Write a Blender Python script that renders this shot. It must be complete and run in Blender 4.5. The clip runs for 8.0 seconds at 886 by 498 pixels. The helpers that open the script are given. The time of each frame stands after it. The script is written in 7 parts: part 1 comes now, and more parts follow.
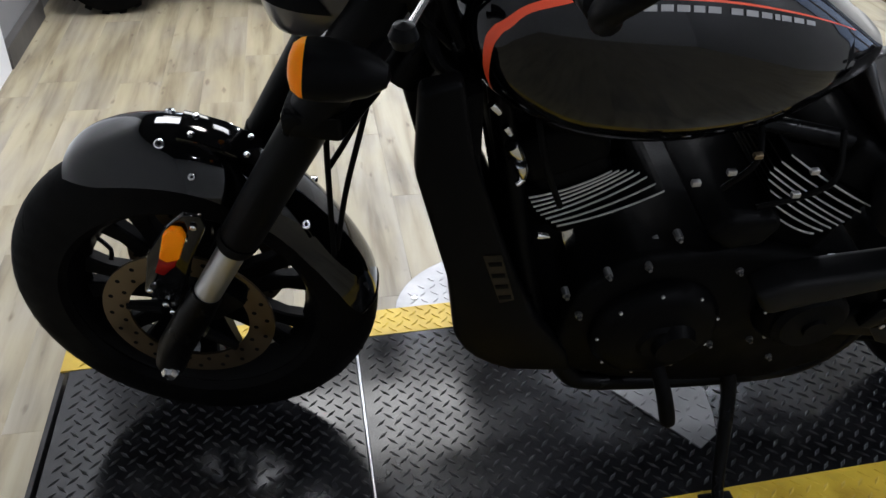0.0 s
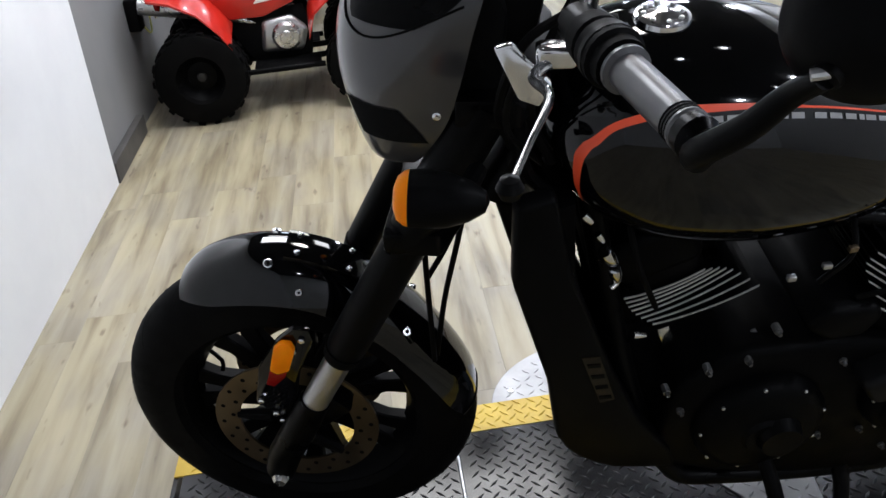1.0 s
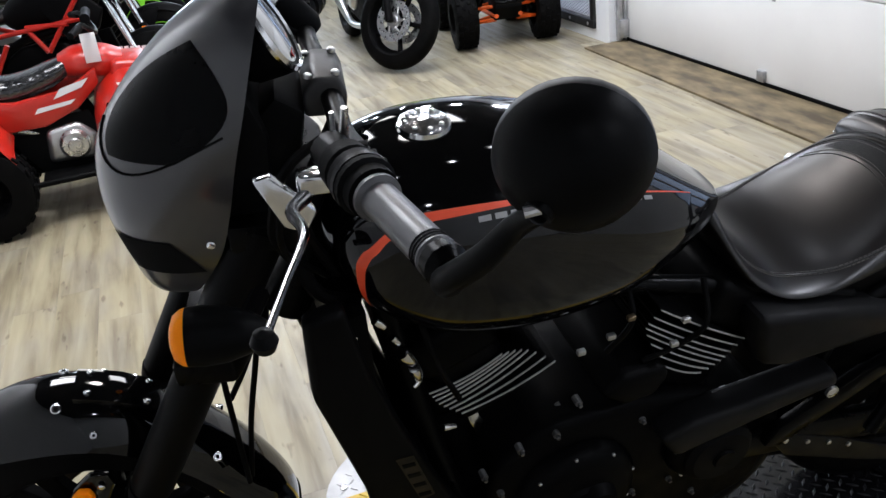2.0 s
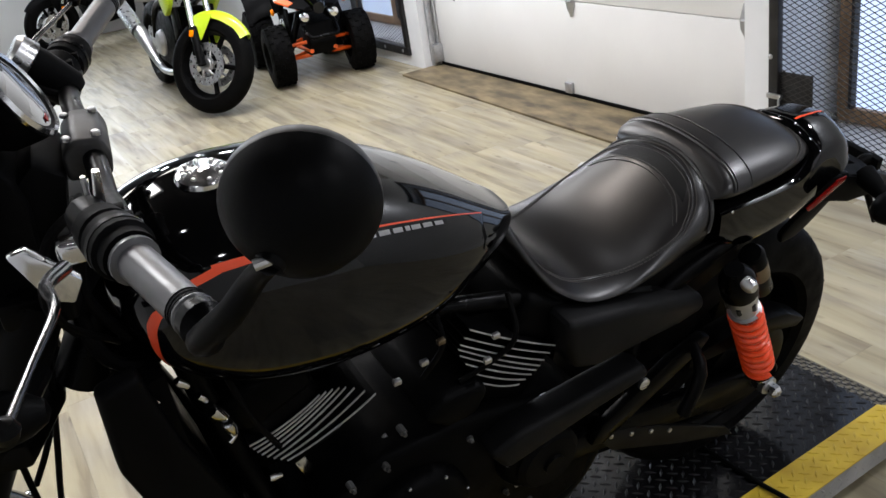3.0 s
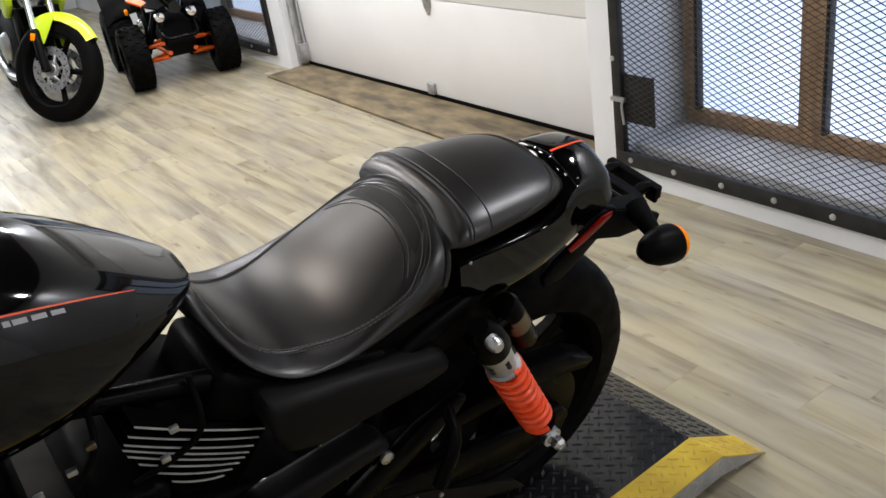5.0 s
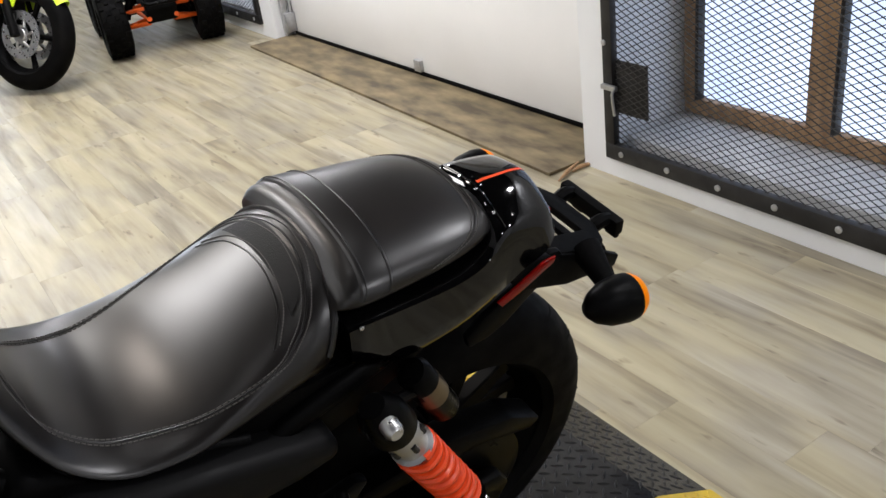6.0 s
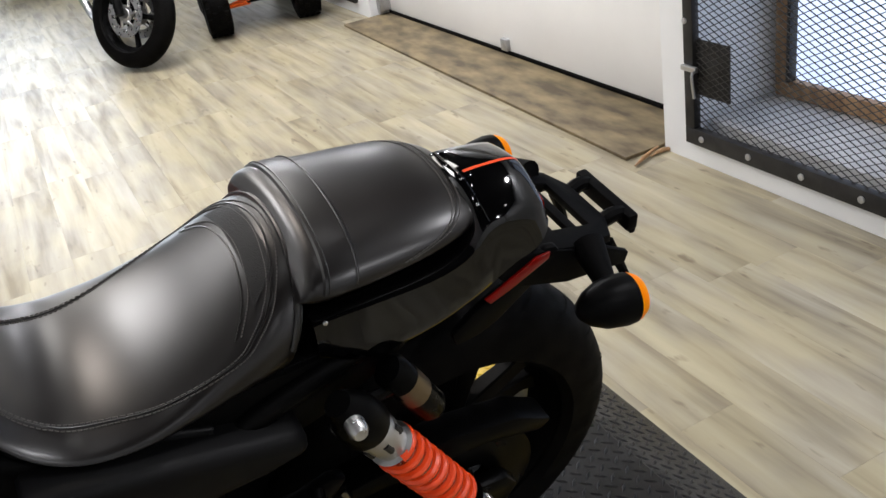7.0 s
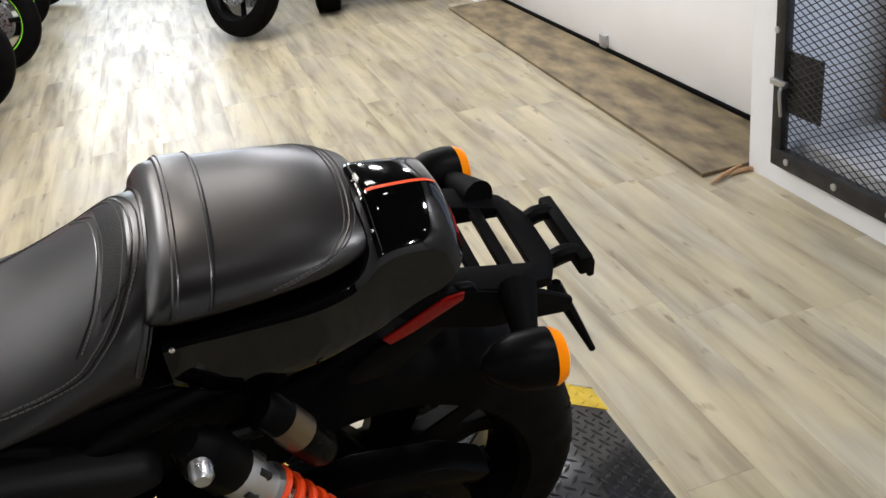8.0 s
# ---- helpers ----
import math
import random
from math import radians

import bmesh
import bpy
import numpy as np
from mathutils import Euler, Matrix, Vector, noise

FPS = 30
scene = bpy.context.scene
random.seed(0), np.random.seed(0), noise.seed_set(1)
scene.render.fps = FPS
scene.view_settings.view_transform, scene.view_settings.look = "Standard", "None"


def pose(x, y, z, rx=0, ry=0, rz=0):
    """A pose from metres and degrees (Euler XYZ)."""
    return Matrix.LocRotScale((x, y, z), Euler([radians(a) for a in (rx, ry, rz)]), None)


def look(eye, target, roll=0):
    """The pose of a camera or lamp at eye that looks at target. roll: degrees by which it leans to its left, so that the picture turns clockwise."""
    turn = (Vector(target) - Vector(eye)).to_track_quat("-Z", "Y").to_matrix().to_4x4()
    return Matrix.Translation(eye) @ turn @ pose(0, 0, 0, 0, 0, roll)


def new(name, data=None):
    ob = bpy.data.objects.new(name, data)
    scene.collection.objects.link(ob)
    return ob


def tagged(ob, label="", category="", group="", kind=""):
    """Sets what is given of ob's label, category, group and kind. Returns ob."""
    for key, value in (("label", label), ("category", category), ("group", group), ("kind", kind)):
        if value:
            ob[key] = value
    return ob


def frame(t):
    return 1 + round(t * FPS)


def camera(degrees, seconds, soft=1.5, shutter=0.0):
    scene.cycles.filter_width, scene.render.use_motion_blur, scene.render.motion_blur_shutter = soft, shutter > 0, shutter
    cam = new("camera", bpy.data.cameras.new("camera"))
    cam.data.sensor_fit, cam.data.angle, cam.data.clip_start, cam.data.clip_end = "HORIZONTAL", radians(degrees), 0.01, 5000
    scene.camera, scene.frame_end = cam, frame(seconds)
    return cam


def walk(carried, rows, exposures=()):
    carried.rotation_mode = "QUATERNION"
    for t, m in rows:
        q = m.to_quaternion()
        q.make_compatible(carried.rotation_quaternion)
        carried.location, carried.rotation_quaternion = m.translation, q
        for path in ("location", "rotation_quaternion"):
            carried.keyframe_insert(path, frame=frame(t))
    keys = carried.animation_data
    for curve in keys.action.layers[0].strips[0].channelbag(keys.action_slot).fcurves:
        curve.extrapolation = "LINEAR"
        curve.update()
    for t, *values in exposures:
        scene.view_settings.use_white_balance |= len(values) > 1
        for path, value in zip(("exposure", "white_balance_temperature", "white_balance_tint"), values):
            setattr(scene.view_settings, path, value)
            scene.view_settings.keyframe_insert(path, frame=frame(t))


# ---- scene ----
cam = camera(52.8, 8.0)
PATH = [
    (0, (0.189, -1.221, 1.354), (0.466, 0.418, 0.243), 0.6),
    (0.5, (0.15, -1.228, 1.369), (0.197, 0.471, 0.316), -0.5),
    (1, (0.17, -1.235, 1.411), (0.279, 0.519, 0.457), -5.2),
    (1.5, (0.199, -1.23, 1.441), (0.495, 0.545, 0.569), -6.1),
    (1.7, (0.211, -1.225, 1.447), (0.604, 0.537, 0.585), -6.3),
    (2.8, (0.277, -1.248, 1.454), (1.015, 0.422, 0.637), -8.6),
    (3, (0.293, -1.253, 1.452), (1.112, 0.371, 0.62), -9.2),
    (3.5, (0.331, -1.252, 1.448), (1.302, 0.277, 0.599), -9.2),
    (4, (0.342, -1.238, 1.454), (1.408, 0.227, 0.608), -10.3),
    (4.5, (0.462, -1.24, 1.45), (1.548, 0.22, 0.621), -10.9),
    (4.7, (0.551, -1.257, 1.442), (1.575, 0.238, 0.596), -9.8),
    (5.8, (0.915, -1.105, 1.367), (1.823, 0.417, 0.441), -8.3),
    (6, (0.96, -1.08, 1.375), (1.869, 0.434, 0.436), -8.0),
    (6.5, (1.027, -1.09, 1.36), (1.803, 0.491, 0.412), -8.8),
    (7, (1.123, -1.111, 1.341), (1.803, 0.516, 0.396), -10.3),
    (7.5, (1.26, -1.16, 1.308), (1.86, 0.515, 0.395), -7.7),
    (8, (1.403, -1.06, 1.28), (1.826, 0.657, 0.346), -8.5),
]
# seconds, stops, kelvin, tint
EXPOSURES = [(0, 0.1, 5950, 10), (1.7, 0.1, 5950, 10), (3, 0.06, 6300, 10), (4, 0.11, 6500, 10), (6, 0.13, 6500, 10), (8, 0.17, 6500, 10)]
walk(cam, [(t, look(eye, target, roll)) for t, eye, target, roll in PATH], EXPOSURES)

# ---- world, lamps, exposure ----
world = bpy.data.worlds.new("world")
scene.world = world
world.use_nodes = True
WN = world.node_tree
sky = WN.nodes.new("ShaderNodeTexSky")
sky.sky_type, sky.sun_disc = "NISHITA", False
sky.sun_elevation, sky.sun_rotation = radians(35), radians(60)
WN.links.new(sky.outputs[0], WN.nodes["Background"].inputs[0])
WN.nodes["Background"].inputs[1].default_value = 0.12

CEILING = 3.05
# unseen ceiling lamps, most round ones added as fill: x, y, length, width (0: round), power, colour
COOL, WARM = (0.96, 0.955, 1.0), (1.0, 0.86, 0.76)
LAMPS = [(-0.08, 2.0, 0.8, 0.9, 36, COOL), (1.45, 1.9, 0.5, 0.6, 6, COOL), (0.35, 3.05, 1.4, 0.58, 3.2, COOL), (0.8, 1.05, 0.3, 0, 9, WARM), (2.3, 3.7, 0.16, 0, 24, COOL), (2.8, -0.8, 0.16, 0, 24, COOL),
         (2.95, 3.5, 0.16, 0, 22, COOL), (0.9, 4.3, 0.16, 0, 12, COOL), (1.95, 4.1, 0.16, 0, 26, COOL), (0.9, 6.2, 0.16, 0, 26, COOL), (2.0, 6.2, 0.16, 0, 26, COOL),
         # last two: added behind the camera to brighten the floor the bike mirrors
         (1.65, 0.15, 0.07, 0, 0.8, COOL), (1.1, -0.4, 0.07, 0, 0.8, COOL), (0.08, -0.55, 0.07, 0, 0.8, COOL), (2.6, -1.6, 0.07, 0, 0.6, COOL), (0.3, -3.0, 0.16, 0, 5, COOL), (2.3, -3.0, 0.16, 0, 26, COOL)]
for bx, by, length, width, power, colour in LAMPS:
    data = bpy.data.lights.new("bulb", "AREA")
    data.shape = "RECTANGLE" if width else "DISK"
    data.size, data.size_y = length, width or length
    data.energy, data.color = power, colour
    lamp = new("bulb", data)
    lamp.matrix_world = pose(bx, by, CEILING - 0.09)

# ---- materials ----
def material(name, color, rough=0.5, metal=0.0, coat=0.0, spec=0.5):
    m = bpy.data.materials.new(name)
    m.use_nodes = True
    b = m.node_tree.nodes["Principled BSDF"]
    b.inputs["Base Color"].default_value = (*color, 1)
    b.inputs["Roughness"].default_value = rough
    b.inputs["Metallic"].default_value = metal
    b.inputs["Coat Weight"].default_value = coat
    b.inputs["Coat Roughness"].default_value = 0.04
    b.inputs["Specular IOR Level"].default_value = spec
    return m


def node(m, kind, **values):
    n = m.node_tree.nodes.new(kind)
    for key, value in values.items():
        n.inputs[key].default_value = value
    return n


def wire(m, a, b):
    m.node_tree.links.new(a, b)


def shader(m):
    return m.node_tree.nodes["Principled BSDF"]


def ramp(m, source, stops):
    r = m.node_tree.nodes.new("ShaderNodeValToRGB")
    while len(r.color_ramp.elements) < len(stops):
        r.color_ramp.elements.new(0.5)
    for e, (p, c) in zip(r.color_ramp.elements, stops):
        e.position, e.color = p, (*c, 1) if len(c) == 3 else c
    wire(m, source, r.inputs[0])
    return r


def coords(m, scale, space="Object"):
    tc = m.node_tree.nodes.new("ShaderNodeTexCoord")
    mp = m.node_tree.nodes.new("ShaderNodeMapping")
    mp.inputs["Scale"].default_value = scale
    wire(m, tc.outputs[space], mp.inputs[0])
    return mp.outputs[0]


def mottled(m, dark, light, scale=6.0, detail=6.0, lo=0.3, hi=0.7, space="Object", stretch=(1, 1, 1)):
    n = node(m, "ShaderNodeTexNoise", Scale=scale, Detail=detail)
    wire(m, coords(m, stretch, space), n.inputs["Vector"])
    r = ramp(m, n.outputs[0], [(lo, dark), (hi, light)])
    wire(m, r.outputs[0], shader(m).inputs["Base Color"])
    return r


def rough_noise(m, scale, lo, hi, space="Object", stretch=(1, 1, 1)):
    n = node(m, "ShaderNodeTexNoise", Scale=scale, Detail=5.0)
    wire(m, coords(m, stretch, space), n.inputs["Vector"])
    r = node(m, "ShaderNodeMapRange")
    r.inputs[1].default_value, r.inputs[2].default_value, r.inputs[3].default_value, r.inputs[4].default_value = 0.3, 0.7, lo, hi
    wire(m, n.outputs[0], r.inputs[0])
    wire(m, r.outputs[0], shader(m).inputs["Roughness"])


def bumpy(m, scale, strength, distance=0.002, kind="ShaderNodeTexNoise", space="Object", stretch=(1, 1, 1)):
    n = node(m, kind, Scale=scale)
    wire(m, coords(m, stretch, space), n.inputs["Vector"])
    b = node(m, "ShaderNodeBump", Strength=strength, Distance=distance)
    wire(m, n.outputs[0], b.inputs["Height"])
    wire(m, b.outputs[0], shader(m).inputs["Normal"])
    return b


GLOSS = material("black_paint", (0.0012, 0.0012, 0.0014), 0.1, coat=0.75, spec=0.05)
rough_noise(GLOSS, 9, 0.05, 0.1)
GREY_PAINT = material("charcoal_paint", (0.0025, 0.0025, 0.003), 0.18, coat=0.6, spec=0.05)
rough_noise(GREY_PAINT, 8, 0.07, 0.14)
SATIN = material("satin_black", (0.002, 0.002, 0.00216), 0.42, spec=0.05)
rough_noise(SATIN, 14, 0.34, 0.5)
bumpy(SATIN, 400, 0.12, 0.0006)
MATTE = material("matte_black_plastic", (0.0022, 0.0022, 0.002376), 0.6, spec=0.05)
rough_noise(MATTE, 18, 0.5, 0.7)
bumpy(MATTE, 300, 0.2, 0.0008)
FRAME_BLACK = material("black_frame_metal", (0.0015, 0.0015, 0.00162), 0.32, spec=0.06)
rough_noise(FRAME_BLACK, 20, 0.22, 0.45)
ENGINE = material("black_engine_casting", (0.0015, 0.0015, 0.00162), 0.45, 0.0, spec=0.04)
rough_noise(ENGINE, 25, 0.35, 0.6)
bumpy(ENGINE, 220, 0.25, 0.001)
RUBBER = material("tyre_rubber", (0.016, 0.016, 0.017), 0.62, spec=0.05)
mottled(RUBBER, (0.0013, 0.0013, 0.0015), (0.0034, 0.0032, 0.003), 12)
rough_noise(RUBBER, 30, 0.5, 0.75)
LEATHER = material("black_leather", (0.02, 0.018, 0.017), 0.3, spec=0.55)
mottled(LEATHER, (0.0022, 0.0016, 0.0014), (0.005, 0.0034, 0.0028), 7)
rough_noise(LEATHER, 6, 0.295, 0.35)
bumpy(LEATHER, 9, 0.12, 0.003, stretch=(1, 0.3, 1))
PERFORATED = material("perforated_vinyl", (0.006, 0.006, 0.006), 0.5, spec=0.15)
bumpy(PERFORATED, 700, 0.5, 0.0008, "ShaderNodeTexVoronoi")
THREAD = material("grey_thread", (0.075, 0.07, 0.066), 0.7)
CHROME = material("chrome", (0.75, 0.75, 0.76), 0.12, 1.0)
rough_noise(CHROME, 30, 0.08, 0.25)
DARK_CHROME = material("dark_chrome", (0.22, 0.22, 0.225), 0.16, 1.0)
rough_noise(DARK_CHROME, 30, 0.1, 0.25)
STEEL = material("bright_steel", (0.6, 0.6, 0.6), 0.28, 1.0)
rough_noise(STEEL, 40, 0.2, 0.4)
ALLOY = material("brushed_alloy", (0.5, 0.5, 0.5), 0.38, 1.0)
rough_noise(ALLOY, 30, 0.3, 0.5, stretch=(1, 8, 1))
BRONZE = material("bronze_disc", (0.2, 0.155, 0.1), 0.5, 1.0)
rough_noise(BRONZE, 30, 0.3, 0.5)
ORANGE = material("orange_paint", (0.86, 0.065, 0.007), 0.4, coat=0.15)
rough_noise(ORANGE, 30, 0.28, 0.42)
AMBER = material("amber_lens", (1.0, 0.27, 0.0), 0.3, spec=0.08)
shader(AMBER).inputs["Subsurface Weight"].default_value = 0.3
shader(AMBER).inputs["Subsurface Scale"].default_value = 0.01
REDLENS = material("red_lens", (0.2, 0.004, 0.003), 0.2, spec=0.2)
WHITE_INK = material("silver_ink", (0.3, 0.3, 0.3), 0.4)
RED_INK = material("red_stripe", (0.85, 0.08, 0.02), 0.35)
GRIP = material("grey_grip_rubber", (0.06, 0.06, 0.064), 0.4, spec=0.55)
rough_noise(GRIP, 60, 0.28, 0.42)
bumpy(GRIP, 300, 0.05, 0.0006)
CEILING_DARK = material("dark_open_ceiling", (0.02, 0.02, 0.021), 0.8)
mottled(CEILING_DARK, (0.012, 0.012, 0.012), (0.03, 0.03, 0.03), 3)
CLEAR = material("dark_glass", (0.01, 0.01, 0.012), 0.05, coat=1.0)
WHITE = material("white_paint", (0.78, 0.78, 0.76), 0.5)
mottled(WHITE, (0.715, 0.73, 0.75), (0.785, 0.8, 0.815), 2.5, space="Object")
rough_noise(WHITE, 12, 0.4, 0.6)
bumpy(WHITE, 60, 0.06, 0.001)
DOOR_WHITE = material("door_white", (0.8, 0.8, 0.79), 0.38)
mottled(DOOR_WHITE, (0.76, 0.76, 0.75), (0.82, 0.82, 0.81), 1.8)
bumpy(DOOR_WHITE, 90, 0.08, 0.001)
GREYWALL = material("grey_wall_paint", (0.46, 0.46, 0.46), 0.6)
mottled(GREYWALL, (0.165, 0.165, 0.17), (0.215, 0.215, 0.215), 2.2)
bumpy(GREYWALL, 60, 0.1, 0.001)
DARKTRIM = material("dark_base_trim", (0.05, 0.048, 0.046), 0.5)
mottled(DARKTRIM, (0.035, 0.034, 0.033), (0.08, 0.076, 0.07), 8)
GALV = material("galvanised_steel", (0.5, 0.51, 0.52), 0.45, 0.9)
mottled(GALV, (0.4, 0.41, 0.42), (0.58, 0.58, 0.59), 20)
rough_noise(GALV, 25, 0.35, 0.6)
DARKSTEEL = material("dark_painted_steel", (0.03, 0.03, 0.031), 0.45, 0.1, spec=0.3)
mottled(DARKSTEEL, (0.008, 0.008, 0.0085), (0.028, 0.027, 0.027), 14)
rough_noise(DARKSTEEL, 20, 0.35, 0.6)
MESH_STEEL = material("expanded_steel", (0.05, 0.05, 0.05), 0.4, 0.3)
mottled(MESH_STEEL, (0.02, 0.02, 0.02), (0.07, 0.068, 0.066), 9)
BROWNWOOD = material("brown_window_wood", (0.19, 0.1, 0.05), 0.5)
mottled(BROWNWOOD, (0.24, 0.13, 0.058), (0.46, 0.28, 0.14), 6, stretch=(6, 6, 0.6))
CONCRETE = material("grey_ledge", (0.4, 0.4, 0.4), 0.7)
mottled(CONCRETE, (0.52, 0.52, 0.52), (0.72, 0.72, 0.71), 8)
PANE = bpy.data.materials.new("frosted_daylight_pane")
PANE.use_nodes = True
PANE.node_tree.nodes.remove(PANE.node_tree.nodes["Principled BSDF"])
pane_glow = PANE.node_tree.nodes.new("ShaderNodeEmission")
pane_noise = PANE.node_tree.nodes.new("ShaderNodeTexNoise")
pane_noise.inputs["Scale"].default_value = 2.0
wire(PANE, coords(PANE, (1, 1, 1)), pane_noise.inputs["Vector"])
wire(PANE, ramp(PANE, pane_noise.outputs[0], [(0.3, (0.55, 0.68, 0.95)), (0.7, (0.68, 0.79, 1.0))]).outputs[0], pane_glow.inputs[0])
pane_glow.inputs[1].default_value = 1.4
wire(PANE, pane_glow.outputs[0], PANE.node_tree.nodes["Material Output"].inputs[0])
BULB_GLOW = bpy.data.materials.new("bulb_glow")
BULB_GLOW.use_nodes = True
shader(BULB_GLOW).inputs["Emission Color"].default_value = (1.0, 0.94, 0.85, 1)
shader(BULB_GLOW).inputs["Emission Strength"].default_value = 9.0


def plank_material():
    m = material("vinyl_plank", (0.4, 0.33, 0.24), 0.36)
    info = m.node_tree.nodes.new("ShaderNodeObjectInfo")
    add = node(m, "ShaderNodeVectorMath")
    scl = node(m, "ShaderNodeVectorMath")
    scl.operation = "SCALE"
    scl.inputs["Scale"].default_value = 37.0
    wire(m, info.outputs["Random"], scl.inputs[0])
    base = coords(m, (1, 1, 1))
    wire(m, base, add.inputs[0])
    wire(m, scl.outputs[0], add.inputs[1])
    stretched = m.node_tree.nodes.new("ShaderNodeMapping")
    stretched.inputs["Scale"].default_value = (11, 1.0, 1)
    wire(m, add.outputs[0], stretched.inputs[0])
    grain = node(m, "ShaderNodeTexNoise", Scale=1.6, Detail=8.0, Roughness=0.5, Distortion=0.35)
    wire(m, stretched.outputs[0], grain.inputs["Vector"])
    blot = m.node_tree.nodes.new("ShaderNodeMapping")
    blot.inputs["Scale"].default_value = (4.0, 1.6, 1)
    wire(m, add.outputs[0], blot.inputs[0])
    cloud = node(m, "ShaderNodeTexNoise", Scale=1.7, Detail=4.0)
    wire(m, blot.outputs[0], cloud.inputs["Vector"])
    wood = ramp(m, grain.outputs[0], [(0.3, (0.2, 0.165, 0.1)), (0.47, (0.338, 0.295, 0.19)), (0.7, (0.415, 0.37, 0.25))])
    grey = ramp(m, grain.outputs[0], [(0.3, (0.165, 0.142, 0.1)), (0.5, (0.284, 0.253, 0.186)), (0.7, (0.375, 0.341, 0.264))])
    mix = m.node_tree.nodes.new("ShaderNodeMix")
    mix.data_type = "RGBA"
    weight = ramp(m, cloud.outputs[0], [(0.4, (0, 0, 0)), (0.62, (1, 1, 1))])
    wire(m, weight.outputs[0], mix.inputs[0])
    wire(m, wood.outputs[0], mix.inputs[6])
    wire(m, grey.outputs[0], mix.inputs[7])
    hsv = node(m, "ShaderNodeHueSaturation")
    tone = node(m, "ShaderNodeMapRange")
    tone.inputs[3].default_value, tone.inputs[4].default_value = 0.91, 1.06
    wire(m, info.outputs["Random"], tone.inputs[0])
    wire(m, tone.outputs[0], hsv.inputs["Value"])
    knots = m.node_tree.nodes.new("ShaderNodeMapping")
    knots.inputs["Scale"].default_value = (34, 9, 1)
    wire(m, add.outputs[0], knots.inputs[0])
    speck = node(m, "ShaderNodeTexNoise", Scale=1.0, Detail=2.0)
    wire(m, knots.outputs[0], speck.inputs["Vector"])
    mark = ramp(m, speck.outputs[0], [(0.66, (1, 1, 1)), (0.76, (0.45, 0.4, 0.36))])
    marked = m.node_tree.nodes.new("ShaderNodeMix")
    marked.data_type, marked.blend_type = "RGBA", "MULTIPLY"
    marked.inputs[0].default_value = 0.8
    wire(m, mix.outputs[2], marked.inputs[6])
    wire(m, mark.outputs[0], marked.inputs[7])
    wire(m, marked.outputs[2], hsv.inputs["Color"])
    wire(m, hsv.outputs[0], shader(m).inputs["Base Color"])
    rr = ramp(m, grain.outputs[0], [(0.3, (0.48,) * 3), (0.7, (0.32,) * 3)])
    wire(m, rr.outputs[0], shader(m).inputs["Roughness"])
    b = node(m, "ShaderNodeBump", Strength=0.12, Distance=0.001)
    wire(m, grain.outputs[0], b.inputs["Height"])
    wire(m, b.outputs[0], shader(m).inputs["Normal"])
    return m


PLANK = plank_material()
PLYWOOD = material("worn_plywood", (0.3, 0.22, 0.13), 0.6)
mottled(PLYWOOD, (0.07, 0.052, 0.028), (0.24, 0.185, 0.1), 3.5, 10, 0.36, 0.66, stretch=(3.2, 1.2, 1))
bumpy(PLYWOOD, 40, 0.15, 0.001, stretch=(4, 1, 1))
PLATE_BLACK = material("black_diamond_plate", (0.03, 0.03, 0.032), 0.3, 0.0, spec=0.4)
mottled(PLATE_BLACK, (0.005, 0.005, 0.0056), (0.015, 0.015, 0.0165), 5, 8)
rough_noise(PLATE_BLACK, 9, 0.08, 0.2)
# treads coloured darker than the plate, for the dark side of their slopes
TREAD_SHADED = material("shaded_treads", (0.02, 0.02, 0.021), 0.4, spec=0.35)
mottled(TREAD_SHADED, (0.002, 0.002, 0.002), (0.008, 0.008, 0.0085), 6, 6)
PLATE_YELLOW = material("yellow_painted_plate", (0.62, 0.42, 0.02), 0.45)
mottled(PLATE_YELLOW, (0.42, 0.27, 0.015), (0.7, 0.5, 0.04), 9, 8)
PLATE_SILVER = material("silver_diamond_plate", (0.5, 0.5, 0.5), 0.38, 0.4)
mottled(PLATE_SILVER, (0.26, 0.26, 0.26), (0.45, 0.45, 0.45), 8)
# darker copy of the silver plate: the shade under the engine as colour
PLATE_SHADED = material("shaded_bare_plate", (0.2, 0.2, 0.2), 0.5, 0.2)
mottled(PLATE_SHADED, (0.09, 0.09, 0.09), (0.2, 0.2, 0.2), 9, 7)
RED_PLASTIC = material("red_plastic", (0.42, 0.014, 0.007), 0.28, coat=0.25)
NEON = material("lime_plastic", (0.55, 0.75, 0.02), 0.3, coat=0.5)
NEON_GREEN = material("green_plastic", (0.25, 0.7, 0.03), 0.3, coat=0.5)
ORANGE_TUBE = material("orange_frame_paint", (0.8, 0.12, 0.015), 0.35)
SHRINK = material("clear_wrap", (0.012, 0.012, 0.013), 0.12, coat=1.0)
bumpy(SHRINK, 26, 1.0, 0.012)
WHITE_PLASTIC = material("white_plastic", (0.7, 0.7, 0.7), 0.35)
YELLOW_CORD = material("yellow_cord", (0.55, 0.55, 0.12), 0.5)
# glow of the added window at the far end
DAYLIGHT = bpy.data.materials.new("daylight_glass")
DAYLIGHT.use_nodes = True
DAYLIGHT.node_tree.nodes.remove(DAYLIGHT.node_tree.nodes["Principled BSDF"])
day_glow = DAYLIGHT.node_tree.nodes.new("ShaderNodeEmission")
day_glow.inputs[0].default_value, day_glow.inputs[1].default_value = (0.82, 0.9, 1.0, 1), 7.0
wire(DAYLIGHT, day_glow.outputs[0], DAYLIGHT.node_tree.nodes["Material Output"].inputs[0])
COWL_PAINT = material("charcoal_cowl", (0.022, 0.022, 0.024), 0.3, coat=0.7)
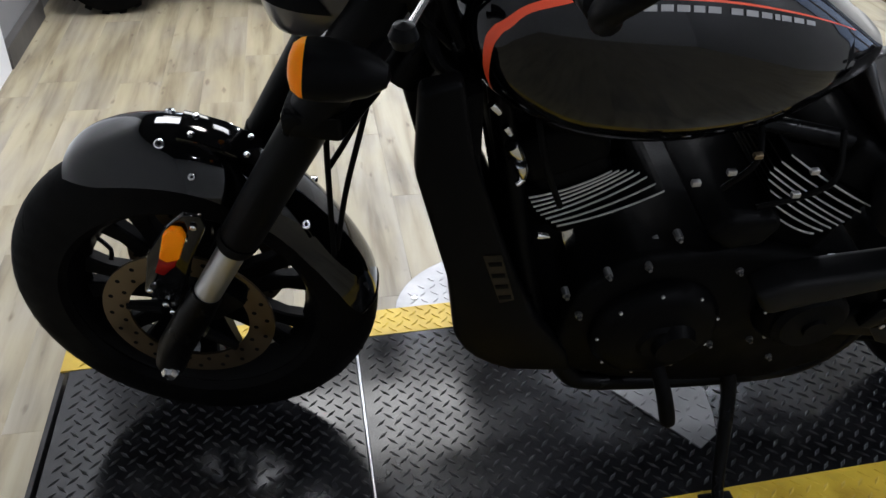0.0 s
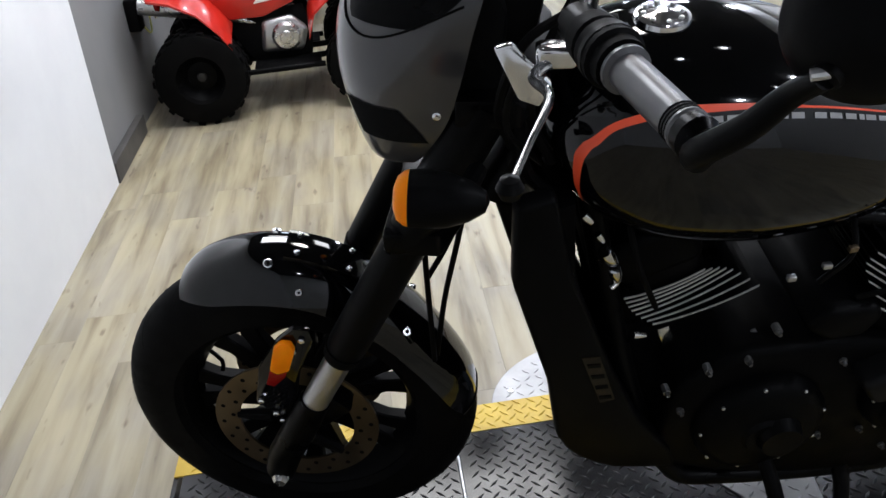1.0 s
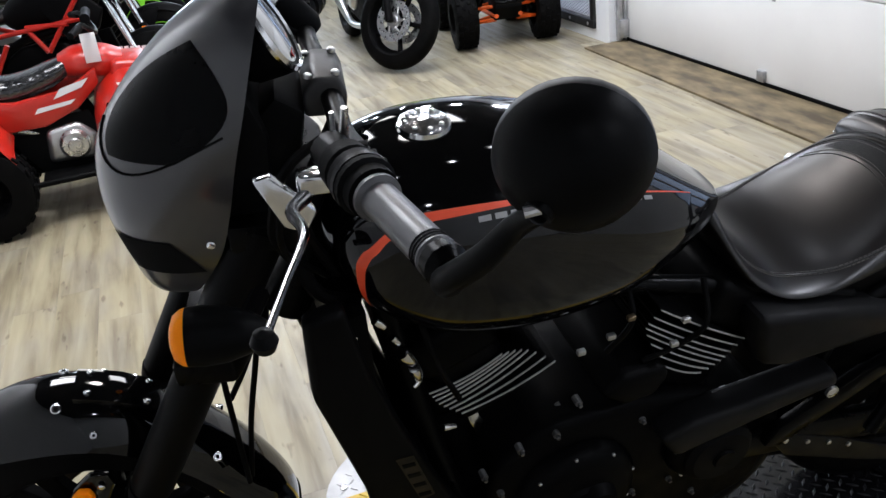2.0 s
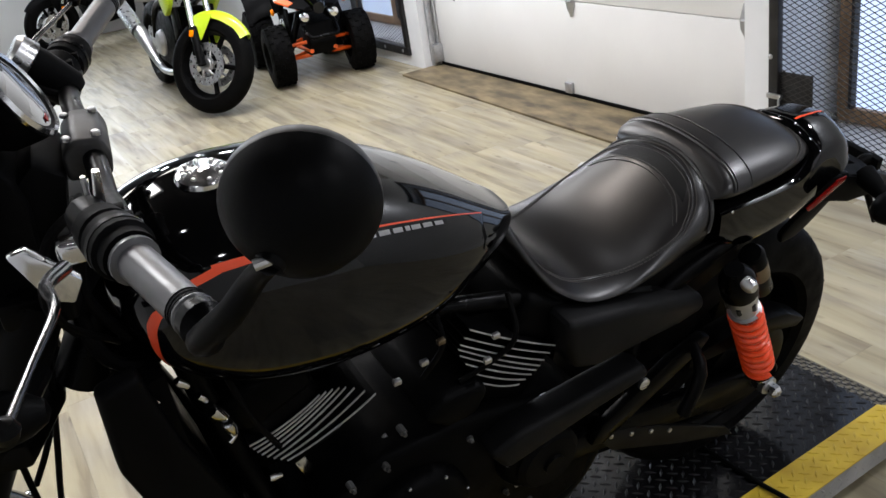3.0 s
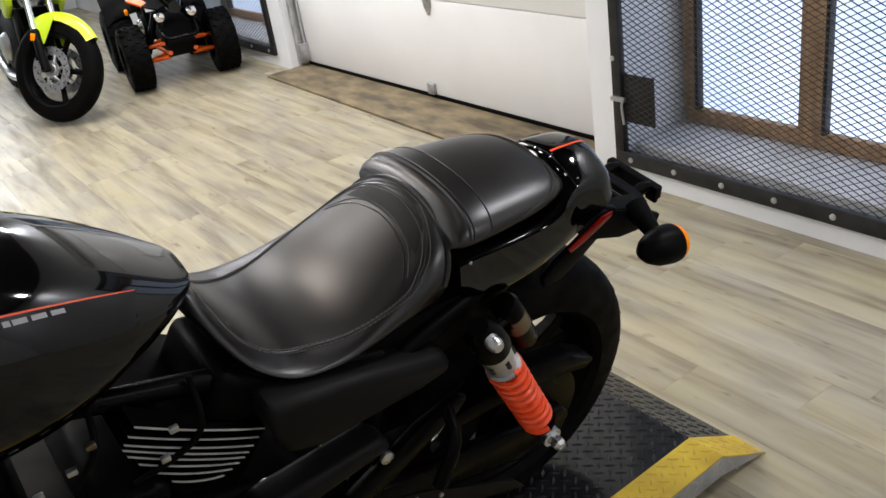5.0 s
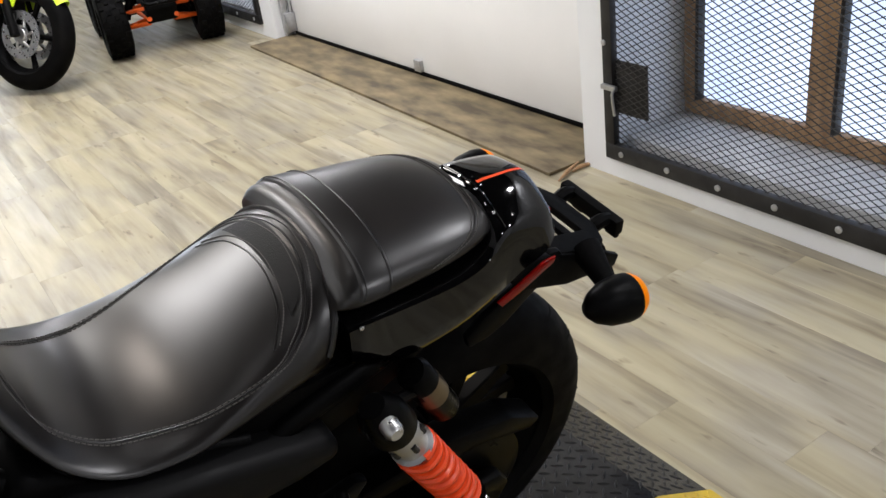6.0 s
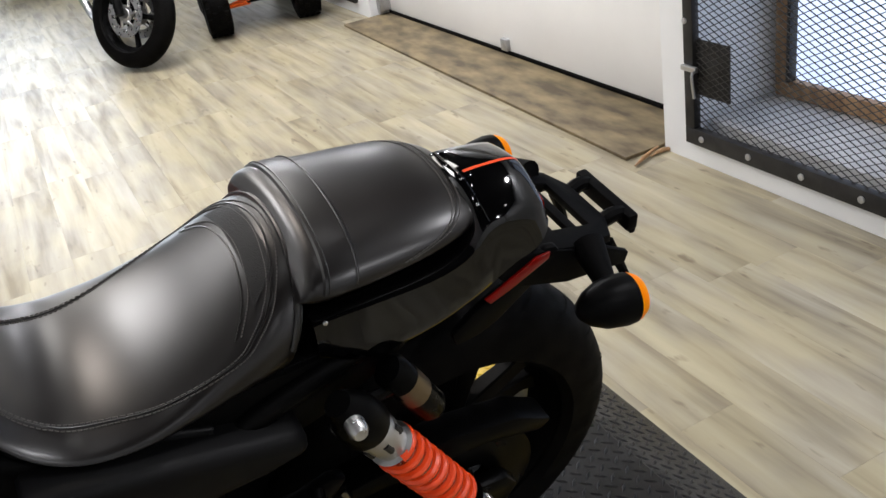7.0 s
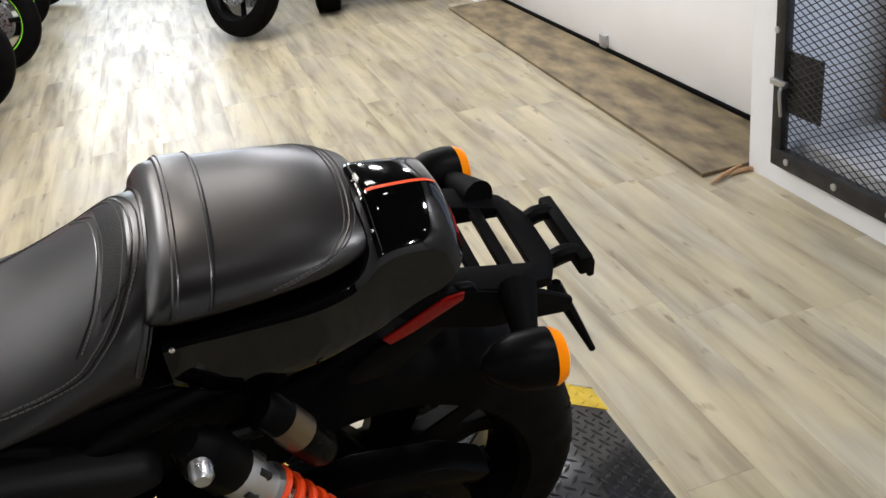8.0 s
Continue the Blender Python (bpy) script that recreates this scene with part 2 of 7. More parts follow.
BEAM = material("dull_grey_black_plastic", (0.004, 0.004, 0.0043), 0.5, spec=0.13)
rough_noise(BEAM, 16, 0.42, 0.6)
bumpy(BEAM, 260, 0.12, 0.0008)
BEIGE = material("beige_plastic", (0.42, 0.36, 0.24), 0.45)
DULL_STEEL = material("dull_dark_steel", (0.1, 0.1, 0.1), 0.45, 0.6)
rough_noise(DULL_STEEL, 40, 0.35, 0.55)
FIN_EDGE = material("machined_fin_edge", (0.42, 0.42, 0.42), 0.5, 0.35)
rough_noise(FIN_EDGE, 60, 0.4, 0.6)
STICKER = material("worn_sticker", (0.03, 0.022, 0.01), 0.6, spec=0.2)
mottled(STICKER, (0.006, 0.0045, 0.0025), (0.025, 0.018, 0.008), 60)
GROOVE = material("deep_black", (0.003, 0.003, 0.003), 0.9, spec=0.1)

# ---- mesh tools ----
def finish(bm, smooth=True, angle=35):
    bmesh.ops.recalc_face_normals(bm, faces=bm.faces)
    for f in bm.faces:
        f.smooth = smooth
    if smooth:
        lim = math.radians(angle)
        for e in bm.edges:
            if len(e.link_faces) == 2 and e.calc_face_angle(0) > lim:
                e.smooth = False
    return bm


def to_mesh(name, bm, mat, smooth=True, angle=35):
    finish(bm, smooth, angle)
    me = bpy.data.meshes.new(name)
    bm.to_mesh(me)
    bm.free()
    me.materials.append(mat)
    return me


def part(name, bm, mat, parent=None, label="", m=None, smooth=True, angle=35):
    ob = new(name, to_mesh(name, bm, mat, smooth, angle))
    ob.parent = parent
    if m is not None:
        ob.matrix_basis = m
    if label:
        ob["label"] = label
    return ob


def thing(name, m=None, **tags):
    ob = new(name)
    ob.empty_display_size = 0.1
    if m is not None:
        ob.matrix_basis = m
    return tagged(ob, **tags)


def box(x0, x1, y0, y1, z0, z1, bevel=0.0, segs=2, bm=None):
    bm2 = bmesh.new()
    bmesh.ops.create_cube(bm2, size=1.0)
    for v in bm2.verts:
        v.co = Vector(((x0 + x1) / 2 + v.co.x * (x1 - x0), (y0 + y1) / 2 + v.co.y * (y1 - y0), (z0 + z1) / 2 + v.co.z * (z1 - z0)))
    if bevel:
        bmesh.ops.bevel(bm2, geom=bm2.edges[:], offset=bevel, segments=segs, affect="EDGES", profile=0.5)
    return merge(bm, bm2)


def merge(bm, other):
    if bm is None:
        return other
    me = bpy.data.meshes.new("tmp")
    other.to_mesh(me)
    other.free()
    bm.from_mesh(me)
    bpy.data.meshes.remove(me)
    return bm


def frame_of(d):
    d = Vector(d).normalized()
    up = Vector((0, 0, 1)) if abs(d.z) < 0.9 else Vector((1, 0, 0))
    a = d.cross(up).normalized()
    return a, a.cross(d).normalized()


def rings(bm, loops, cap=True, closed=True):
    """Skin a row of vertex loops."""
    made = [[bm.verts.new(p) for p in loop] for loop in loops]
    n = len(made[0])
    for a, b in zip(made, made[1:]):
        for i in range(n if closed else n - 1):
            j = (i + 1) % n
            try:
                bm.faces.new((a[i], a[j], b[j], b[i]))
            except ValueError:
                pass
    if cap and closed:
        bm.faces.new(made[0][::-1])
        bm.faces.new(made[-1])
    return bm


def spline(points, steps):
    """Catmull-Rom through the points."""
    pts = [Vector(p) for p in points]
    if len(pts) == 2:
        return [pts[0].lerp(pts[1], i / steps) for i in range(steps + 1)]
    ext = [pts[0] * 2 - pts[1]] + pts + [pts[-1] * 2 - pts[-2]]
    out = []
    for i in range(1, len(ext) - 2):
        a, b, c, d = ext[i - 1:i + 3]
        for k in range(steps):
            t = k / steps
            out.append(0.5 * (2 * b + (c - a) * t + (2 * a - 5 * b + 4 * c - d) * t * t + (3 * b - a - 3 * c + d) * t ** 3))
    out.append(pts[-1])
    return out


def tube(points, r, seg=12, steps=0, bm=None, cap=True):
    """A round bar along the points; r is one radius or one for each point."""
    pts = [Vector(p) for p in points]
    rad = list(r) if isinstance(r, (list, tuple)) else [r] * len(pts)
    if steps:
        radp = spline([Vector((q, 0, 0)) for q in rad], steps)
        pts, rad = spline(pts, steps), [q.x for q in radp]
    loops = []
    a = None
    for i, p in enumerate(pts):
        d = (pts[min(i + 1, len(pts) - 1)] - pts[max(i - 1, 0)]).normalized()
        if a is None:
            a, b = frame_of(d)
        else:
            a = (a - d * a.dot(d)).normalized()
        b = d.cross(a)
        loops.append([p + (a * math.cos(t) + b * math.sin(t)) * rad[i] for t in [2 * math.pi * k / seg for k in range(seg)]])
    b2 = rings(bmesh.new(), loops, cap)
    return merge(bm, b2)


def lathe(profile, seg=32, axis="y", centre=(0, 0, 0), bm=None, cap=False, arc=None):
    """Turn (radius, height) pairs about an axis."""
    loops = []
    c = Vector(centre)
    a0, a1 = arc if arc else (0, 2 * math.pi)
    n = seg if not arc else seg + 1
    for r, h in profile:
        loop = []
        for k in range(n):
            t = a0 + (a1 - a0) * k / seg
            u, w = r * math.cos(t), r * math.sin(t)
            loop.append(c + (Vector((u, h, w)) if axis == "y" else Vector((u, w, h)) if axis == "z" else Vector((h, u, w))))
        loops.append(loop)
    b2 = rings(bmesh.new(), loops, cap, closed=not arc)
    return merge(bm, b2)


def superring(x, yc, zc, hw, hh, power=2.4, n=28, lift=0.0):
    """A rounded cross-section at x. hh may be (up, down)."""
    up, dn = hh if isinstance(hh, tuple) else (hh, hh)
    out = []
    for k in range(n):
        t = 2 * math.pi * k / n
        c, s = math.cos(t), math.sin(t)
        y = math.copysign(abs(c) ** (2 / power), c) * hw
        z = math.copysign(abs(s) ** (2 / power), s) * (up if s > 0 else dn)
        out.append(Vector((x, yc + y, zc + z)))
    return out


def prism(outline, y0, y1, bevel=0.0, bm=None, segs=2, axis="y"):
    """Push a side outline (x, z) out from y0 to y1."""
    b2 = bmesh.new()
    vs = [b2.verts.new((x, y0, z)) for x, z in outline]
    f = b2.faces.new(vs)
    got = bmesh.ops.extrude_face_region(b2, geom=[f])
    for v in got["geom"]:
        if isinstance(v, bmesh.types.BMVert):
            v.co.y = y1
    bmesh.ops.recalc_face_normals(b2, faces=b2.faces)
    if bevel:
        bmesh.ops.bevel(b2, geom=b2.edges[:], offset=bevel, segments=segs, affect="EDGES", profile=0.5, clamp_overlap=True)
    if axis == "x":
        for v in b2.verts:
            v.co = Vector((v.co.y, v.co.x, v.co.z))
    elif axis == "z":
        for v in b2.verts:
            v.co = Vector((v.co.x, v.co.z, v.co.y))
    return merge(bm, b2)


def moved(bm, m):
    bm.transform(m)
    return bm


def bolt_head(p, d, r=0.006, h=0.005, bm=None):
    p, d = Vector(p), Vector(d).normalized()
    return tube([p, p + d * h * 0.7, p + d * h], [r, r, r * 0.6], 10, bm=bm)

# ---- the room ----
X_WEST, X_EAST, Y_SOUTH, Y_NORTH = -0.945, 3.052, -4.2, 9.6
floor = part("floor", box(X_WEST - 0.1, 3.6, Y_SOUTH - 0.1, Y_NORTH + 0.1, -0.08, -0.006), DARKTRIM, smooth=False)
tagged(floor, "grey and tan wood-look vinyl plank floor", "floor", kind="structure")
tagged(part("ceiling", box(X_WEST - 0.1, 3.6, Y_SOUTH - 0.1, Y_NORTH + 0.1, CEILING, CEILING + 0.1), CEILING_DARK, smooth=False), "dark open showroom ceiling", "ceiling", kind="structure")
tagged(part("wall_west", box(X_WEST - 0.12, X_WEST, 2.25, Y_NORTH, -0.006, CEILING), GREYWALL, smooth=False), "light grey painted wall behind the red quad", "wall", kind="structure")
tagged(part("wall_west_panel", box(X_WEST - 0.12, -0.917, Y_SOUTH, 2.25, -0.006, CEILING, 0.004), WHITE, smooth=False), "smooth white painted partition wall beside the lift", "wall", kind="structure")
tagged(part("wall_south", box(X_WEST - 0.1, 3.5, Y_SOUTH - 0.1, Y_SOUTH, -0.006, CEILING), WHITE, smooth=False), "white painted wall closing the room", "wall", kind="structure")
# unseen far wall, with a glowing window added to light that end
north = None
for x0, x1, z0, z1 in ((X_WEST - 0.1, -0.5, -0.006, CEILING), (2.2, 3.5, -0.006, CEILING), (-0.5, 2.2, 2.6, CEILING), (-0.5, 2.2, -0.006, 0.85)):
    north = box(x0, x1, Y_NORTH, Y_NORTH + 0.1, z0, z1, bm=north)
tagged(part("wall_north", north, WHITE, smooth=False), "white wall, unseen, closing the far end around an added window", "wall", kind="structure")
far_glow = thing("added_window", pose(-0.5, Y_NORTH + 0.04, 0), label="wide bright daylight window, unseen, added for light at the far end", category="window", kind="structure")
for k in range(3):
    part("glass_pane", box(0.05 + k * 0.88, 0.89 + k * 0.88, 0.0, 0.01, 0.91, 2.54), DAYLIGHT, far_glow, smooth=False)
for x0, x1, z0, z1 in ((0, 0.05, 0.85, 2.6), (0.89, 0.93, 0.91, 2.54), (1.77, 1.81, 0.91, 2.54), (2.65, 2.7, 0.85, 2.6), (0.05, 2.65, 0.85, 0.91), (0.05, 2.65, 2.54, 2.6)):
    part("window_frame", box(x0, x1, -0.02, 0.03, z0, z1, 0.004), ALLOY, far_glow)
tagged(part("baseboard", box(X_WEST, X_WEST + 0.035, 2.251, 2.85, 0.0, 0.09, 0.004), DARKTRIM, smooth=False), "dark base trim along the grey wall", "baseboard", kind="structure")

# east wall with a garage door and two caged windows
X_FAR = 3.165
EAST = [(X_EAST, Y_SOUTH, -0.09, -0.006, CEILING), (X_EAST, -0.09, 1.146, -0.006, 0.078), (X_EAST, -0.09, 1.146, 2.3, CEILING), (X_EAST, 1.146, 1.28, -0.006, CEILING),
        (X_EAST, 1.28, 4.25, 2.45, CEILING), (X_FAR, 4.25, 4.44, -0.006, CEILING), (X_FAR, 4.44, 6.0, -0.006, 0.08), (X_FAR, 4.44, 6.0, 2.3, CEILING), (X_FAR, 6.0, Y_NORTH, -0.006, CEILING)]
wall_bm = None
for x0, y0, y1, z0, z1 in EAST:
    wall_bm = box(x0, X_EAST + 0.4, y0, y1, z0, z1, bm=wall_bm)
tagged(part("wall_east", wall_bm, WHITE, smooth=False), "white painted wall with a garage door and caged windows", "wall", kind="structure")
tagged(part("wall_east_outer", box(3.56, 3.6, Y_SOUTH, Y_NORTH, -0.006, CEILING), WHITE, smooth=False), "white outer wall skin behind the window recesses", "wall", kind="structure")


def garage_door():
    door = thing("garage_door", pose(3.285, 1.28, 0), label="white sectional garage door with steel hinges and rollers", category="garage door")
    width = 2.97
    for i in range(5):
        z0 = 0.03 + i * 0.522
        part("door_section", box(0, 0.045, 0.004, width - 0.004, z0, z0 + 0.519, 0.006), DOOR_WHITE, door)
    part("bottom_seal", box(-0.008, 0.04, 0.004, width, 0.0005, 0.03, 0.004), RUBBER, door, "black rubber bottom seal")
    for i in (1, 2, 3):
        for y in (0.2, 1.42, 2.66):
            z = 0.03 + i * 0.522
            h = part("hinge", box(-0.004, 0.0, y - 0.012, y + 0.012, z - 0.085, z + 0.075, 0.001), GALV, door, "galvanised steel hinge")
            b = prism([(-0.035, 0.0), (-0.03, -0.04), (0.0, -0.085), (0.03, -0.04), (0.035, 0.0), (0.012, 0.075), (-0.012, 0.075)], -0.008, -0.004, 0.001)
            b.transform(Matrix(((0, 1, 0, 0), (1, 0, 0, y), (0, 0, 1, z), (0, 0, 0, 1))))
            part("hinge_leaf", b, GALV, h)
            part("hinge_pin", tube([(-0.014, y - 0.02, z), (-0.014, y + 0.02, z)], 0.007, 8), GALV, h)
    for y in (1.48,):
        part("bottom_bracket", box(-0.022, 0.0, y - 0.03, y + 0.03, 0.035, 0.095, 0.003), GALV, door, "galvanised bottom bracket")
    for y in (0.03, width - 0.045):
        part("track", prism([(-0.075, 0.0), (-0.06, 0.0), (-0.06, 0.025), (-0.025, 0.025), (-0.025, 0.0), (-0.01, 0.0), (-0.01, 0.03), (-0.075, 0.03)], 0.02, 2.4, axis="z", bm=None), GALV, door, "galvanised roller track", m=Matrix.Translation((0, y, 0)))
        part("roller_bracket", box(-0.07, -0.002, y - 0.02, y + 0.06, 0.04, 0.16, 0.004), GALV, door, "galvanised bottom roller bracket")
    return door


garage_door()


def window_unit(name, y0, y1):
    """Wood-framed window of two frosted panes in a deep recess."""
    w = thing(name, pose(3.42 if y0 < 2 else 3.5, y0, 0), label="brown wood-framed window with frosted bright daylight panes", category="window", kind="structure")
    width = y1 - y0
    z0, z1 = 0.138, 2.25
    mid = width * 0.53
    part("window_sill", box(-0.3, 0.05, 0.0, width, 0.079, z0 - 0.004, 0.004), CONCRETE, w, "grey dusty window ledge")
    part("window_frame", box(0.0, 0.06, 0.0, width, z0, z0 + 0.06, 0.004), BROWNWOOD, w)
    part("window_frame", box(0.0, 0.06, 0.0, width, z1 - 0.06, z1, 0.004), BROWNWOOD, w)
    for y, half in ((0.03, 0.03), (mid, 0.05), (width - 0.03, 0.03)):
        part("window_frame", box(-0.004, 0.064, y - half, y + half, z0 + 0.06, z1 - 0.06, 0.004), BROWNWOOD, w)
        part("slide_rail", box(-0.016, 0.02, y - half - 0.016, y - half - 0.001, z0 + 0.06, z1 - 0.06, 0.002), DARKSTEEL, w, "dark metal slide rail")
    part("pane", box(0.03, 0.036, 0.06, mid - 0.05, z0 + 0.06, z1 - 0.06), PANE, w, "pale blue frosted daylight pane", smooth=False)
    part("pane", box(0.03, 0.036, mid + 0.05, width - 0.06, z0 + 0.06, z1 - 0.06), PANE, w, "pale blue frosted daylight pane", smooth=False)
    return w


tagged(part("trim", box(3.062, 3.088, 1.125, 1.1455, 0.079, 2.299, 0.002), WHITE, smooth=False), "white trim strip beside the gate", "trim", kind="structure")
window_unit("window_1", -0.085, 1.124)
window_unit("window_2", 4.445, 5.995)


def security_gate(y0, y1, latch_side):
    g = thing("security_gate", pose(3.03 if y0 < 2 else 3.14, y0, 0), label="dark steel gate of expanded metal mesh before the window", category="gate", group="window security gates")
    w, z0, z1 = y1 - y0, 0.076, 2.28
    for a, b, c, d in ((0, w, z0, z0 + 0.058), (0, w, z1 - 0.06, z1), (0, 0.05, z0 + 0.058, z1 - 0.06), (w - 0.045, w, z0 + 0.058, z1 - 0.06)):
        part("gate_frame", box(0.0, 0.03, a, b, c, d, 0.004), DARKSTEEL, g)
    # expanded mesh: two families of slanting strands
    bm = bmesh.new()
    px, slope = 0.044, 0.5
    ya, yb, za, zb = 0.03, w - 0.025, z0 + 0.05, z1 - 0.04
    for sgn in (1, -1):
        n0 = int((ya - (zb - za) / slope) / px) - 1
        n1 = int((yb + (zb - za) / slope) / px) + 2
        for k in range(n0, n1):
            # line z = za + sgn * slope * (y - k * px)
            base = k * px
            lo, hi = (base, base + (zb - za) / slope) if sgn > 0 else (base - (zb - za) / slope, base)
            lo, hi = max(lo, ya), min(hi, yb)
            if hi - lo < 0.02:
                continue
            p = Vector((0.017, lo, za + sgn * slope * (lo - base)))
            q = Vector((0.017, hi, za + sgn * slope * (hi - base)))
            d = (q - p).normalized()
            n = Vector((0, -d.z, d.y)) * 0.001
            t = Vector((0.0011, 0, 0.0005 * sgn))
            rings(bm, [[p + n + t, p - n + t, p - n - t, p + n - t], [q + n + t, q - n + t, q - n - t, q + n - t]])
    part("wire_mesh", bm, MESH_STEEL, g, "expanded metal diamond mesh", smooth=False)
    for k in range(6):
        y = 0.08 + (w - 0.16) * k / 5
        part("screw", bolt_head((0.0, y, z0 + 0.03), (-1, 0, 0), 0.011, 0.006), GALV, g, "galvanised screw head")
    for z in (0.5, 0.9, 1.3):
        part("screw", bolt_head((0.0, w - 0.012, z), (-1, 0, 0), 0.01, 0.006), GALV, g, "galvanised screw head")
    if latch_side:
        part("latch_plate", box(0.021, 0.027, w - 0.19, w - 0.035, 0.25, 0.44, 0.002), DARKSTEEL, g, "square dark latch plate")
        part("latch", box(-0.018, -0.002, w - 0.075, w - 0.005, 0.34, 0.358, 0.003), ALLOY, g, "silver sliding bolt latch")
        part("latch_handle", tube([(-0.02, w - 0.08, 0.35), (-0.04, w - 0.085, 0.34), (-0.036, w - 0.09, 0.265)], 0.005, 8, 3), ALLOY, g, "bent silver latch handle")
    return g


security_gate(-0.085, 1.143, True)
security_gate(4.435, 6.0, False)
threshold = part("threshold_board", box(0.0, 0.385, 0.0, 2.94, 0.0005, 0.014, 0.002), PLYWOOD, m=pose(2.893, 1.305, 0, 0, 0, -1.5))
tagged(threshold, "worn stained plywood board before the garage door", "floor board")
for pts, at in (([(0, 0, 0.007), (0.07, 0.03, 0.012), (0.16, 0.07, 0.009)], pose(2.88, 1.235, 0)), ([(0, 0, 0.006), (0.05, 0.006, 0.01), (0.12, -0.012, 0.006)], pose(2.97, 1.26, 0))):
    stick = part("wood_scrap", tube(pts, [0.003, 0.0085, 0.004], 7, 3), BROWNWOOD, m=at)
    tagged(stick, "brown wood splinter lying on the floor", "wood scrap", group="wood splinters")

# bodies for the unseen ceiling lamps, most round ones added as fill
for bx, by, length, width, power, colour in LAMPS:
    if width:
        lamp = thing("panel_light", pose(bx, by, CEILING), label="long white fluorescent ceiling panel", category="lamp", group="ceiling panels")
        part("housing", box(-length / 2 - 0.03, length / 2 + 0.03, -width / 2 - 0.03, width / 2 + 0.03, -0.04, -0.001, 0.006), WHITE, lamp)
        part("diffuser", box(-length / 2, length / 2, -width / 2, width / 2, -0.05, -0.0405, 0.003), BULB_GLOW, lamp)
    else:
        r = length / 2 + 0.01
        lamp = thing("added_ceiling_light", pose(bx, by, CEILING), label="round white ceiling light, unseen, added to light the room", category="lamp", group="ceiling lights")
        part("housing", lathe([(0.0, -0.001), (r + 0.02, -0.001), (r + 0.03, -0.03), (r + 0.025, -0.06), (r + 0.01, -0.06), (r, -0.03), (0.0, -0.03)], 24, "z"), WHITE, lamp)
        part("diffuser", lathe([(0.0, -0.045), (r - 0.002, -0.045), (r - 0.002, -0.04), (0.0, -0.04)], 24, "z"), BULB_GLOW, lamp)

tagged(part("trim", box(X_WEST, X_WEST + 0.03, 4.3, 4.56, 0.0, 2.2, 0.003), WHITE, smooth=False), "white door casing on the grey wall", "trim", kind="structure")

# outlet with a charger and its cable on the grey wall
outlet = thing("wall_outlet", pose(X_WEST, 3.8, 0.42), label="beige wall outlet plate on the grey wall", category="outlet")
part("plate", box(0.0, 0.008, -0.13, 0.13, -0.08, 0.08, 0.003), BEIGE, outlet)
part("socket", box(0.008, 0.012, -0.02, 0.02, -0.05, -0.01, 0.002), MATTE, outlet)
part("socket", box(0.008, 0.012, -0.02, 0.02, 0.01, 0.05, 0.002), MATTE, outlet)
charger = part("charger", box(0.0, 0.06, -0.05, 0.05, -0.075, 0.075, 0.01), MATTE, m=pose(X_WEST, 3.14, 0.485))
tagged(charger, "black plastic charger hung on the grey wall", "charger")
cord = part("charger_cable", tube([(-0.905, 3.16, 0.45), (-0.88, 3.24, 0.37), (-0.9, 3.37, 0.43), (-0.925, 3.46, 0.7), (-0.935, 3.41, 1.3)], 0.0045, 8, 6), YELLOW_CORD)
tagged(cord, "thin yellow-green charger cable on the wall", "cable")

# ---- the low lift platform ----
DECK = 0.09
# inner corners of the black deck: near and far side, front to rear; the rear end slopes to the floor
FRONT, BEND, REAR = -0.346, 1.915, 2.067


def deck_near(x):
    return -0.203 + (x - 1.0) * 0.045


def deck_far(x):
    return 0.326 + (x - 0.4) * 0.03


def deck_height(x):
    return DECK if x <= BEND else DECK - (DECK - 0.004) * (x - BEND) / (REAR - BEND)


STRIP = 0.09
lift = thing("lift_platform", label="low black diamond-plate service lift with yellow painted edges", category="lift platform")


def slab(x0, x1, lo, hi, thick=0.004, rise=0.0):
    """A sheet between two side lines, following the deck."""
    bm = bmesh.new()
    xs = sorted({x0, x1, *[b for b in (BEND,) if x0 < b < x1]})
    loops = []
    for x in xs:
        z = deck_height(x) + rise
        loops.append([Vector((x, lo(x), z)), Vector((x, hi(x), z)), Vector((x, hi(x), z - thick)), Vector((x, lo(x), z - thick))])
    return rings(bm, loops)


def tread(bm, x, y, z, ang, tilt=0.0, ln=0.0125, wd=0.0034, h=0.002):
    c, s = math.cos(ang), math.sin(ang)
    pts = []
    for u, v, w in ((-ln, 0, 0), (0, -wd, 0), (ln, 0, 0), (0, wd, 0), (-ln * 0.55, 0, h), (0, -wd * 0.3, h), (ln * 0.55, 0, h), (0, wd * 0.3, h)):
        px, py = u * c - v * s, u * s + v * c
        pts.append(bm.verts.new((x + px, y + py, z + w - px * tilt)))
    for i in range(4):
        j = (i + 1) % 4
        bm.faces.new((pts[i], pts[j], pts[4 + j], pts[4 + i]))
    bm.faces.new(pts[4:])


part("deck_plate", slab(FRONT, 0.25, deck_near, deck_far), PLATE_BLACK, lift, smooth=False)
part("deck_plate", slab(0.258, REAR, deck_near, deck_far), PLATE_BLACK, lift, smooth=False)
part("joint_strip", box(0.2513, 0.2567, -0.232, 0.318, DECK - 0.012, DECK + 0.002, 0.0015), ALLOY, lift, "worn bright steel joint strip")
part("edge_strip", slab(FRONT - 0.02, REAR + 0.015, lambda x: deck_near(x) - STRIP, deck_near, rise=0.0015), PLATE_YELLOW, lift, "yellow painted safety edge", smooth=False)
part("edge_strip", slab(FRONT - 0.02, REAR + 0.015, deck_far, lambda x: deck_far(x) + STRIP, rise=0.0015), PLATE_YELLOW, lift, "yellow painted safety edge", smooth=False)
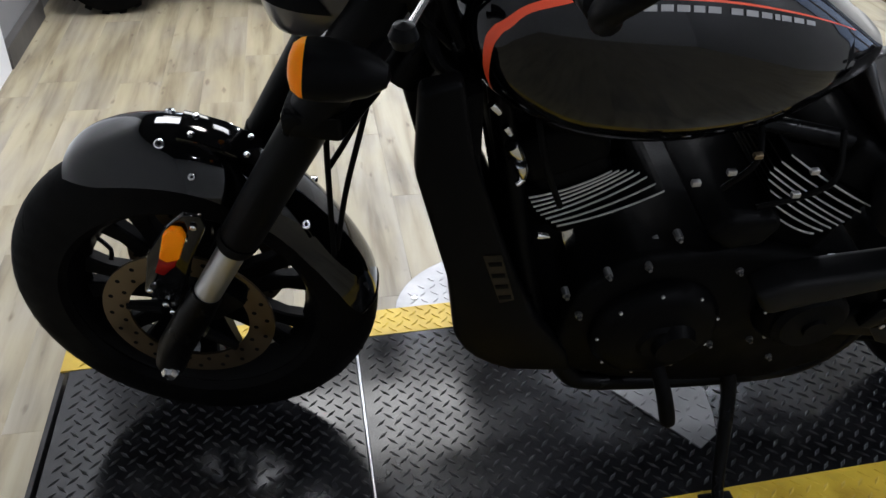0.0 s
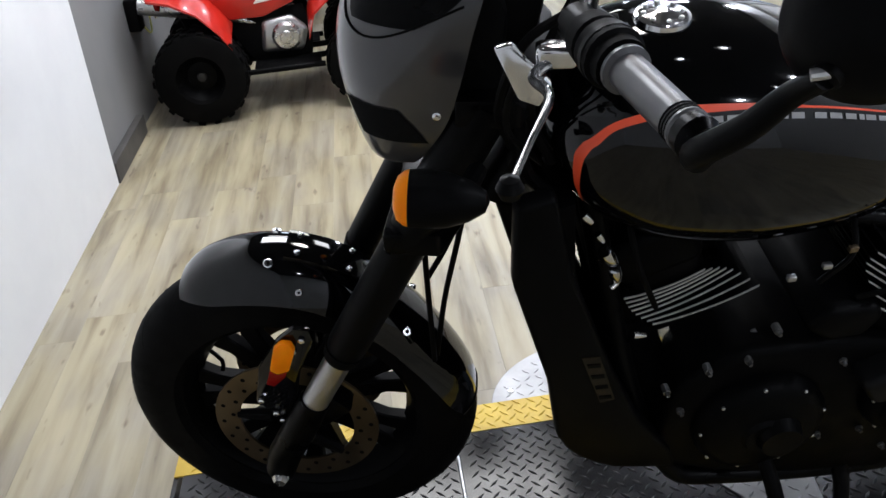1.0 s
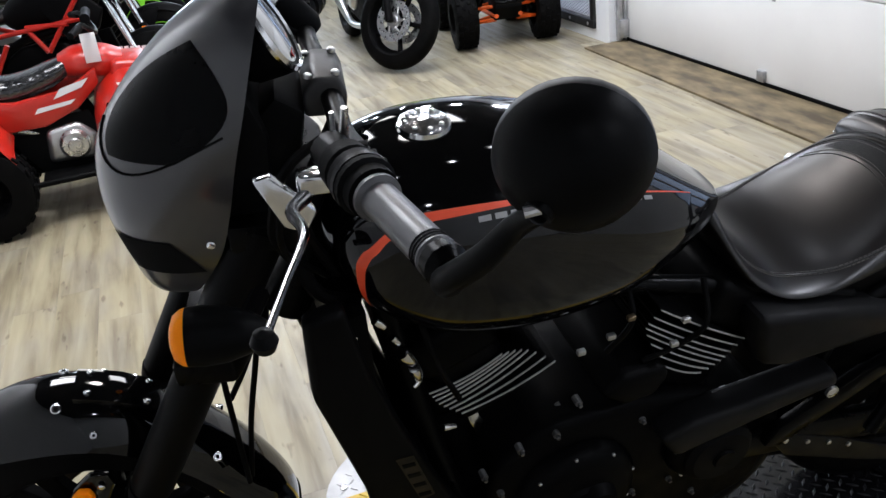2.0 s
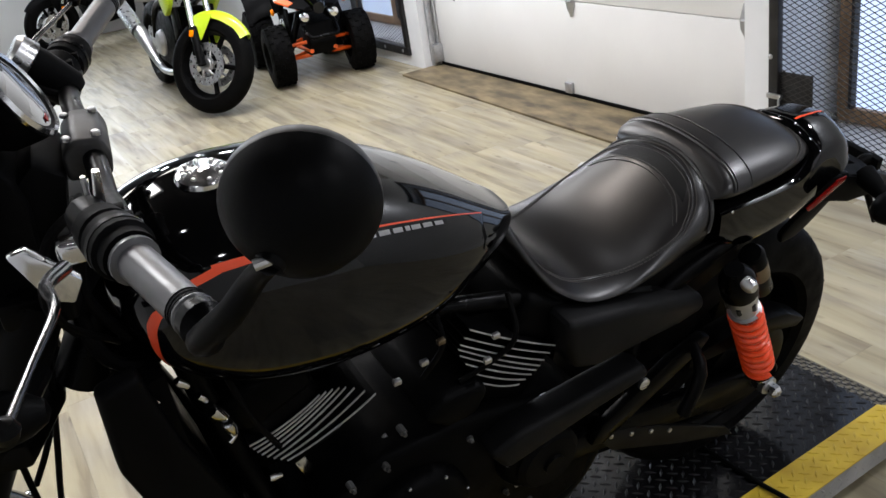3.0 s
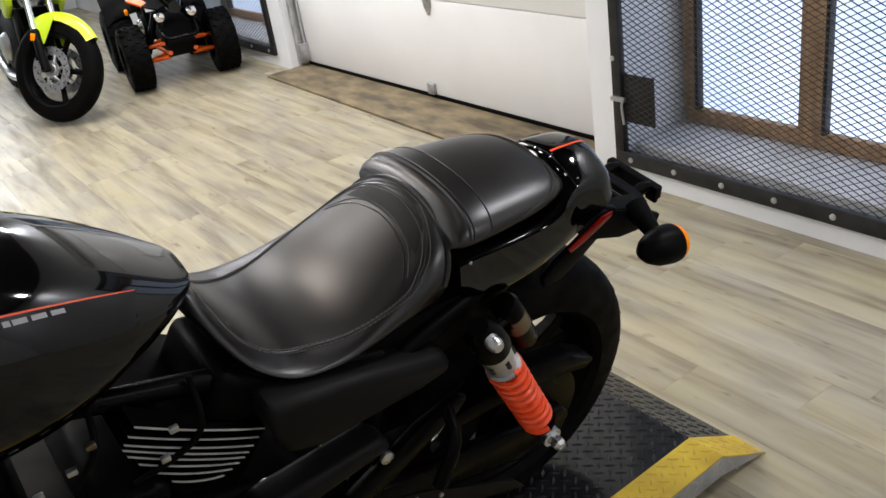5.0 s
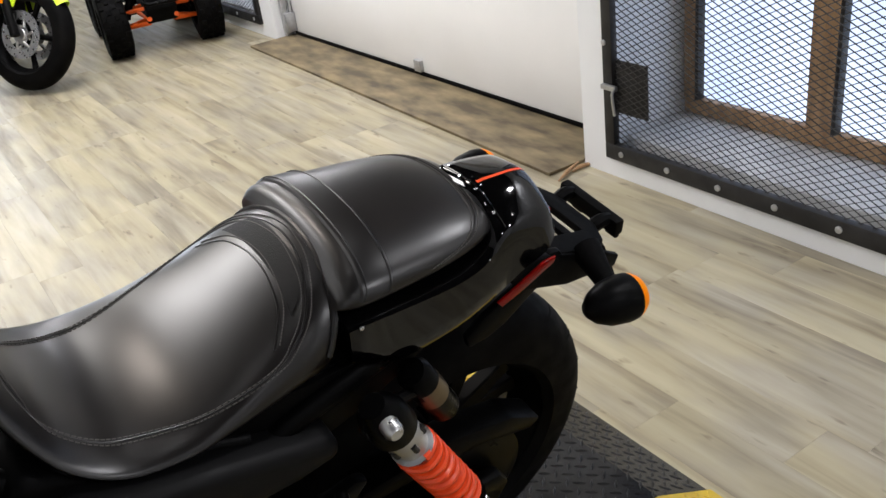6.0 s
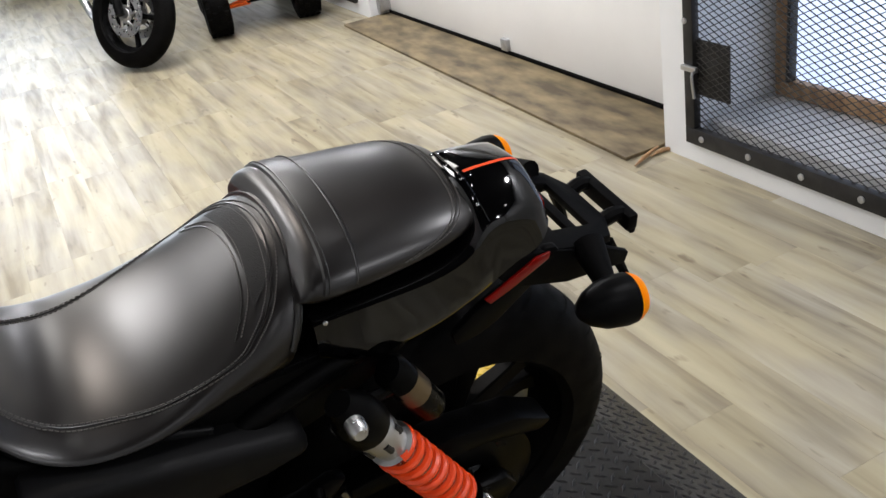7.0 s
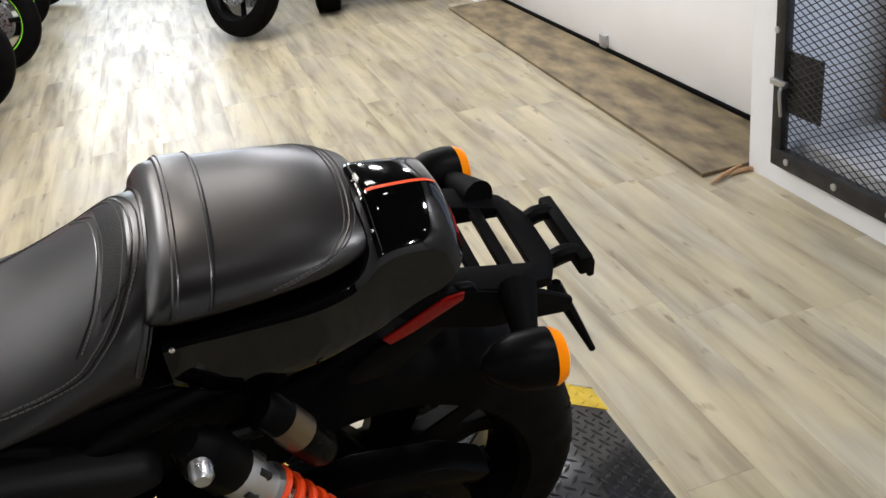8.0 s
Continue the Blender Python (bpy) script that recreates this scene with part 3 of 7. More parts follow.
for side in (0, 1):
    loops = []
    for x in (FRONT - 0.02, BEND, REAR + 0.012):
        y, t = (deck_near(x) - STRIP + 0.001, 0.004) if side == 0 else (deck_far(x) + STRIP - 0.001, -0.004)
        z = max(deck_height(x) - 0.0035, 0.0015)
        low = max(z - (0.038 if x < BEND else 0.05), 0.0004)
        loops.append([Vector((x, y, z)), Vector((x, y, low)), Vector((x, y + t, low)), Vector((x, y + t, z))])
    skirt = part("side_skirt", rings(bmesh.new(), loops), PLATE_SILVER, lift, "bare silver diamond-plate skirt", smooth=False)
    treads = bmesh.new()
    for i in range(60):
        for j in range(3):
            x, z = 0.4 + i * 0.0285, deck_height(0.4 + i * 0.0285) - 0.016 - j * 0.02
            if j < 2 and z > 0.014:
                tread(treads, 0, 0, 0, math.radians(45 if (i + j) % 2 else -45), h=0.0016)
                y, sg = (deck_near(x) - STRIP + 0.001, -1) if side == 0 else (deck_far(x) + STRIP - 0.001, 1)
                treads.verts.ensure_lookup_table()
                for v in treads.verts[-8:]:
                    v.co = Vector((x + v.co.x, y + sg * v.co.z, z + v.co.y))
    tagged(part("tread_pattern", treads, PLATE_SILVER, skirt, smooth=False), kind="stuff")
part("front_skirt", box(FRONT - 0.022, FRONT - 0.012, -0.33, 0.36, 0.0005, DECK - 0.004, 0.001), DARKSTEEL, lift, smooth=False)
part("understructure", box(FRONT, BEND - 0.05, -0.12, 0.3, 0.001, DECK - 0.02), DARKSTEEL, lift, smooth=False)


def tread_field(x0, x1, lo, hi, rise, pitch=0.024):
    """Raised bars on a slanting lattice, each pointing at the side of the next."""
    bm = bmesh.new()
    y0, y1 = min(lo(x0), lo(x1)), max(hi(x0), hi(x1))
    step = pitch / math.sqrt(2)
    for i in range(int((x1 - x0) / step) + 1):
        for j in range(int((y1 - y0) / step) + 1):
            if (i + j) % 2:
                continue
            a, b = (i + j) // 2, (i - j) // 2
            x, y = x0 + (a + b) * step + 0.008, y0 + (a - b) * step
            if x0 + 0.008 < x < x1 - 0.008 and lo(x) + 0.008 < y < hi(x) - 0.008:
                tilt = 0.0 if x < BEND else (DECK - 0.004) / (REAR - BEND)
                tread(bm, x, y, deck_height(x) + rise, math.radians(45 if (a + b) % 2 else -45), tilt, ln=0.0145, wd=0.0037, h=0.0024)
    return bm


for name, x0, x1, lo, hi, mat, rise in (("tread_pattern", FRONT, 0.249, deck_near, deck_far, TREAD_SHADED, 0), ("tread_pattern", 0.259, REAR, deck_near, deck_far, TREAD_SHADED, 0),
                                        ("tread_pattern", FRONT, REAR, lambda x: deck_near(x) - STRIP, deck_near, PLATE_YELLOW, 0.0015), ("tread_pattern", FRONT, REAR, deck_far, lambda x: deck_far(x) + STRIP, PLATE_YELLOW, 0.0015)):
    tagged(part(name, tread_field(x0, x1, lo, hi, rise), mat, lift, "raised diamond treads", smooth=False), kind="stuff")

# bare silver cover plate let into the deck under the engine
cover = prism([(0.762, 0.072), (0.881, -0.11), (0.925, -0.08), (0.942, -0.027), (0.953, 0.047), (0.92, 0.09), (0.83, 0.094)], DECK + 0.0005, DECK + 0.004, 0.001, axis="z")
part("cover_plate", cover, PLATE_SHADED, lift, "bare silver diamond cover plate", smooth=False)
bm = bmesh.new()
for i in range(6):
    for j in range(6):
        cx, cy = 0.785 + i * 0.0285, -0.09 + j * 0.0285
        if cx > 0.81 - cy * 0.64 and cx < 0.93 and cy < 0.085:
            tread(bm, cx, cy, DECK + 0.004, math.radians(45 if (i + j) % 2 else -45), h=0.0016)
part("cover_tread", bm, PLATE_SHADED, lift, smooth=False)
# silver round-nosed foot plate on the floor beside the far edge
foot = thing("foot_plate", label="silver round-nosed diamond-plate foot on the floor", category="metal plate")
outline = [(0.36, 0.44)]
for k in range(13):
    a = math.pi - k * math.pi / 24
    outline.append((0.66 + 0.3 * math.cos(a), 0.46 + 0.25 * math.sin(a)))
outline += [(1.1, 0.71), (1.1, 0.44)]
part("plate", prism(outline, 0.024, 0.03, 0.001, axis="z"), PLATE_SILVER, foot, smooth=False)
part("riser", box(0.45, 1.0, 0.47, 0.63, 0.0005, 0.0245), DARKSTEEL, foot, smooth=False)
part("screw", bolt_head((0.415, 0.528, 0.03), (0, 0, 1), 0.009, 0.004), STEEL, foot)
bm = bmesh.new()
for i in range(24):
    for j in range(9):
        cx, cy = 0.38 + i * 0.0285, 0.455 + j * 0.0285
        if (cx > 0.66 or ((cx - 0.66) / 0.285) ** 2 + ((cy - 0.46) / 0.235) ** 2 < 0.95) and cy < 0.7:
            tread(bm, cx, cy, 0.03, math.radians(45 if (i + j) % 2 else -45), h=0.0016)
tagged(part("tread_pattern", bm, PLATE_SILVER, foot, smooth=False), kind="stuff")

cord = part("strap_cord", tube([(1.43, 0.05, DECK + 0.006), (1.49, 0.0, DECK + 0.007), (1.497, -0.108, DECK + 0.007), (1.498, -0.19, DECK + 0.008), (1.502, -0.267, DECK + 0.006), (1.505, -0.285, 0.05), (1.507, -0.3, 0.006), (1.52, -0.4, 0.006)], 0.0055, 10, 5), RUBBER)
tagged(cord, "black cord lying across the lift", "cord")

# ---- the motorcycle on its side stand ----
LEAN_ANGLE, STEER = 14.5, -11.0
BIKE = pose(-0.04, 0.055, DECK) @ pose(0, 0, 0, LEAN_ANGLE) @ Matrix.Scale(1.04, 4)
bike = thing("motorcycle", BIKE, label="glossy black street motorcycle leaning on its side stand", category="motorcycle")
RAKE = math.radians(27)
AXIS = Vector((math.sin(RAKE), 0, math.cos(RAKE)))
HEAD = Vector((0.385, 0, 0.9))
TURN = Matrix.Translation(HEAD) @ Matrix.Rotation(radians(STEER), 4, AXIS) @ Matrix.Translation(-HEAD)
UNST = TURN.inverted()
ST = Matrix.Translation((-0.031, 0, 0.022)) @ TURN
# the wheel, fork and fender hang a little further out than the bars
HANG = Matrix.Translation((0, 0, -0.01)) @ ST @ Matrix.Translation((0, 0, 1.05)) @ pose(0, 0, 0, 5.5) @ Matrix.Translation((0, 0, -1.05))
FORK = Matrix.Translation((-0.0081, 0.0354, -0.0602)) @ Matrix.Scale(1.04, 4) @ HANG


def lerp_table(table, x):
    for a, b in zip(table, table[1:]):
        if x <= b[0]:
            t = max(0, (x - a[0]) / (b[0] - a[0]))
            return [p + (q - p) * t for p, q in zip(a, b)]
    return list(table[-1])


def smooth_table(table, per=4):
    out = []
    pts = [np.array(p, float) for p in table]
    ext = [2 * pts[0] - pts[1]] + pts + [2 * pts[-1] - pts[-2]]
    for i in range(1, len(ext) - 2):
        a, b, c, d = ext[i - 1:i + 3]
        for k in range(per):
            t = k / per
            out.append(tuple(0.5 * (2 * b + (c - a) * t + (2 * a - 5 * b + 4 * c - d) * t * t + (3 * b - a - 3 * c + d) * t ** 3)))
    out.append(tuple(pts[-1]))
    return out


def us(x, y, z):
    """A place on the turned front end, as it would be with the bars straight."""
    return UNST @ Vector((x, y, z))


def flip(p):
    return Vector((p[0], -p[1], p[2]))


def tyre(R, hw, rim_r, seg=64):
    prof = []
    crown = 0.55
    for k in range(17):
        a = math.pi * k / 16
        y = -math.cos(a) * hw
        bulge = math.sin(a) ** crown
        prof.append((rim_r + (R - rim_r) * bulge, y))
    prof += [(rim_r - 0.012, hw * 0.82), (rim_r - 0.012, -hw * 0.82), (rim_r, -hw)]
    bm = lathe(prof, seg, "y")
    bmesh.ops.remove_doubles(bm, verts=bm.verts, dist=1e-5)
    return bm


def tread_grooves(R, hw, count):
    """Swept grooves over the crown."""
    bm = bmesh.new()
    for i in range(count):
        for s in (1, -1):
            a0 = 2 * math.pi * (i + (0.5 if s < 0 else 0)) / count
            pts = []
            for k in range(7):
                u = k / 6
                y = s * hw * (0.12 + 0.72 * u)
                f = math.acos(max(-1, min(1, -y / hw)))
                r = R - (R - R * 0.72) * (1 - math.sin(f) ** 0.55) + 0.0006
                a = a0 + 0.16 * u ** 1.6
                pts.append((Vector((r * math.cos(a), y, r * math.sin(a))), a))
            loops = []
            for p, a in pts:
                t = Vector((-math.sin(a), 0, math.cos(a))) * 0.0028
                loops.append((p - t, p + t))
            for (p0, p1), (q0, q1) in zip(loops, loops[1:]):
                bm.faces.new([bm.verts.new(v) for v in (p0, p1, q1, q0)])
    return bm



def wheel(name, centre, R, hw, rim_r, spokes, m=None):
    c = Vector(centre)
    at = (m if m is not None else Matrix()) @ Matrix.Translation(c)
    w = part(name, tyre(R, hw, rim_r), RUBBER, bike, "black road tyre on a cast wheel", m=at)
    tagged(part("tread_groove", tread_grooves(R, hw, 22), GROOVE, w, smooth=False), kind="stuff")
    b = lathe([(rim_r + 0.004, -hw * 0.82), (rim_r + 0.004, -hw * 0.7), (rim_r - 0.016, -hw * 0.55), (rim_r - 0.03, 0), (rim_r - 0.016, hw * 0.55), (rim_r + 0.004, hw * 0.7), (rim_r + 0.004, hw * 0.82),
               (rim_r - 0.008, hw * 0.82), (rim_r - 0.02, hw * 0.6), (rim_r - 0.036, 0), (rim_r - 0.02, -hw * 0.6), (rim_r - 0.008, -hw * 0.82), (rim_r + 0.004, -hw * 0.82)], 56, "y")
    part("rim", b, SATIN, w, "satin black cast rim")
    for i in range(spokes):
        a = 2 * math.pi * i / spokes + 0.35
        d, t = Vector((math.cos(a), 0, math.sin(a))), Vector((-math.sin(a), 0, math.cos(a)))
        sb = None
        for s in (-1, 1):
            loops = []
            for k, (r, off, wid, th) in enumerate(((0.03, 0.004, 0.024, 0.02), (0.09, 0.012, 0.019, 0.015), (0.15, 0.022, 0.015, 0.012), (rim_r - 0.028, 0.034, 0.02, 0.013))):
                p = d * r + t * off * s
                loops.append([p + t * wid + Vector((0, th, 0)), p - t * wid + Vector((0, th, 0)), p - t * wid - Vector((0, th, 0)), p + t * wid - Vector((0, th, 0))])
            b2 = rings(bmesh.new(), loops)
            bmesh.ops.bevel(b2, geom=b2.edges[:], offset=0.003, segments=1, affect="EDGES")
            sb = merge(sb, b2)
        part("spoke", sb, SATIN, w)
    part("hub", lathe([(0.0, -0.05), (0.03, -0.05), (0.034, -0.03), (0.045, -0.02), (0.045, 0.02), (0.034, 0.03), (0.03, 0.05), (0.0, 0.05)], 28, "y"), SATIN, w)
    return w


def disc(R, y, name="brake_disc", parent=None, mat=None):
    d = part(name, lathe([(R * 0.7, y - 0.0025), (R, y - 0.0025), (R, y + 0.0025), (R * 0.7, y + 0.0025), (R * 0.7, y - 0.0025)], 48, "y"), mat or BRONZE, parent, "drilled bronze-grey brake disc")
    holes = None
    for i in range(40):
        a = 2 * math.pi * i / 40
        r = R * (0.78 if i % 2 else 0.91)
        p = Vector((r * math.cos(a), y - 0.0029, r * math.sin(a)))
        holes = tube([p, p + Vector((0, 0.0058, 0))], 0.0042, 8, bm=holes)
    tagged(part("drilling", holes, GROOVE, d), kind="stuff")
    car = None
    for i in range(5):
        a = 2 * math.pi * i / 5 + 0.2
        car = tube([(0.045 * math.cos(a), y, 0.045 * math.sin(a)), (R * 0.72 * math.cos(a + 0.25), y, R * 0.72 * math.sin(a + 0.25))], [0.012, 0.008], 8, bm=car)
    tagged(part("carrier", car, SATIN, d), kind="stuff")
    return d


# front end
FAX = Vector((0.026, 0, 0.29))
fw = wheel("front_wheel", (0, 0, 0), 0.308, 0.057, 0.218, 7, HANG @ Matrix.Translation((0.0215, 0.06, 0.269)) @ pose(0, 0, 0, -4.5) @ pose(0, 0, 0, 0, 0, -1.4))
disc(0.142, -0.068, parent=fw)
disc(0.142, 0.068, parent=fw)
part("valve_stem", tube([(-0.155, 0, 0.105), (-0.13, -0.012, 0.09), (-0.125, -0.03, 0.085)], 0.004, 8, 2), FRAME_BLACK, fw)


def fork_x(z):
    return 0.012 + 0.51 * (z - 0.3)


for s in (-1, 1):
    y = 0.108 * s
    leg = part("fork_leg", tube([(fork_x(z), y, z) for z in (0.582, 0.6, 0.8, 0.82, 1.0)], [0.026, 0.0285, 0.0285, 0.031, 0.031], 24), SATIN, bike, "satin black upside-down fork leg", m=FORK)
    part("fork_tube", tube([(fork_x(z), y, z) for z in (0.44, 0.59)], 0.0205, 24), ALLOY, leg, "bare polished fork tube")
    part("dust_seal", tube([(fork_x(z), y, z) for z in (0.572, 0.59)], [0.026, 0.0295], 24), RUBBER, leg)
    foot_bm = tube([(fork_x(0.47), y, 0.47), (fork_x(0.42), y, 0.42), (fork_x(0.33), y, 0.33), (0.012, y, 0.285)], [0.023, 0.026, 0.027, 0.024], 18)
    part("axle_clamp", foot_bm, FRAME_BLACK, leg)
    arm = prism([(0.005, 0.46), (0.045, 0.41), (0.07, 0.47), (0.085, 0.53), (0.115, 0.6), (0.112, 0.622), (0.088, 0.625), (0.062, 0.6), (0.025, 0.54)], y - s * 0.012, y - s * 0.002, 0.003)
    if s > 0:
        arm.transform(Matrix.Translation((0, 0, -0.07)))
    br = part("fender_bracket", arm, GLOSS, leg, "gloss black fender bracket")
    drop = 0.07 if s > 0 else 0.0
    part("reflector", prism([(0.046, 0.55), (0.056, 0.542), (0.074, 0.549), (0.09, 0.593), (0.086, 0.608), (0.072, 0.61), (0.06, 0.597)], y + s * 0.001, y + s * 0.012, 0.003), AMBER, br, "amber reflector", m=Matrix.Translation((0, 0, -drop)))
    part("reflector_base", prism([(0.034, 0.518), (0.046, 0.512), (0.066, 0.534), (0.071, 0.547), (0.056, 0.541), (0.046, 0.549)], y + s * 0.001, y + s * 0.01, 0.002), REDLENS, br, "dark red lower reflector", m=Matrix.Translation((0, 0, -drop)))
    for bx, bz in ((0.1, 0.606), (0.016, 0.468), (0.033, 0.437), (0.04, 0.42), (0.084, 0.582)):
        part("bolt", bolt_head((bx, y, bz - drop), (0, s, 0), 0.0048, 0.005), CHROME, br)
    part("axle_nut", tube([(0.016, y * 0.9, 0.29), (0.016, y * 1.22, 0.29), (0.016, y * 1.3, 0.29)], [0.014, 0.014, 0.009], 6), STEEL, leg, "steel axle nut")
    cal = box(0.06, 0.13, -0.02, 0.02, -0.03, 0.03, 0.008)
    part("brake_caliper", moved(cal, Matrix.Translation((0.03, 0.083 * s, 0.37)) @ Matrix.Rotation(radians(-40), 4, "Y")), FRAME_BLACK, leg)
for z, name in ((0.81, "lower_triple_clamp"), (0.995, "upper_triple_clamp")):
    b = prism([(fork_x(z) - 0.035, -0.135), (fork_x(z) + 0.035, -0.14), (fork_x(z) + 0.075, -0.05), (fork_x(z) + 0.075, 0.05), (fork_x(z) + 0.035, 0.14), (fork_x(z) - 0.035, 0.135), (fork_x(z) - 0.02, 0)], z - 0.018, z + 0.018, 0.006, axis="z")
    part(name, b, FRAME_BLACK, bike, m=FORK)

# front fender: an arched shell over the tyre
FENDER = [(4, 0.36, 0.042, 0.012), (8, 0.374, 0.056, 0.028), (13, 0.386, 0.064, 0.044), (21, 0.397, 0.068, 0.054), (30, 0.399, 0.069, 0.056), (38, 0.393, 0.069, 0.054), (46, 0.379, 0.069, 0.051), (63, 0.35, 0.069, 0.047), (77, 0.334, 0.068, 0.045), (92, 0.324, 0.064, 0.038), (99, 0.316, 0.056, 0.02)]
loops = []
for turn, r, hw, side in smooth_table(FENDER):
    a = math.radians(113 - turn)
    d = Vector((math.cos(a), 0, math.sin(a)))
    us_ = [-1 + 2 * j / 14 for j in range(15)]
    loops.append([FAX + d * (r - side * abs(u) ** 2.4) + Vector((0, math.copysign(abs(u) ** 0.85, u) * hw, 0)) for u in us_] + [FAX + d * (r - 0.004 - side * abs(u) ** 2.4) + Vector((0, math.copysign(abs(u) ** 0.85, u) * (hw - 0.003), 0)) for u in reversed(us_)])
fender = part("front_fender", rings(bmesh.new(), loops), GLOSS, bike, "gloss black front fender", m=FORK)


def fender_point(turn, u, out=0.0):
    _, r, hw, side = lerp_table(FENDER, turn)
    a = math.radians(113 - turn)
    d = Vector((math.cos(a), 0, math.sin(a)))
    return FAX + d * (r + out - side * abs(u) ** 2.4) + Vector((0, math.copysign(abs(u) ** 0.85, u) * (hw + out * 0.5), 0))


for sg in (-1, 1):
    for turn, u, r in ((27, 0.42, 0.0055), (34, 0.8, 0.0042), (62, 0.62, 0.0055)):
        q = fender_point(turn, sg * u)
        away = Vector((0.1, sg * u, 0.8))
        ring = part("bolt", tube([q - away.normalized() * 0.003, q + away.normalized() * 0.003, q + away.normalized() * 0.004], [r * 1.25, r * 1.25, r], 14), CHROME, fender, "chrome fender bolt")
        part("bolt_socket", tube([q + away.normalized() * 0.0035, q + away.normalized() * 0.0046], r * 0.5, 6), GROOVE, ring)
crown = [[fender_point(t, u, 0.007) for u in (-0.32, -0.16, 0.0, 0.16, 0.32)] + [fender_point(t, u, 0.0) for u in (0.34, 0.17, 0.0, -0.17, -0.34)] for t in (30, 33, 38, 43, 46)]
plate = part("crown_plate", rings(bmesh.new(), crown), GLOSS, fender, "gloss black fender crown plate")
for t, u in ((32.5, -0.2), (32.5, 0.2), (43.5, -0.2), (43.5, 0.2)):
    q = fender_point(t, u, 0.006)
    part("crown_bolt", bolt_head(q, (0.1, 0, 1), 0.0045, 0.005), CHROME, plate, "chrome crown bolt")
part("rear_lip", tube([fender_point(98.5, -1 + 2 * k / 12) for k in range(13)], 0.0025, 8), GLOSS, fender)

# front turn signals
for s in (-1, 1):
    base = us(0.25, -0.2, 0.955)
    base.y *= -s
    ts = part("front_turn_signal", lathe([(0.024, 0.0), (0.029, 0.004), (0.03, 0.02), (0.028, 0.042), (0.021, 0.064), (0.011, 0.08), (0.0, 0.084)], 24, "x"), SATIN, bike, "satin black bullet turn signal", m=ST @ Matrix.Translation(base) @ pose(0, 0, 0, 0, 4, 0))
    part("lens", lathe([(0.0, -0.012), (0.012, -0.0115), (0.022, -0.008), (0.0275, -0.001), (0.029, 0.005), (0.0, 0.005)], 24, "x"), AMBER, ts, "amber lens")
    part("stalk", tube([(0.05, 0, -0.01), (0.06, -s * 0.05, -0.02), (0.07, -s * 0.1, -0.03)], 0.011, 10, 3), SATIN, ts)

# headlight cowl
COWL = [(0.86, 0.232, 0.262, 0.03), (0.872, 0.216, 0.282, 0.054), (0.932, 0.2, 0.318, 0.082), (0.992, 0.193, 0.338, 0.1), (1.052, 0.203, 0.354, 0.105), (1.102, 0.236, 0.37, 0.1), (1.152, 0.285, 0.385, 0.088), (1.187, 0.335, 0.396, 0.07), (1.208, 0.372, 0.402, 0.05)]


def cowl_point(z, a, out=0.0):
    """A place on the cowl: a runs from -90 (left rear edge) over the nose to 90."""
    _, nose, back, hw = lerp_table(COWL_S, z)
    c, sn = math.cos(radians(a)), math.sin(radians(a))
    return Vector((back - (back - nose + out) * max(c, 0.0) ** 0.8, sn * (hw + out), z))


COWL_S = smooth_table(COWL)
loops = [[cowl_point(row[0], -90 + 9 * j) for j in range(21)] + [cowl_point(row[0], 90 - 9 * j, -0.005) for j in range(21)] for row in COWL_S]
cowl = part("headlight_cowl", rings(bmesh.new(), loops), COWL_PAINT, bike, "charcoal-black headlight cowl", m=ST)


def cowl_patch(z0, z1, a0, a1, out, n=20, na=14):
    bm = bmesh.new()
    grid = [[bm.verts.new(cowl_point(z0 + (z1 - z0) * i / n, a0(i / n) + (a1(i / n) - a0(i / n)) * j / na, out)) for j in range(na + 1)] for i in range(n + 1)]
    for g, h in zip(grid, grid[1:]):
        for j in range(na):
            bm.faces.new((g[j], g[j + 1], h[j + 1], h[j]))
    return bm


for sg in (-1, 1):
    part("screen_inset", cowl_patch(1.057, 1.182, lambda u: sg * (48 - 30 * math.sin(math.pi * min(1, u + 0.12)) ** 0.7), lambda u: sg * (48 + 38 * math.sin(math.pi * min(1, u + 0.12)) ** 0.5), 0.0012), FRAME_BLACK, cowl, "dark smoked screen inset")
    line = [cowl_point(1.082 - 0.04 * math.sin(math.pi * k / 16), sg * (8 + 78 * k / 16), 0.0008) for k in range(17)]
    part("crease_line", tube(line, 0.0013, 6), GROOVE, cowl)
    part("lower_vent", cowl_patch(0.907, 0.957, lambda u: sg * (35 - 10 * u), lambda u: sg * (88 - 20 * u), 0.0012, 8, 8), GROOVE, cowl, "dark lower vent")
    part("screw", bolt_head(cowl_point(0.952, sg * 86), (0, sg, 0), 0.005, 0.004), CHROME, cowl)
part("headlight", lathe([(0.0, 0.0), (0.05, 0.006), (0.07, 0.02), (0.075, 0.05), (0.06, 0.1), (0.0, 0.11)], 28, "x"), CLEAR, cowl, "round headlight behind the cowl", m=Matrix.Translation((0.215, 0, 0.985)))

# handlebar, grips, mirrors and levers
GRIPS = {-1: (us(0.427, -0.298, 1.141), us(0.443, -0.405, 1.153)), 1: (us(0.503, 0.278, 1.075), us(0.58, 0.395, 1.083))}
mirror_c, mirror_b = us(0.5, -0.484, 1.27), us(0.47, -0.502, 1.252)
MIRROR_BACK = (BIKE @ ST).to_3x3().normalized().inverted() @ Vector((-0.43, -0.87, -0.16))
bar_pts = [GRIPS[1][0], us(0.478, 0.2, 1.062), us(0.462, 0.12, 1.085), us(0.456, 0.05, 1.092), us(0.45, -0.05, 1.092), us(0.441, -0.13, 1.1), us(0.436, -0.21, 1.125), GRIPS[-1][0]]
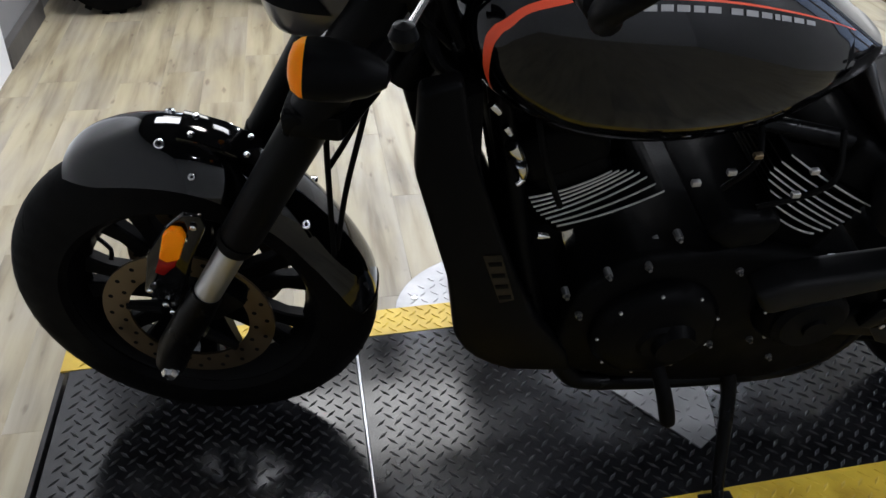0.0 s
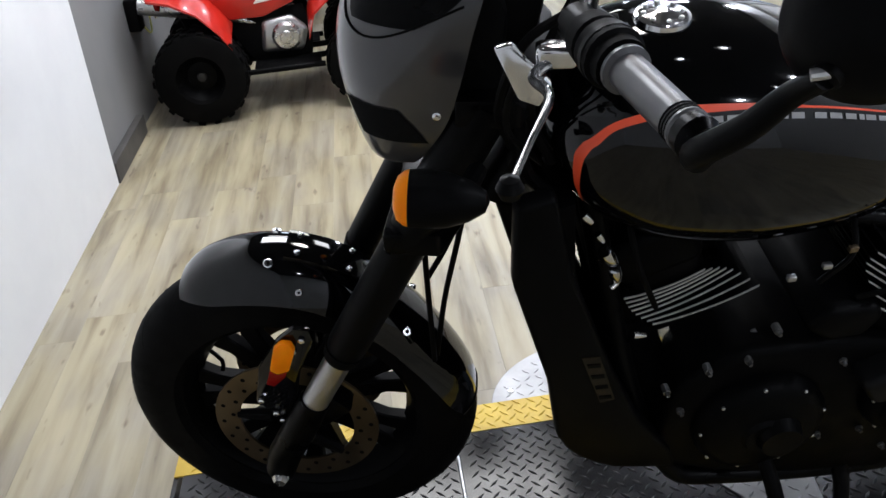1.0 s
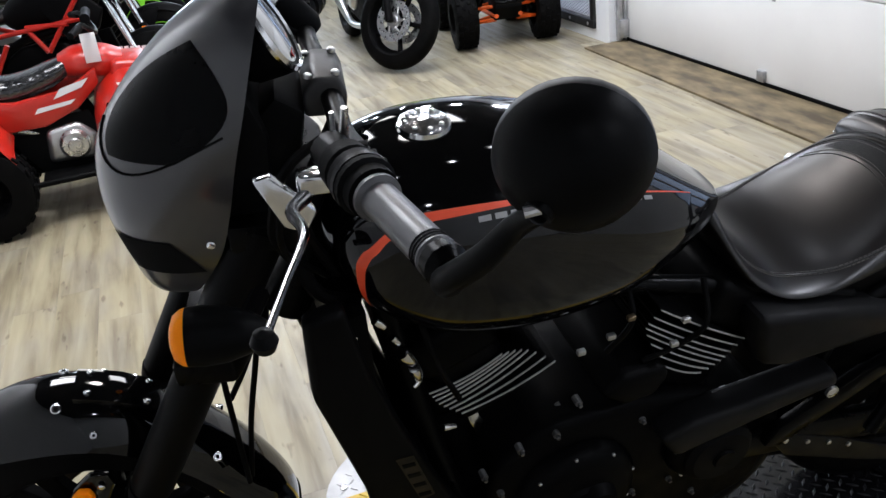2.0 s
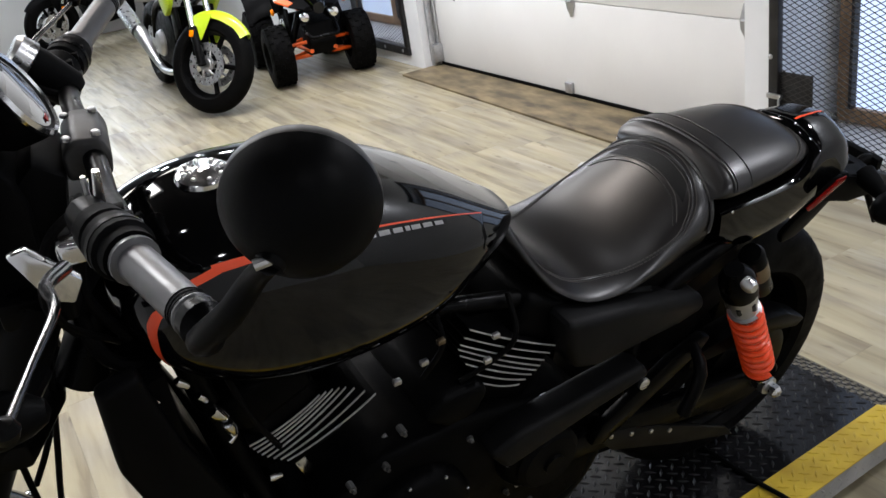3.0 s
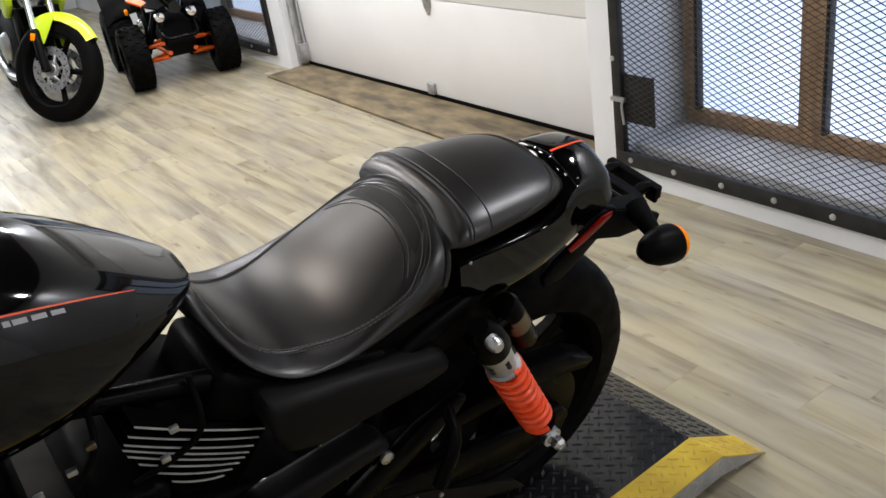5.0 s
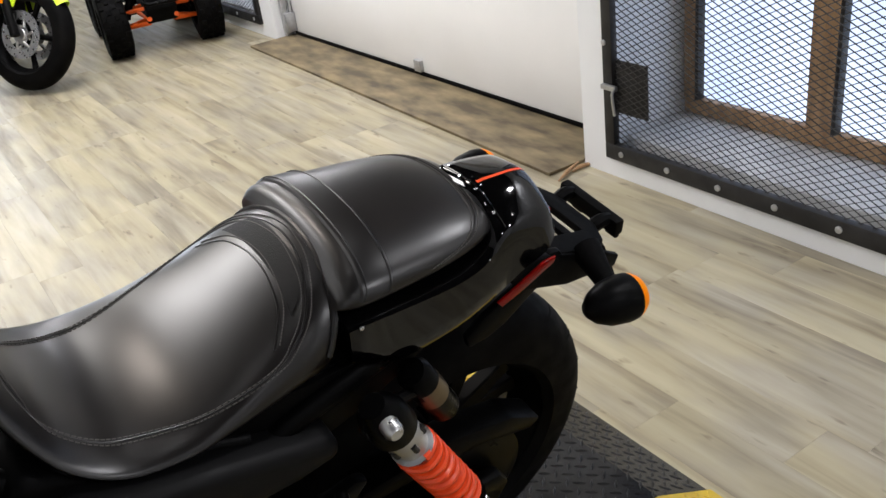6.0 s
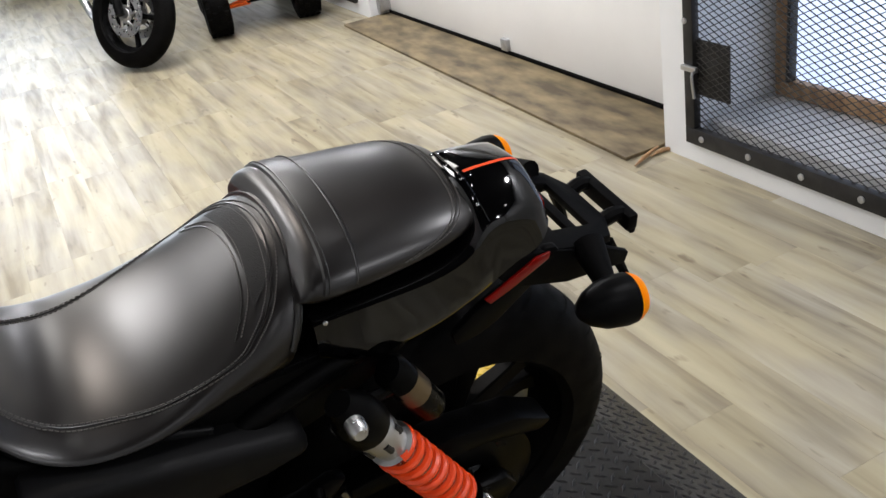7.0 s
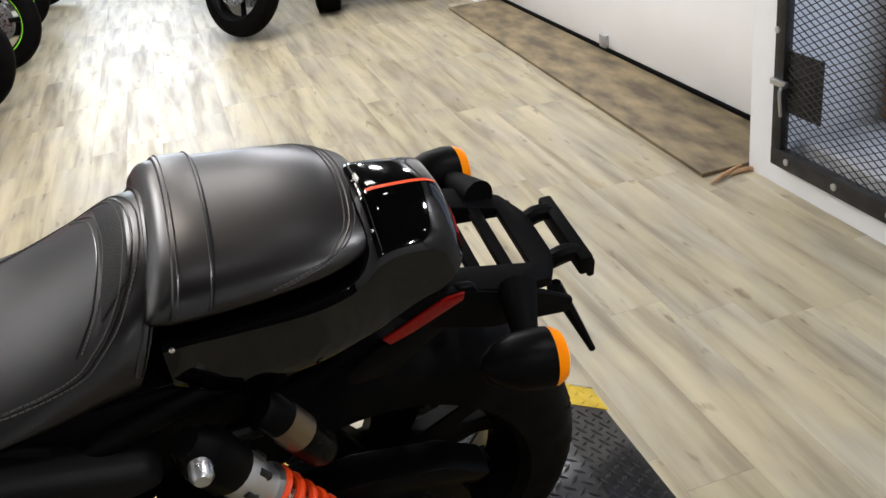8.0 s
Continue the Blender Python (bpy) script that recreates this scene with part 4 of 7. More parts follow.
bar = part("handlebar", tube(bar_pts, 0.0115, 14, 4), FRAME_BLACK, bike, "black drag-style handlebar", m=ST)
for s in (-1, 1):
    gi, go = GRIPS[s]
    d = (go - gi).normalized()
    fwd = Vector((-1, 0, 0)) - d * Vector((-1, 0, 0)).dot(d)
    fwd.normalize()
    grip = part("grip", tube([gi.lerp(go, t) for t in (0.0, 0.02, 0.06, 0.08, 0.92, 0.97, 1.0)], [0.019, 0.0205, 0.0205, 0.0158, 0.0158, 0.0168, 0.015], 22), GRIP, bar, "grey ribbed rubber grip")
    for k in range(3):
        part("grip_ring", tube([gi.lerp(go, 0.86 + k * 0.035), gi.lerp(go, 0.872 + k * 0.035)], 0.0166, 20), RUBBER, grip)
    part("bar_end", tube([gi.lerp(go, 1.0), gi.lerp(go, 1.1), gi.lerp(go, 1.17)], [0.0165, 0.0175, 0.012], 18), FRAME_BLACK, bar)
    sw = part("switch_housing", tube([gi - d * 0.072, gi - d * 0.066, gi - d * 0.048, gi - d * 0.044, gi - d * 0.04, gi - d * 0.016, gi - d * 0.013, gi - d * 0.002], [0.017, 0.023, 0.0245, 0.022, 0.0255, 0.0265, 0.023, 0.0225], 20), MATTE, bar, "black switch housing")
    up = d.cross(fwd) * (1 if d.cross(fwd).z > 0 else -1)
    for k in range(3):
        q = gi - d * (0.062 - k * 0.02) - fwd * 0.016 + up * 0.012
        part("switch_button", moved(box(-0.006, 0.006, -0.006, 0.006, -0.004, 0.005, 0.002), Matrix.Translation(q)), RUBBER, sw)
    part("band_clamp", tube([gi - d * 0.03, gi - d * 0.024], 0.0268, 20), FRAME_BLACK, sw, "black clamp band")
    perch = gi - d * 0.085
    part("lever_perch", tube([perch - d * 0.012, perch + d * 0.012], 0.0185, 16), FRAME_BLACK, bar, "black lever perch")
    if s < 0:
        pivot, bend, ball = us(0.382, -0.222, 1.1), us(0.362, -0.329, 1.142), us(0.311, -0.446, 1.156)
        part("perch_arm", prism([(-0.028, 0.026), (-0.012, 0.03), (0.026, -0.012), (0.014, -0.034), (-0.006, -0.026)], -0.006, 0.006, 0.003), CHROME, bar, "polished perch arm", m=Matrix.Translation(us(0.37, -0.19, 1.078)))
        part("perch_block", box(-0.02, 0.018, -0.012, 0.012, -0.011, 0.011, 0.005, 3), CHROME, bar, "polished clutch perch", m=Matrix.Translation(us(0.402, -0.182, 1.088)))
        part("cable_adjuster", tube([us(0.43, -0.2, 1.168), us(0.428, -0.198, 1.146), us(0.428, -0.196, 1.128)], [0.0035, 0.0045, 0.0035], 10), STEEL, bar, "bright cable adjuster")
        part("cable_adjuster", tube([us(0.42, -0.19, 1.16), us(0.42, -0.19, 1.13)], 0.0024, 8), STEEL, bar)
    else:
        pivot, bend, ball = perch + fwd * 0.035, gi + d * 0.02 + fwd * 0.06, go + fwd * 0.05
        part("perch_block", tube([perch, perch + fwd * 0.034], [0.014, 0.011], 12), STEEL, bar, "bright brake perch")
        part("master_cylinder", tube([perch - d * 0.03 + fwd * 0.012, perch + d * 0.005 + fwd * 0.016, perch + d * 0.03 + fwd * 0.02], [0.012, 0.0145, 0.012], 14), CHROME, bar, "bright brake master cylinder")
        part("hose_fitting", tube([perch - d * 0.05 + fwd * 0.01, perch - d * 0.03 + fwd * 0.012], [0.007, 0.009], 10), STEEL, bar, "bright hose fitting")
    lev = part("lever", tube([pivot, pivot.lerp(bend, 0.45) + Vector((-0.01, 0, 0.002)), bend, bend.lerp(ball, 0.5), ball], [0.007, 0.006, 0.0042, 0.0031, 0.003], 12, 4), DARK_CHROME, bar, "dull dark alloy lever")
    part("ball_end", moved(lathe([(0.0, -0.0095), (0.0065, -0.007), (0.0095, 0.0), (0.0065, 0.007), (0.0, 0.0095)], 16, "z"), Matrix.Translation(ball)), FRAME_BLACK, lev, "black ball end")
    f = (lambda p: p) if s < 0 else (lambda p: go + Vector((p.x - GRIPS[-1][1].x, GRIPS[-1][1].y - p.y, p.z - GRIPS[-1][1].z)))
    stem = part("mirror_stem", tube([go + d * 0.012 - up * 0.012, f(us(0.437, -0.44, 1.163)), f(us(0.452, -0.466, 1.198)), f(us(0.466, -0.48, 1.228)), f(mirror_b)], [0.012, 0.0105, 0.0095, 0.008, 0.0065], 12, 4), SATIN, bar, "satin black mirror stem")
    part("pivot_boss", tube([f(mirror_b), f(mirror_b.lerp(mirror_c, 0.5))], [0.009, 0.011], 16), SATIN, stem, "black mirror pivot boss")
    part("stem_bolt", tube([f(mirror_b + Vector((-0.008, 0, 0.002))), f(mirror_b + Vector((0.01, -0.002, 0.006)))], 0.0036, 10), STEEL, stem, "steel pivot bolt")
    bowl = lathe([(0.0, -0.034), (0.014, -0.033), (0.028, -0.027), (0.039, -0.017), (0.0455, -0.005), (0.0475, 0.001), (0.046, 0.005), (0.0, 0.005)], 40, "x")
    back = MIRROR_BACK if s < 0 else flip(MIRROR_BACK)
    mm = part("mirror", bowl, SATIN, bar, "round satin black bar-end mirror", m=Matrix.Translation(f(mirror_c)) @ Vector((-1, 0, 0)).rotation_difference(back).to_matrix().to_4x4())
    part("rim", lathe([(0.0474, 0.0012), (0.0478, 0.0025), (0.0476, 0.0095), (0.0465, 0.011), (0.044, 0.0075), (0.0474, 0.0012)], 40, "x"), DARKSTEEL, mm, "dark mirror rim")
    part("mirror_glass", lathe([(0.0, 0.0072), (0.0445, 0.0072), (0.0445, 0.0055), (0.0, 0.0055)], 36, "x"), CHROME, mm, "mirror glass")
gi, go = GRIPS[-1]
clamp = part("bar_clamp", prism([(-0.024, -0.022), (0.02, -0.024), (0.024, 0.0), (0.017, 0.019), (-0.01, 0.022), (-0.024, 0.006)], -0.045, 0.045, 0.006, segs=3), DARKSTEEL, bike, "dark bar clamp with bright bolts", m=ST @ Matrix.Translation(us(0.452, 0.0, 1.09)))
for y in (-0.04, 0.04):
    for x, z in ((0.013, 0.019), (-0.016, 0.018)):
        part("clamp_bolt", bolt_head((x, y * 0.8, z), (0.15, 0, 1), 0.0048, 0.005), STEEL, clamp, "bright clamp bolt")
dial = (UNST.to_3x3() @ Vector((0.86, -0.16, 0.48))).normalized()
gauge = part("gauge", lathe([(0.0, -0.055), (0.026, -0.053), (0.042, -0.034), (0.0485, -0.008), (0.05, 0.004), (0.047, 0.008), (0.0, 0.002)], 36, "x"), MATTE, bike, "round black instrument gauge with a bright rim", m=ST @ Matrix.Translation(us(0.4, 0.0, 1.158)) @ Vector((1, 0, 0)).rotation_difference(dial).to_matrix().to_4x4())
part("bezel", lathe([(0.05, 0.002), (0.0515, 0.006), (0.049, 0.0105), (0.0455, 0.0085), (0.0455, 0.003), (0.05, 0.002)], 36, "x"), CHROME, gauge, "chrome gauge bezel")
part("dial_glass", lathe([(0.0, 0.0095), (0.03, 0.009), (0.0455, 0.0065), (0.0455, 0.003), (0.0, 0.003)], 36, "x"), CLEAR, gauge, "dark dial glass")
part("dial_lamp", box(0.0085, 0.0098, -0.012, 0.004, -0.036, -0.03, 0.0005), REDLENS, gauge, "red warning lamp")
res = part("brake_reservoir", tube([(-0.02, 0, 0.022), (-0.012, 0, 0.013), (0.0, 0, 0.0), (0.018, 0, -0.02), (0.022, 0, -0.026)], [0.0235, 0.025, 0.025, 0.024, 0.019], 22), MATTE, bike, "round black brake fluid reservoir", m=ST @ Matrix.Translation(us(0.452, 0.17, 1.095)))
part("cap", tube([(-0.032, 0, 0.035), (-0.03, 0, 0.0335), (-0.018, 0, 0.02), (-0.016, 0, 0.018)], [0.02, 0.0245, 0.0262, 0.024], 18), STEEL, res, "ribbed bright cap")
for pts, r in (([(0.43, -0.11, 1.09), (0.38, -0.13, 1.07), (0.36, -0.1, 0.98), (0.38, -0.06, 0.9)], 0.005), ([(0.41, -0.18, 1.09), (0.37, -0.16, 1.05), (0.37, -0.1, 0.95), (0.42, -0.05, 0.86)], 0.004),
               ([(0.46, 0.14, 1.08), (0.4, 0.15, 1.1), (0.37, 0.1, 1.0), (0.39, 0.06, 0.9)], 0.005), ([(0.45, -0.05, 1.07), (0.41, -0.09, 1.03), (0.4, -0.07, 0.95), (0.43, -0.06, 0.87)], 0.007), ([(0.47, 0.2, 1.06), (0.42, 0.18, 1.03), (0.4, 0.1, 0.96), (0.4, 0.05, 0.88)], 0.006)):
    part("control_cable", tube([us(*q) for q in pts], r, 8, 5), RUBBER, bike, "black control cable", m=ST)
part("gauge_bracket", prism([(0.36, 1.06), (0.4, 1.1), (0.43, 1.08), (0.42, 1.03), (0.38, 1.0), (0.35, 1.02)], -0.06, 0.06, 0.008), MATTE, bike, "black gauge bracket", m=ST)
part("cowl_back", prism([(0.3, 0.9), (0.33, 1.1), (0.37, 1.12), (0.39, 1.06), (0.38, 0.95), (0.35, 0.88)], -0.075, 0.075, 0.012), MATTE, bike, "black headlight bucket", m=ST)
for pts in ([(0.352, -0.03, 0.9), (0.34, -0.01, 0.82), (0.332, 0.0, 0.767), (0.316, 0.0, 0.69), (0.296, 0.0, 0.595), (0.279, 0.0, 0.477)],
            [(0.345, 0.01, 0.85), (0.325, 0.015, 0.74), (0.305, 0.02, 0.68), (0.276, 0.02, 0.624)], [(0.275, -0.01, 0.72), (0.273, -0.01, 0.671), (0.274, -0.01, 0.477)]):
    part("brake_hose", tube([us(*q) for q in pts], 0.0042, 10, 5), RUBBER, bike, "black rubber brake hose", m=ST)


# fuel tank
TANK = [(0.392, 0.05, 0.91, 0.96), (0.407, 0.085, 0.866, 0.988), (0.44, 0.118, 0.815, 1.014), (0.51, 0.143, 0.763, 1.031), (0.6, 0.153, 0.742, 1.027), (0.68, 0.152, 0.739, 1.009),
        (0.76, 0.143, 0.753, 0.976), (0.83, 0.122, 0.783, 0.936), (0.895, 0.09, 0.817, 0.89), (0.935, 0.055, 0.838, 0.86), (0.948, 0.03, 0.843, 0.853)]


TANK_S = smooth_table(TANK)


def tank_point(x, ang, out=0.0):
    """A place on the tank: ang 90 is the top, 180 the left side, 270 the bottom."""
    _, hw, lo, hi = lerp_table(TANK_S, x)
    waist = lo + (hi - lo) * 0.42
    c, s = math.cos(radians(ang)), math.sin(radians(ang))
    p = 2.5 if s > 0 else 2.1
    y = math.copysign(abs(c) ** (2 / p), c) * hw
    z = math.copysign(abs(s) ** (2 / p), s) * ((hi - waist) if s > 0 else (waist - lo))
    n = Vector((0, c, s))
    return Vector((x, y, waist + z)) + n * out


loops = [[tank_point(row[0], 360 * k / 48) for k in range(48)] for row in TANK_S]
tank = part("fuel_tank", rings(bmesh.new(), loops), GLOSS, bike, "gloss black teardrop fuel tank")


def tank_patch(x0, x1, a0, a1, out, nx=40, na=8):
    """A thin decal that follows the tank; a0 and a1 are functions of x."""
    bm = bmesh.new()
    grid = []
    for i in range(nx + 1):
        x = x0 + (x1 - x0) * i / nx
        grid.append([bm.verts.new(tank_point(x, a0(x) + (a1(x) - a0(x)) * j / na, out)) for j in range(na + 1)])
    for g, h in zip(grid, grid[1:]):
        for j in range(na):
            bm.faces.new((g[j], g[j + 1], h[j + 1], h[j]))
    return bm


for side in (1, -1):
    def A(v, side=side):
        return v if side > 0 else 180 - v

    def top_line(x):
        return lerp_table([(0.415, 143), (0.495, 143), (0.545, 141), (0.605, 138.8), (0.675, 137), (0.765, 134.6), (0.88, 132.6)], x)[1]

    part("side_panel_paint", tank_patch(0.42, 0.872, lambda x: A(top_line(x)), lambda x: A(top_line(x) + (206 - top_line(x)) * min(1, max(0.0, (0.872 - x) / 0.06)) ** 0.6), 0.0006), GREY_PAINT, tank, "charcoal painted tank side")
    part("pinstripe", tank_patch(0.495, 0.87, lambda x: A(top_line(x) - 5.0 * min(1, max(0.22, (0.72 - x) / 0.22))), lambda x: A(top_line(x)), 0.0009, na=2), RED_INK, tank, "orange-red pinstripe")
    widths = [0.02, 0.019, 0.018, 0.019, 0.017, 0.02, 0.008, 0.019, 0.02, 0.018, 0.009, 0.018, 0.019, 0.018]
    x = 0.553
    for i, wd in enumerate(widths):
        if i != 6:
            part("lettering_bar", tank_patch(x, x + wd * 0.78, lambda x: A(top_line(x) + 2.0), lambda x: A(top_line(x) + 4.8), 0.0012, 3, 2), WHITE_INK, tank, "plain silver lettering bar")
        x += wd
    edge = smooth_table([(0.43, 222, 0.003, 0), (0.418, 202, 0.006, 1), (0.415, 177, 0.0075, 2), (0.421, 164, 0.008, 2.5), (0.431, 157, 0.007, 3.2), (0.455, 146, 0.003, 4), (0.503, 138.4, 0.0, 4.4)], 5)
    loops = [[tank_point(x + dx * t, A(a + da * t), 0.0014) for t in (0, 0.5, 1)] for x, a, dx, da in edge]
    part("front_trim", rings(bmesh.new(), loops, cap=False, closed=False), RED_INK, tank, "orange-red front edge")
cap = part("filler_cap", lathe([(0.0, 0.018), (0.01, 0.0185), (0.014, 0.016), (0.026, 0.0165), (0.032, 0.013), (0.0335, 0.006), (0.037, 0.004), (0.038, -0.001), (0.0, -0.003)], 36, "z"), CHROME, tank, "chrome filler cap", m=Matrix.Translation((0.534, 0, 1.022)) @ pose(0, 0, 0, 0, 2, 0))
for i in range(8):
    a = 2 * math.pi * i / 8
    part("cap_screw", bolt_head((0.023 * math.cos(a), 0.023 * math.sin(a), 0.0155), (0, 0, 1), 0.003, 0.003), STEEL, cap)

# seat
SEAT = [(0.9, 0.034, 0.815, 0.842), (0.92, 0.06, 0.795, 0.83), (0.955, 0.091, 0.76, 0.792), (1.005, 0.119, 0.722, 0.748), (1.065, 0.136, 0.696, 0.722), (1.13, 0.142, 0.684, 0.724), (1.18, 0.14, 0.68, 0.745), (1.225, 0.136, 0.67, 0.78), (1.26, 0.134, 0.668, 0.81), (1.29, 0.13, 0.668, 0.818)]
PILLION = [(1.28, 0.118, 0.775, 0.812), (1.288, 0.126, 0.77, 0.828), (1.31, 0.129, 0.765, 0.833), (1.36, 0.127, 0.765, 0.834), (1.41, 0.124, 0.77, 0.834), (1.45, 0.118, 0.776, 0.831), (1.482, 0.106, 0.784, 0.824), (1.502, 0.088, 0.79, 0.816), (1.512, 0.06, 0.796, 0.806)]
# tail sections: x, centre, half width and height of the top's edge, height of its middle, half width and height of the lower edge
TAIL = [(1.292, -0.003, 0.127, 0.765, 0.766, 0.131, 0.712), (1.32, -0.006, 0.127, 0.768, 0.77, 0.132, 0.697), (1.36, -0.013, 0.123, 0.769, 0.772, 0.128, 0.686), (1.43, -0.031, 0.107, 0.77, 0.774, 0.114, 0.698), (1.475, -0.046, 0.09, 0.778, 0.784, 0.098, 0.712),
        (1.5, -0.057, 0.076, 0.797, 0.822, 0.085, 0.72), (1.515, -0.061, 0.07, 0.806, 0.835, 0.08, 0.727), (1.54, -0.065, 0.066, 0.808, 0.838, 0.076, 0.74), (1.568, -0.067, 0.062, 0.806, 0.837, 0.075, 0.752), (1.586, -0.065, 0.058, 0.8, 0.829, 0.069, 0.763), (1.594, -0.066, 0.048, 0.79, 0.814, 0.058, 0.77)]


SLANT = 0.5


def hull_point(table, x, ang, out=0.0, power=2.7, waist=0.45):
    _, hw, lo, hi = lerp_table(table, x)
    mid = lo + (hi - lo) * waist
    c, s = math.cos(radians(ang)), math.sin(radians(ang))
    over = 0.0 if table is SEAT_S else 0.03 * min(1, max(0, (x - 1.28) / 0.25))
    y = math.copysign(abs(c) ** (2 / power), c) * (hw - over * 0.6) - over
    z = math.copysign(abs(s) ** (2 / power), s) * ((hi - mid) if s > 0 else (mid - lo))
    return Vector((x + (mid + z - 0.78) * SLANT, y, mid + z)) + Vector((0, c, s)) * out


SEAT_S, PILLION_S, TAIL_S = smooth_table(SEAT), smooth_table(PILLION), smooth_table(TAIL, 3)
seat = part("rider_seat", rings(bmesh.new(), [[hull_point(SEAT_S, row[0], 7.5 * k, power=2.05) for k in range(48)] for row in SEAT_S]), LEATHER, bike, "black leather rider seat with grey stitching")
pillion = part("pillion_seat", rings(bmesh.new(), [[hull_point(PILLION_S, row[0], 7.5 * k, power=2.15) for k in range(48)] for row in PILLION_S]), LEATHER, bike, "black leather pillion pad with a strap")


def tail_top(x, v, out=0.0):
    """A place on the cowl's top: v runs from -1 on the near edge to 1 on the far one."""
    _, c, wt, ze, zm, _, _ = lerp_table(TAIL_S, x)
    far = ze + (0.6 * (zm - ze) if v > 0 else 0)
    return Vector((x, c + wt * v, far + (zm - far) * (1 - abs(v) ** 1.5) + out))


def tail_ring(x):
    _, c, wt, ze, zm, wl, zl = lerp_table(TAIL_S, x)
    ring = [tail_top(x, v) for v in (-0.94, -0.8, -0.6, -0.4, -0.2, 0, 0.2, 0.4, 0.6, 0.8, 0.94)]
    for sg in (1, -1):
        flank = [Vector((x, c + sg * (wt + 0.0005), tail_top(x, sg).z - 0.004)), Vector((x, c + sg * (wt * 0.7 + wl * 0.3 + 0.001), ze * 0.7 + zl * 0.3)), Vector((x, c + sg * (wt * 0.35 + wl * 0.65 + 0.001), ze * 0.35 + zl * 0.65)),
                 Vector((x, c + sg * wl, zl + 0.006)), Vector((x, c + sg * (wl - 0.004), zl)), Vector((x, c + sg * (wl - 0.016), zl - 0.001))]
        ring += flank if sg > 0 else flank[::-1]
    return ring


tail = part("tail_cowl", rings(bmesh.new(), [tail_ring(row[0]) for row in TAIL_S]), GLOSS, bike, "gloss black tail cowl", angle=42)


def hull_patch(table, x0, x1, a0, a1, out, power, nx=30, na=8):
    bm = bmesh.new()
    grid = []
    for i in range(nx + 1):
        x = x0 + (x1 - x0) * i / nx
        grid.append([bm.verts.new(hull_point(table, x, a0(x) + (a1(x) - a0(x)) * j / na, out, power)) for j in range(na + 1)])
    for g, h in zip(grid, grid[1:]):
        for j in range(na):
            bm.faces.new((g[j], g[j + 1], h[j + 1], h[j]))
    return bm


def seam(table, pts, power, r=0.0011, out=0.0006):
    """A raised seam through (x, angle) pairs on a seat."""
    path = spline([Vector((x, a, 0)) for x, a in pts], 8)
    return tube([hull_point(table, p.x, p.y, out, power) for p in path], r, 6)


def stitches(parent, table, pts, power):
    path = spline([Vector((x, a, 0)) for x, a in pts], 10)
    world_pts = [hull_point(table, p.x, p.y, 0.0005, power) for p in path]
    bm = None
    step = 0.0042
    for p, q in zip(world_pts, world_pts[1:]):
        n = max(1, int((q - p).length / step))
        for i in range(n):
            a, b = p.lerp(q, i / n), p.lerp(q, (i + 0.68) / n)
            bm = tube([a, b], 0.00085, 5, bm=bm)
    tagged(part("stitching", bm, THREAD, parent, "grey thread stitching"), kind="stuff")


# seat panels: side seam from the nose round the back, and the grip insert
HALF = [(0.948, 90), (0.955, 101), (0.965, 113), (0.984, 126), (1.042, 132), (1.102, 136), (1.174, 148), (1.225, 154), (1.243, 147), (1.254, 138), (1.262, 124), (1.268, 106), (1.27, 90)]
OUTER = HALF + [(x, 180 - a) for x, a in reversed(HALF[:-1])]
INNER = [(1.224, 140), (1.235, 124), (1.239, 109), (1.241, 90), (1.239, 71), (1.235, 56), (1.224, 40)]
part("seam", seam(SEAT_S, OUTER, 2.05, 0.0014, 0.0), LEATHER, seat)
part("seam", seam(SEAT_S, INNER, 2.05, 0.0012, 0.0), LEATHER, seat)
stitches(seat, SEAT_S, [(x + (0.007 if 60 < a < 120 else 0.004), a + (2.6 if a > 120 else -2.6 if a < 60 else 0)) for x, a in OUTER], 2.05)
stitches(seat, SEAT_S, [(x - (0.007 if 60 < a < 120 else 0.004), a - (2.6 if a > 120 else -2.6 if a < 60 else 0)) for x, a in OUTER], 2.05)
stitches(seat, SEAT_S, [(x + 0.005, a) for x, a in INNER], 2.05)
part("back_insert", hull_patch(SEAT_S, 1.2435, 1.2645, lambda x: 49 + (x - 1.2435) * 620, lambda x: 131 - (x - 1.2435) * 620, 0.0012, 2.05, 6, 24), PERFORATED, seat, "perforated black vinyl insert")
# pillion strap and rear seams
strap_loops = []
for x, lift in ((1.298, 0.0005), (1.3, 0.0035), (1.318, 0.0042), (1.336, 0.0035), (1.338, 0.0005)):
    strap_loops.append([hull_point(PILLION_S, x, 4 + 172 * k / 30, lift, 2.15) for k in range(31)])
part("strap", rings(bmesh.new(), strap_loops, cap=False, closed=False), LEATHER, pillion, "black leather strap")
for dx in (0.004, 0.034):
    part("seam", seam(PILLION_S, [(1.3 + dx, 175 - 170 * k / 12) for k in range(13)], 2.15, 0.0009, 0.0042), LEATHER, pillion)
BACK = [(1.40, 176), (1.445, 160), (1.468, 135), (1.475, 110), (1.477, 90), (1.475, 70), (1.468, 45), (1.445, 20), (1.40, 4)]
part("seam", seam(PILLION_S, BACK, 2.15, 0.0012, 0.0), LEATHER, pillion)
stitches(pillion, PILLION_S, [(x - 0.006, a) for x, a in BACK], 2.15)
stitches(pillion, PILLION_S, [(x + 0.006, a) for x, a in BACK], 2.15)
part("piping", tube([hull_point(SEAT_S, 1.284, 176 - 172 * k / 24, 0.001, 2.05) for k in range(25)], 0.004, 8), LEATHER, seat)

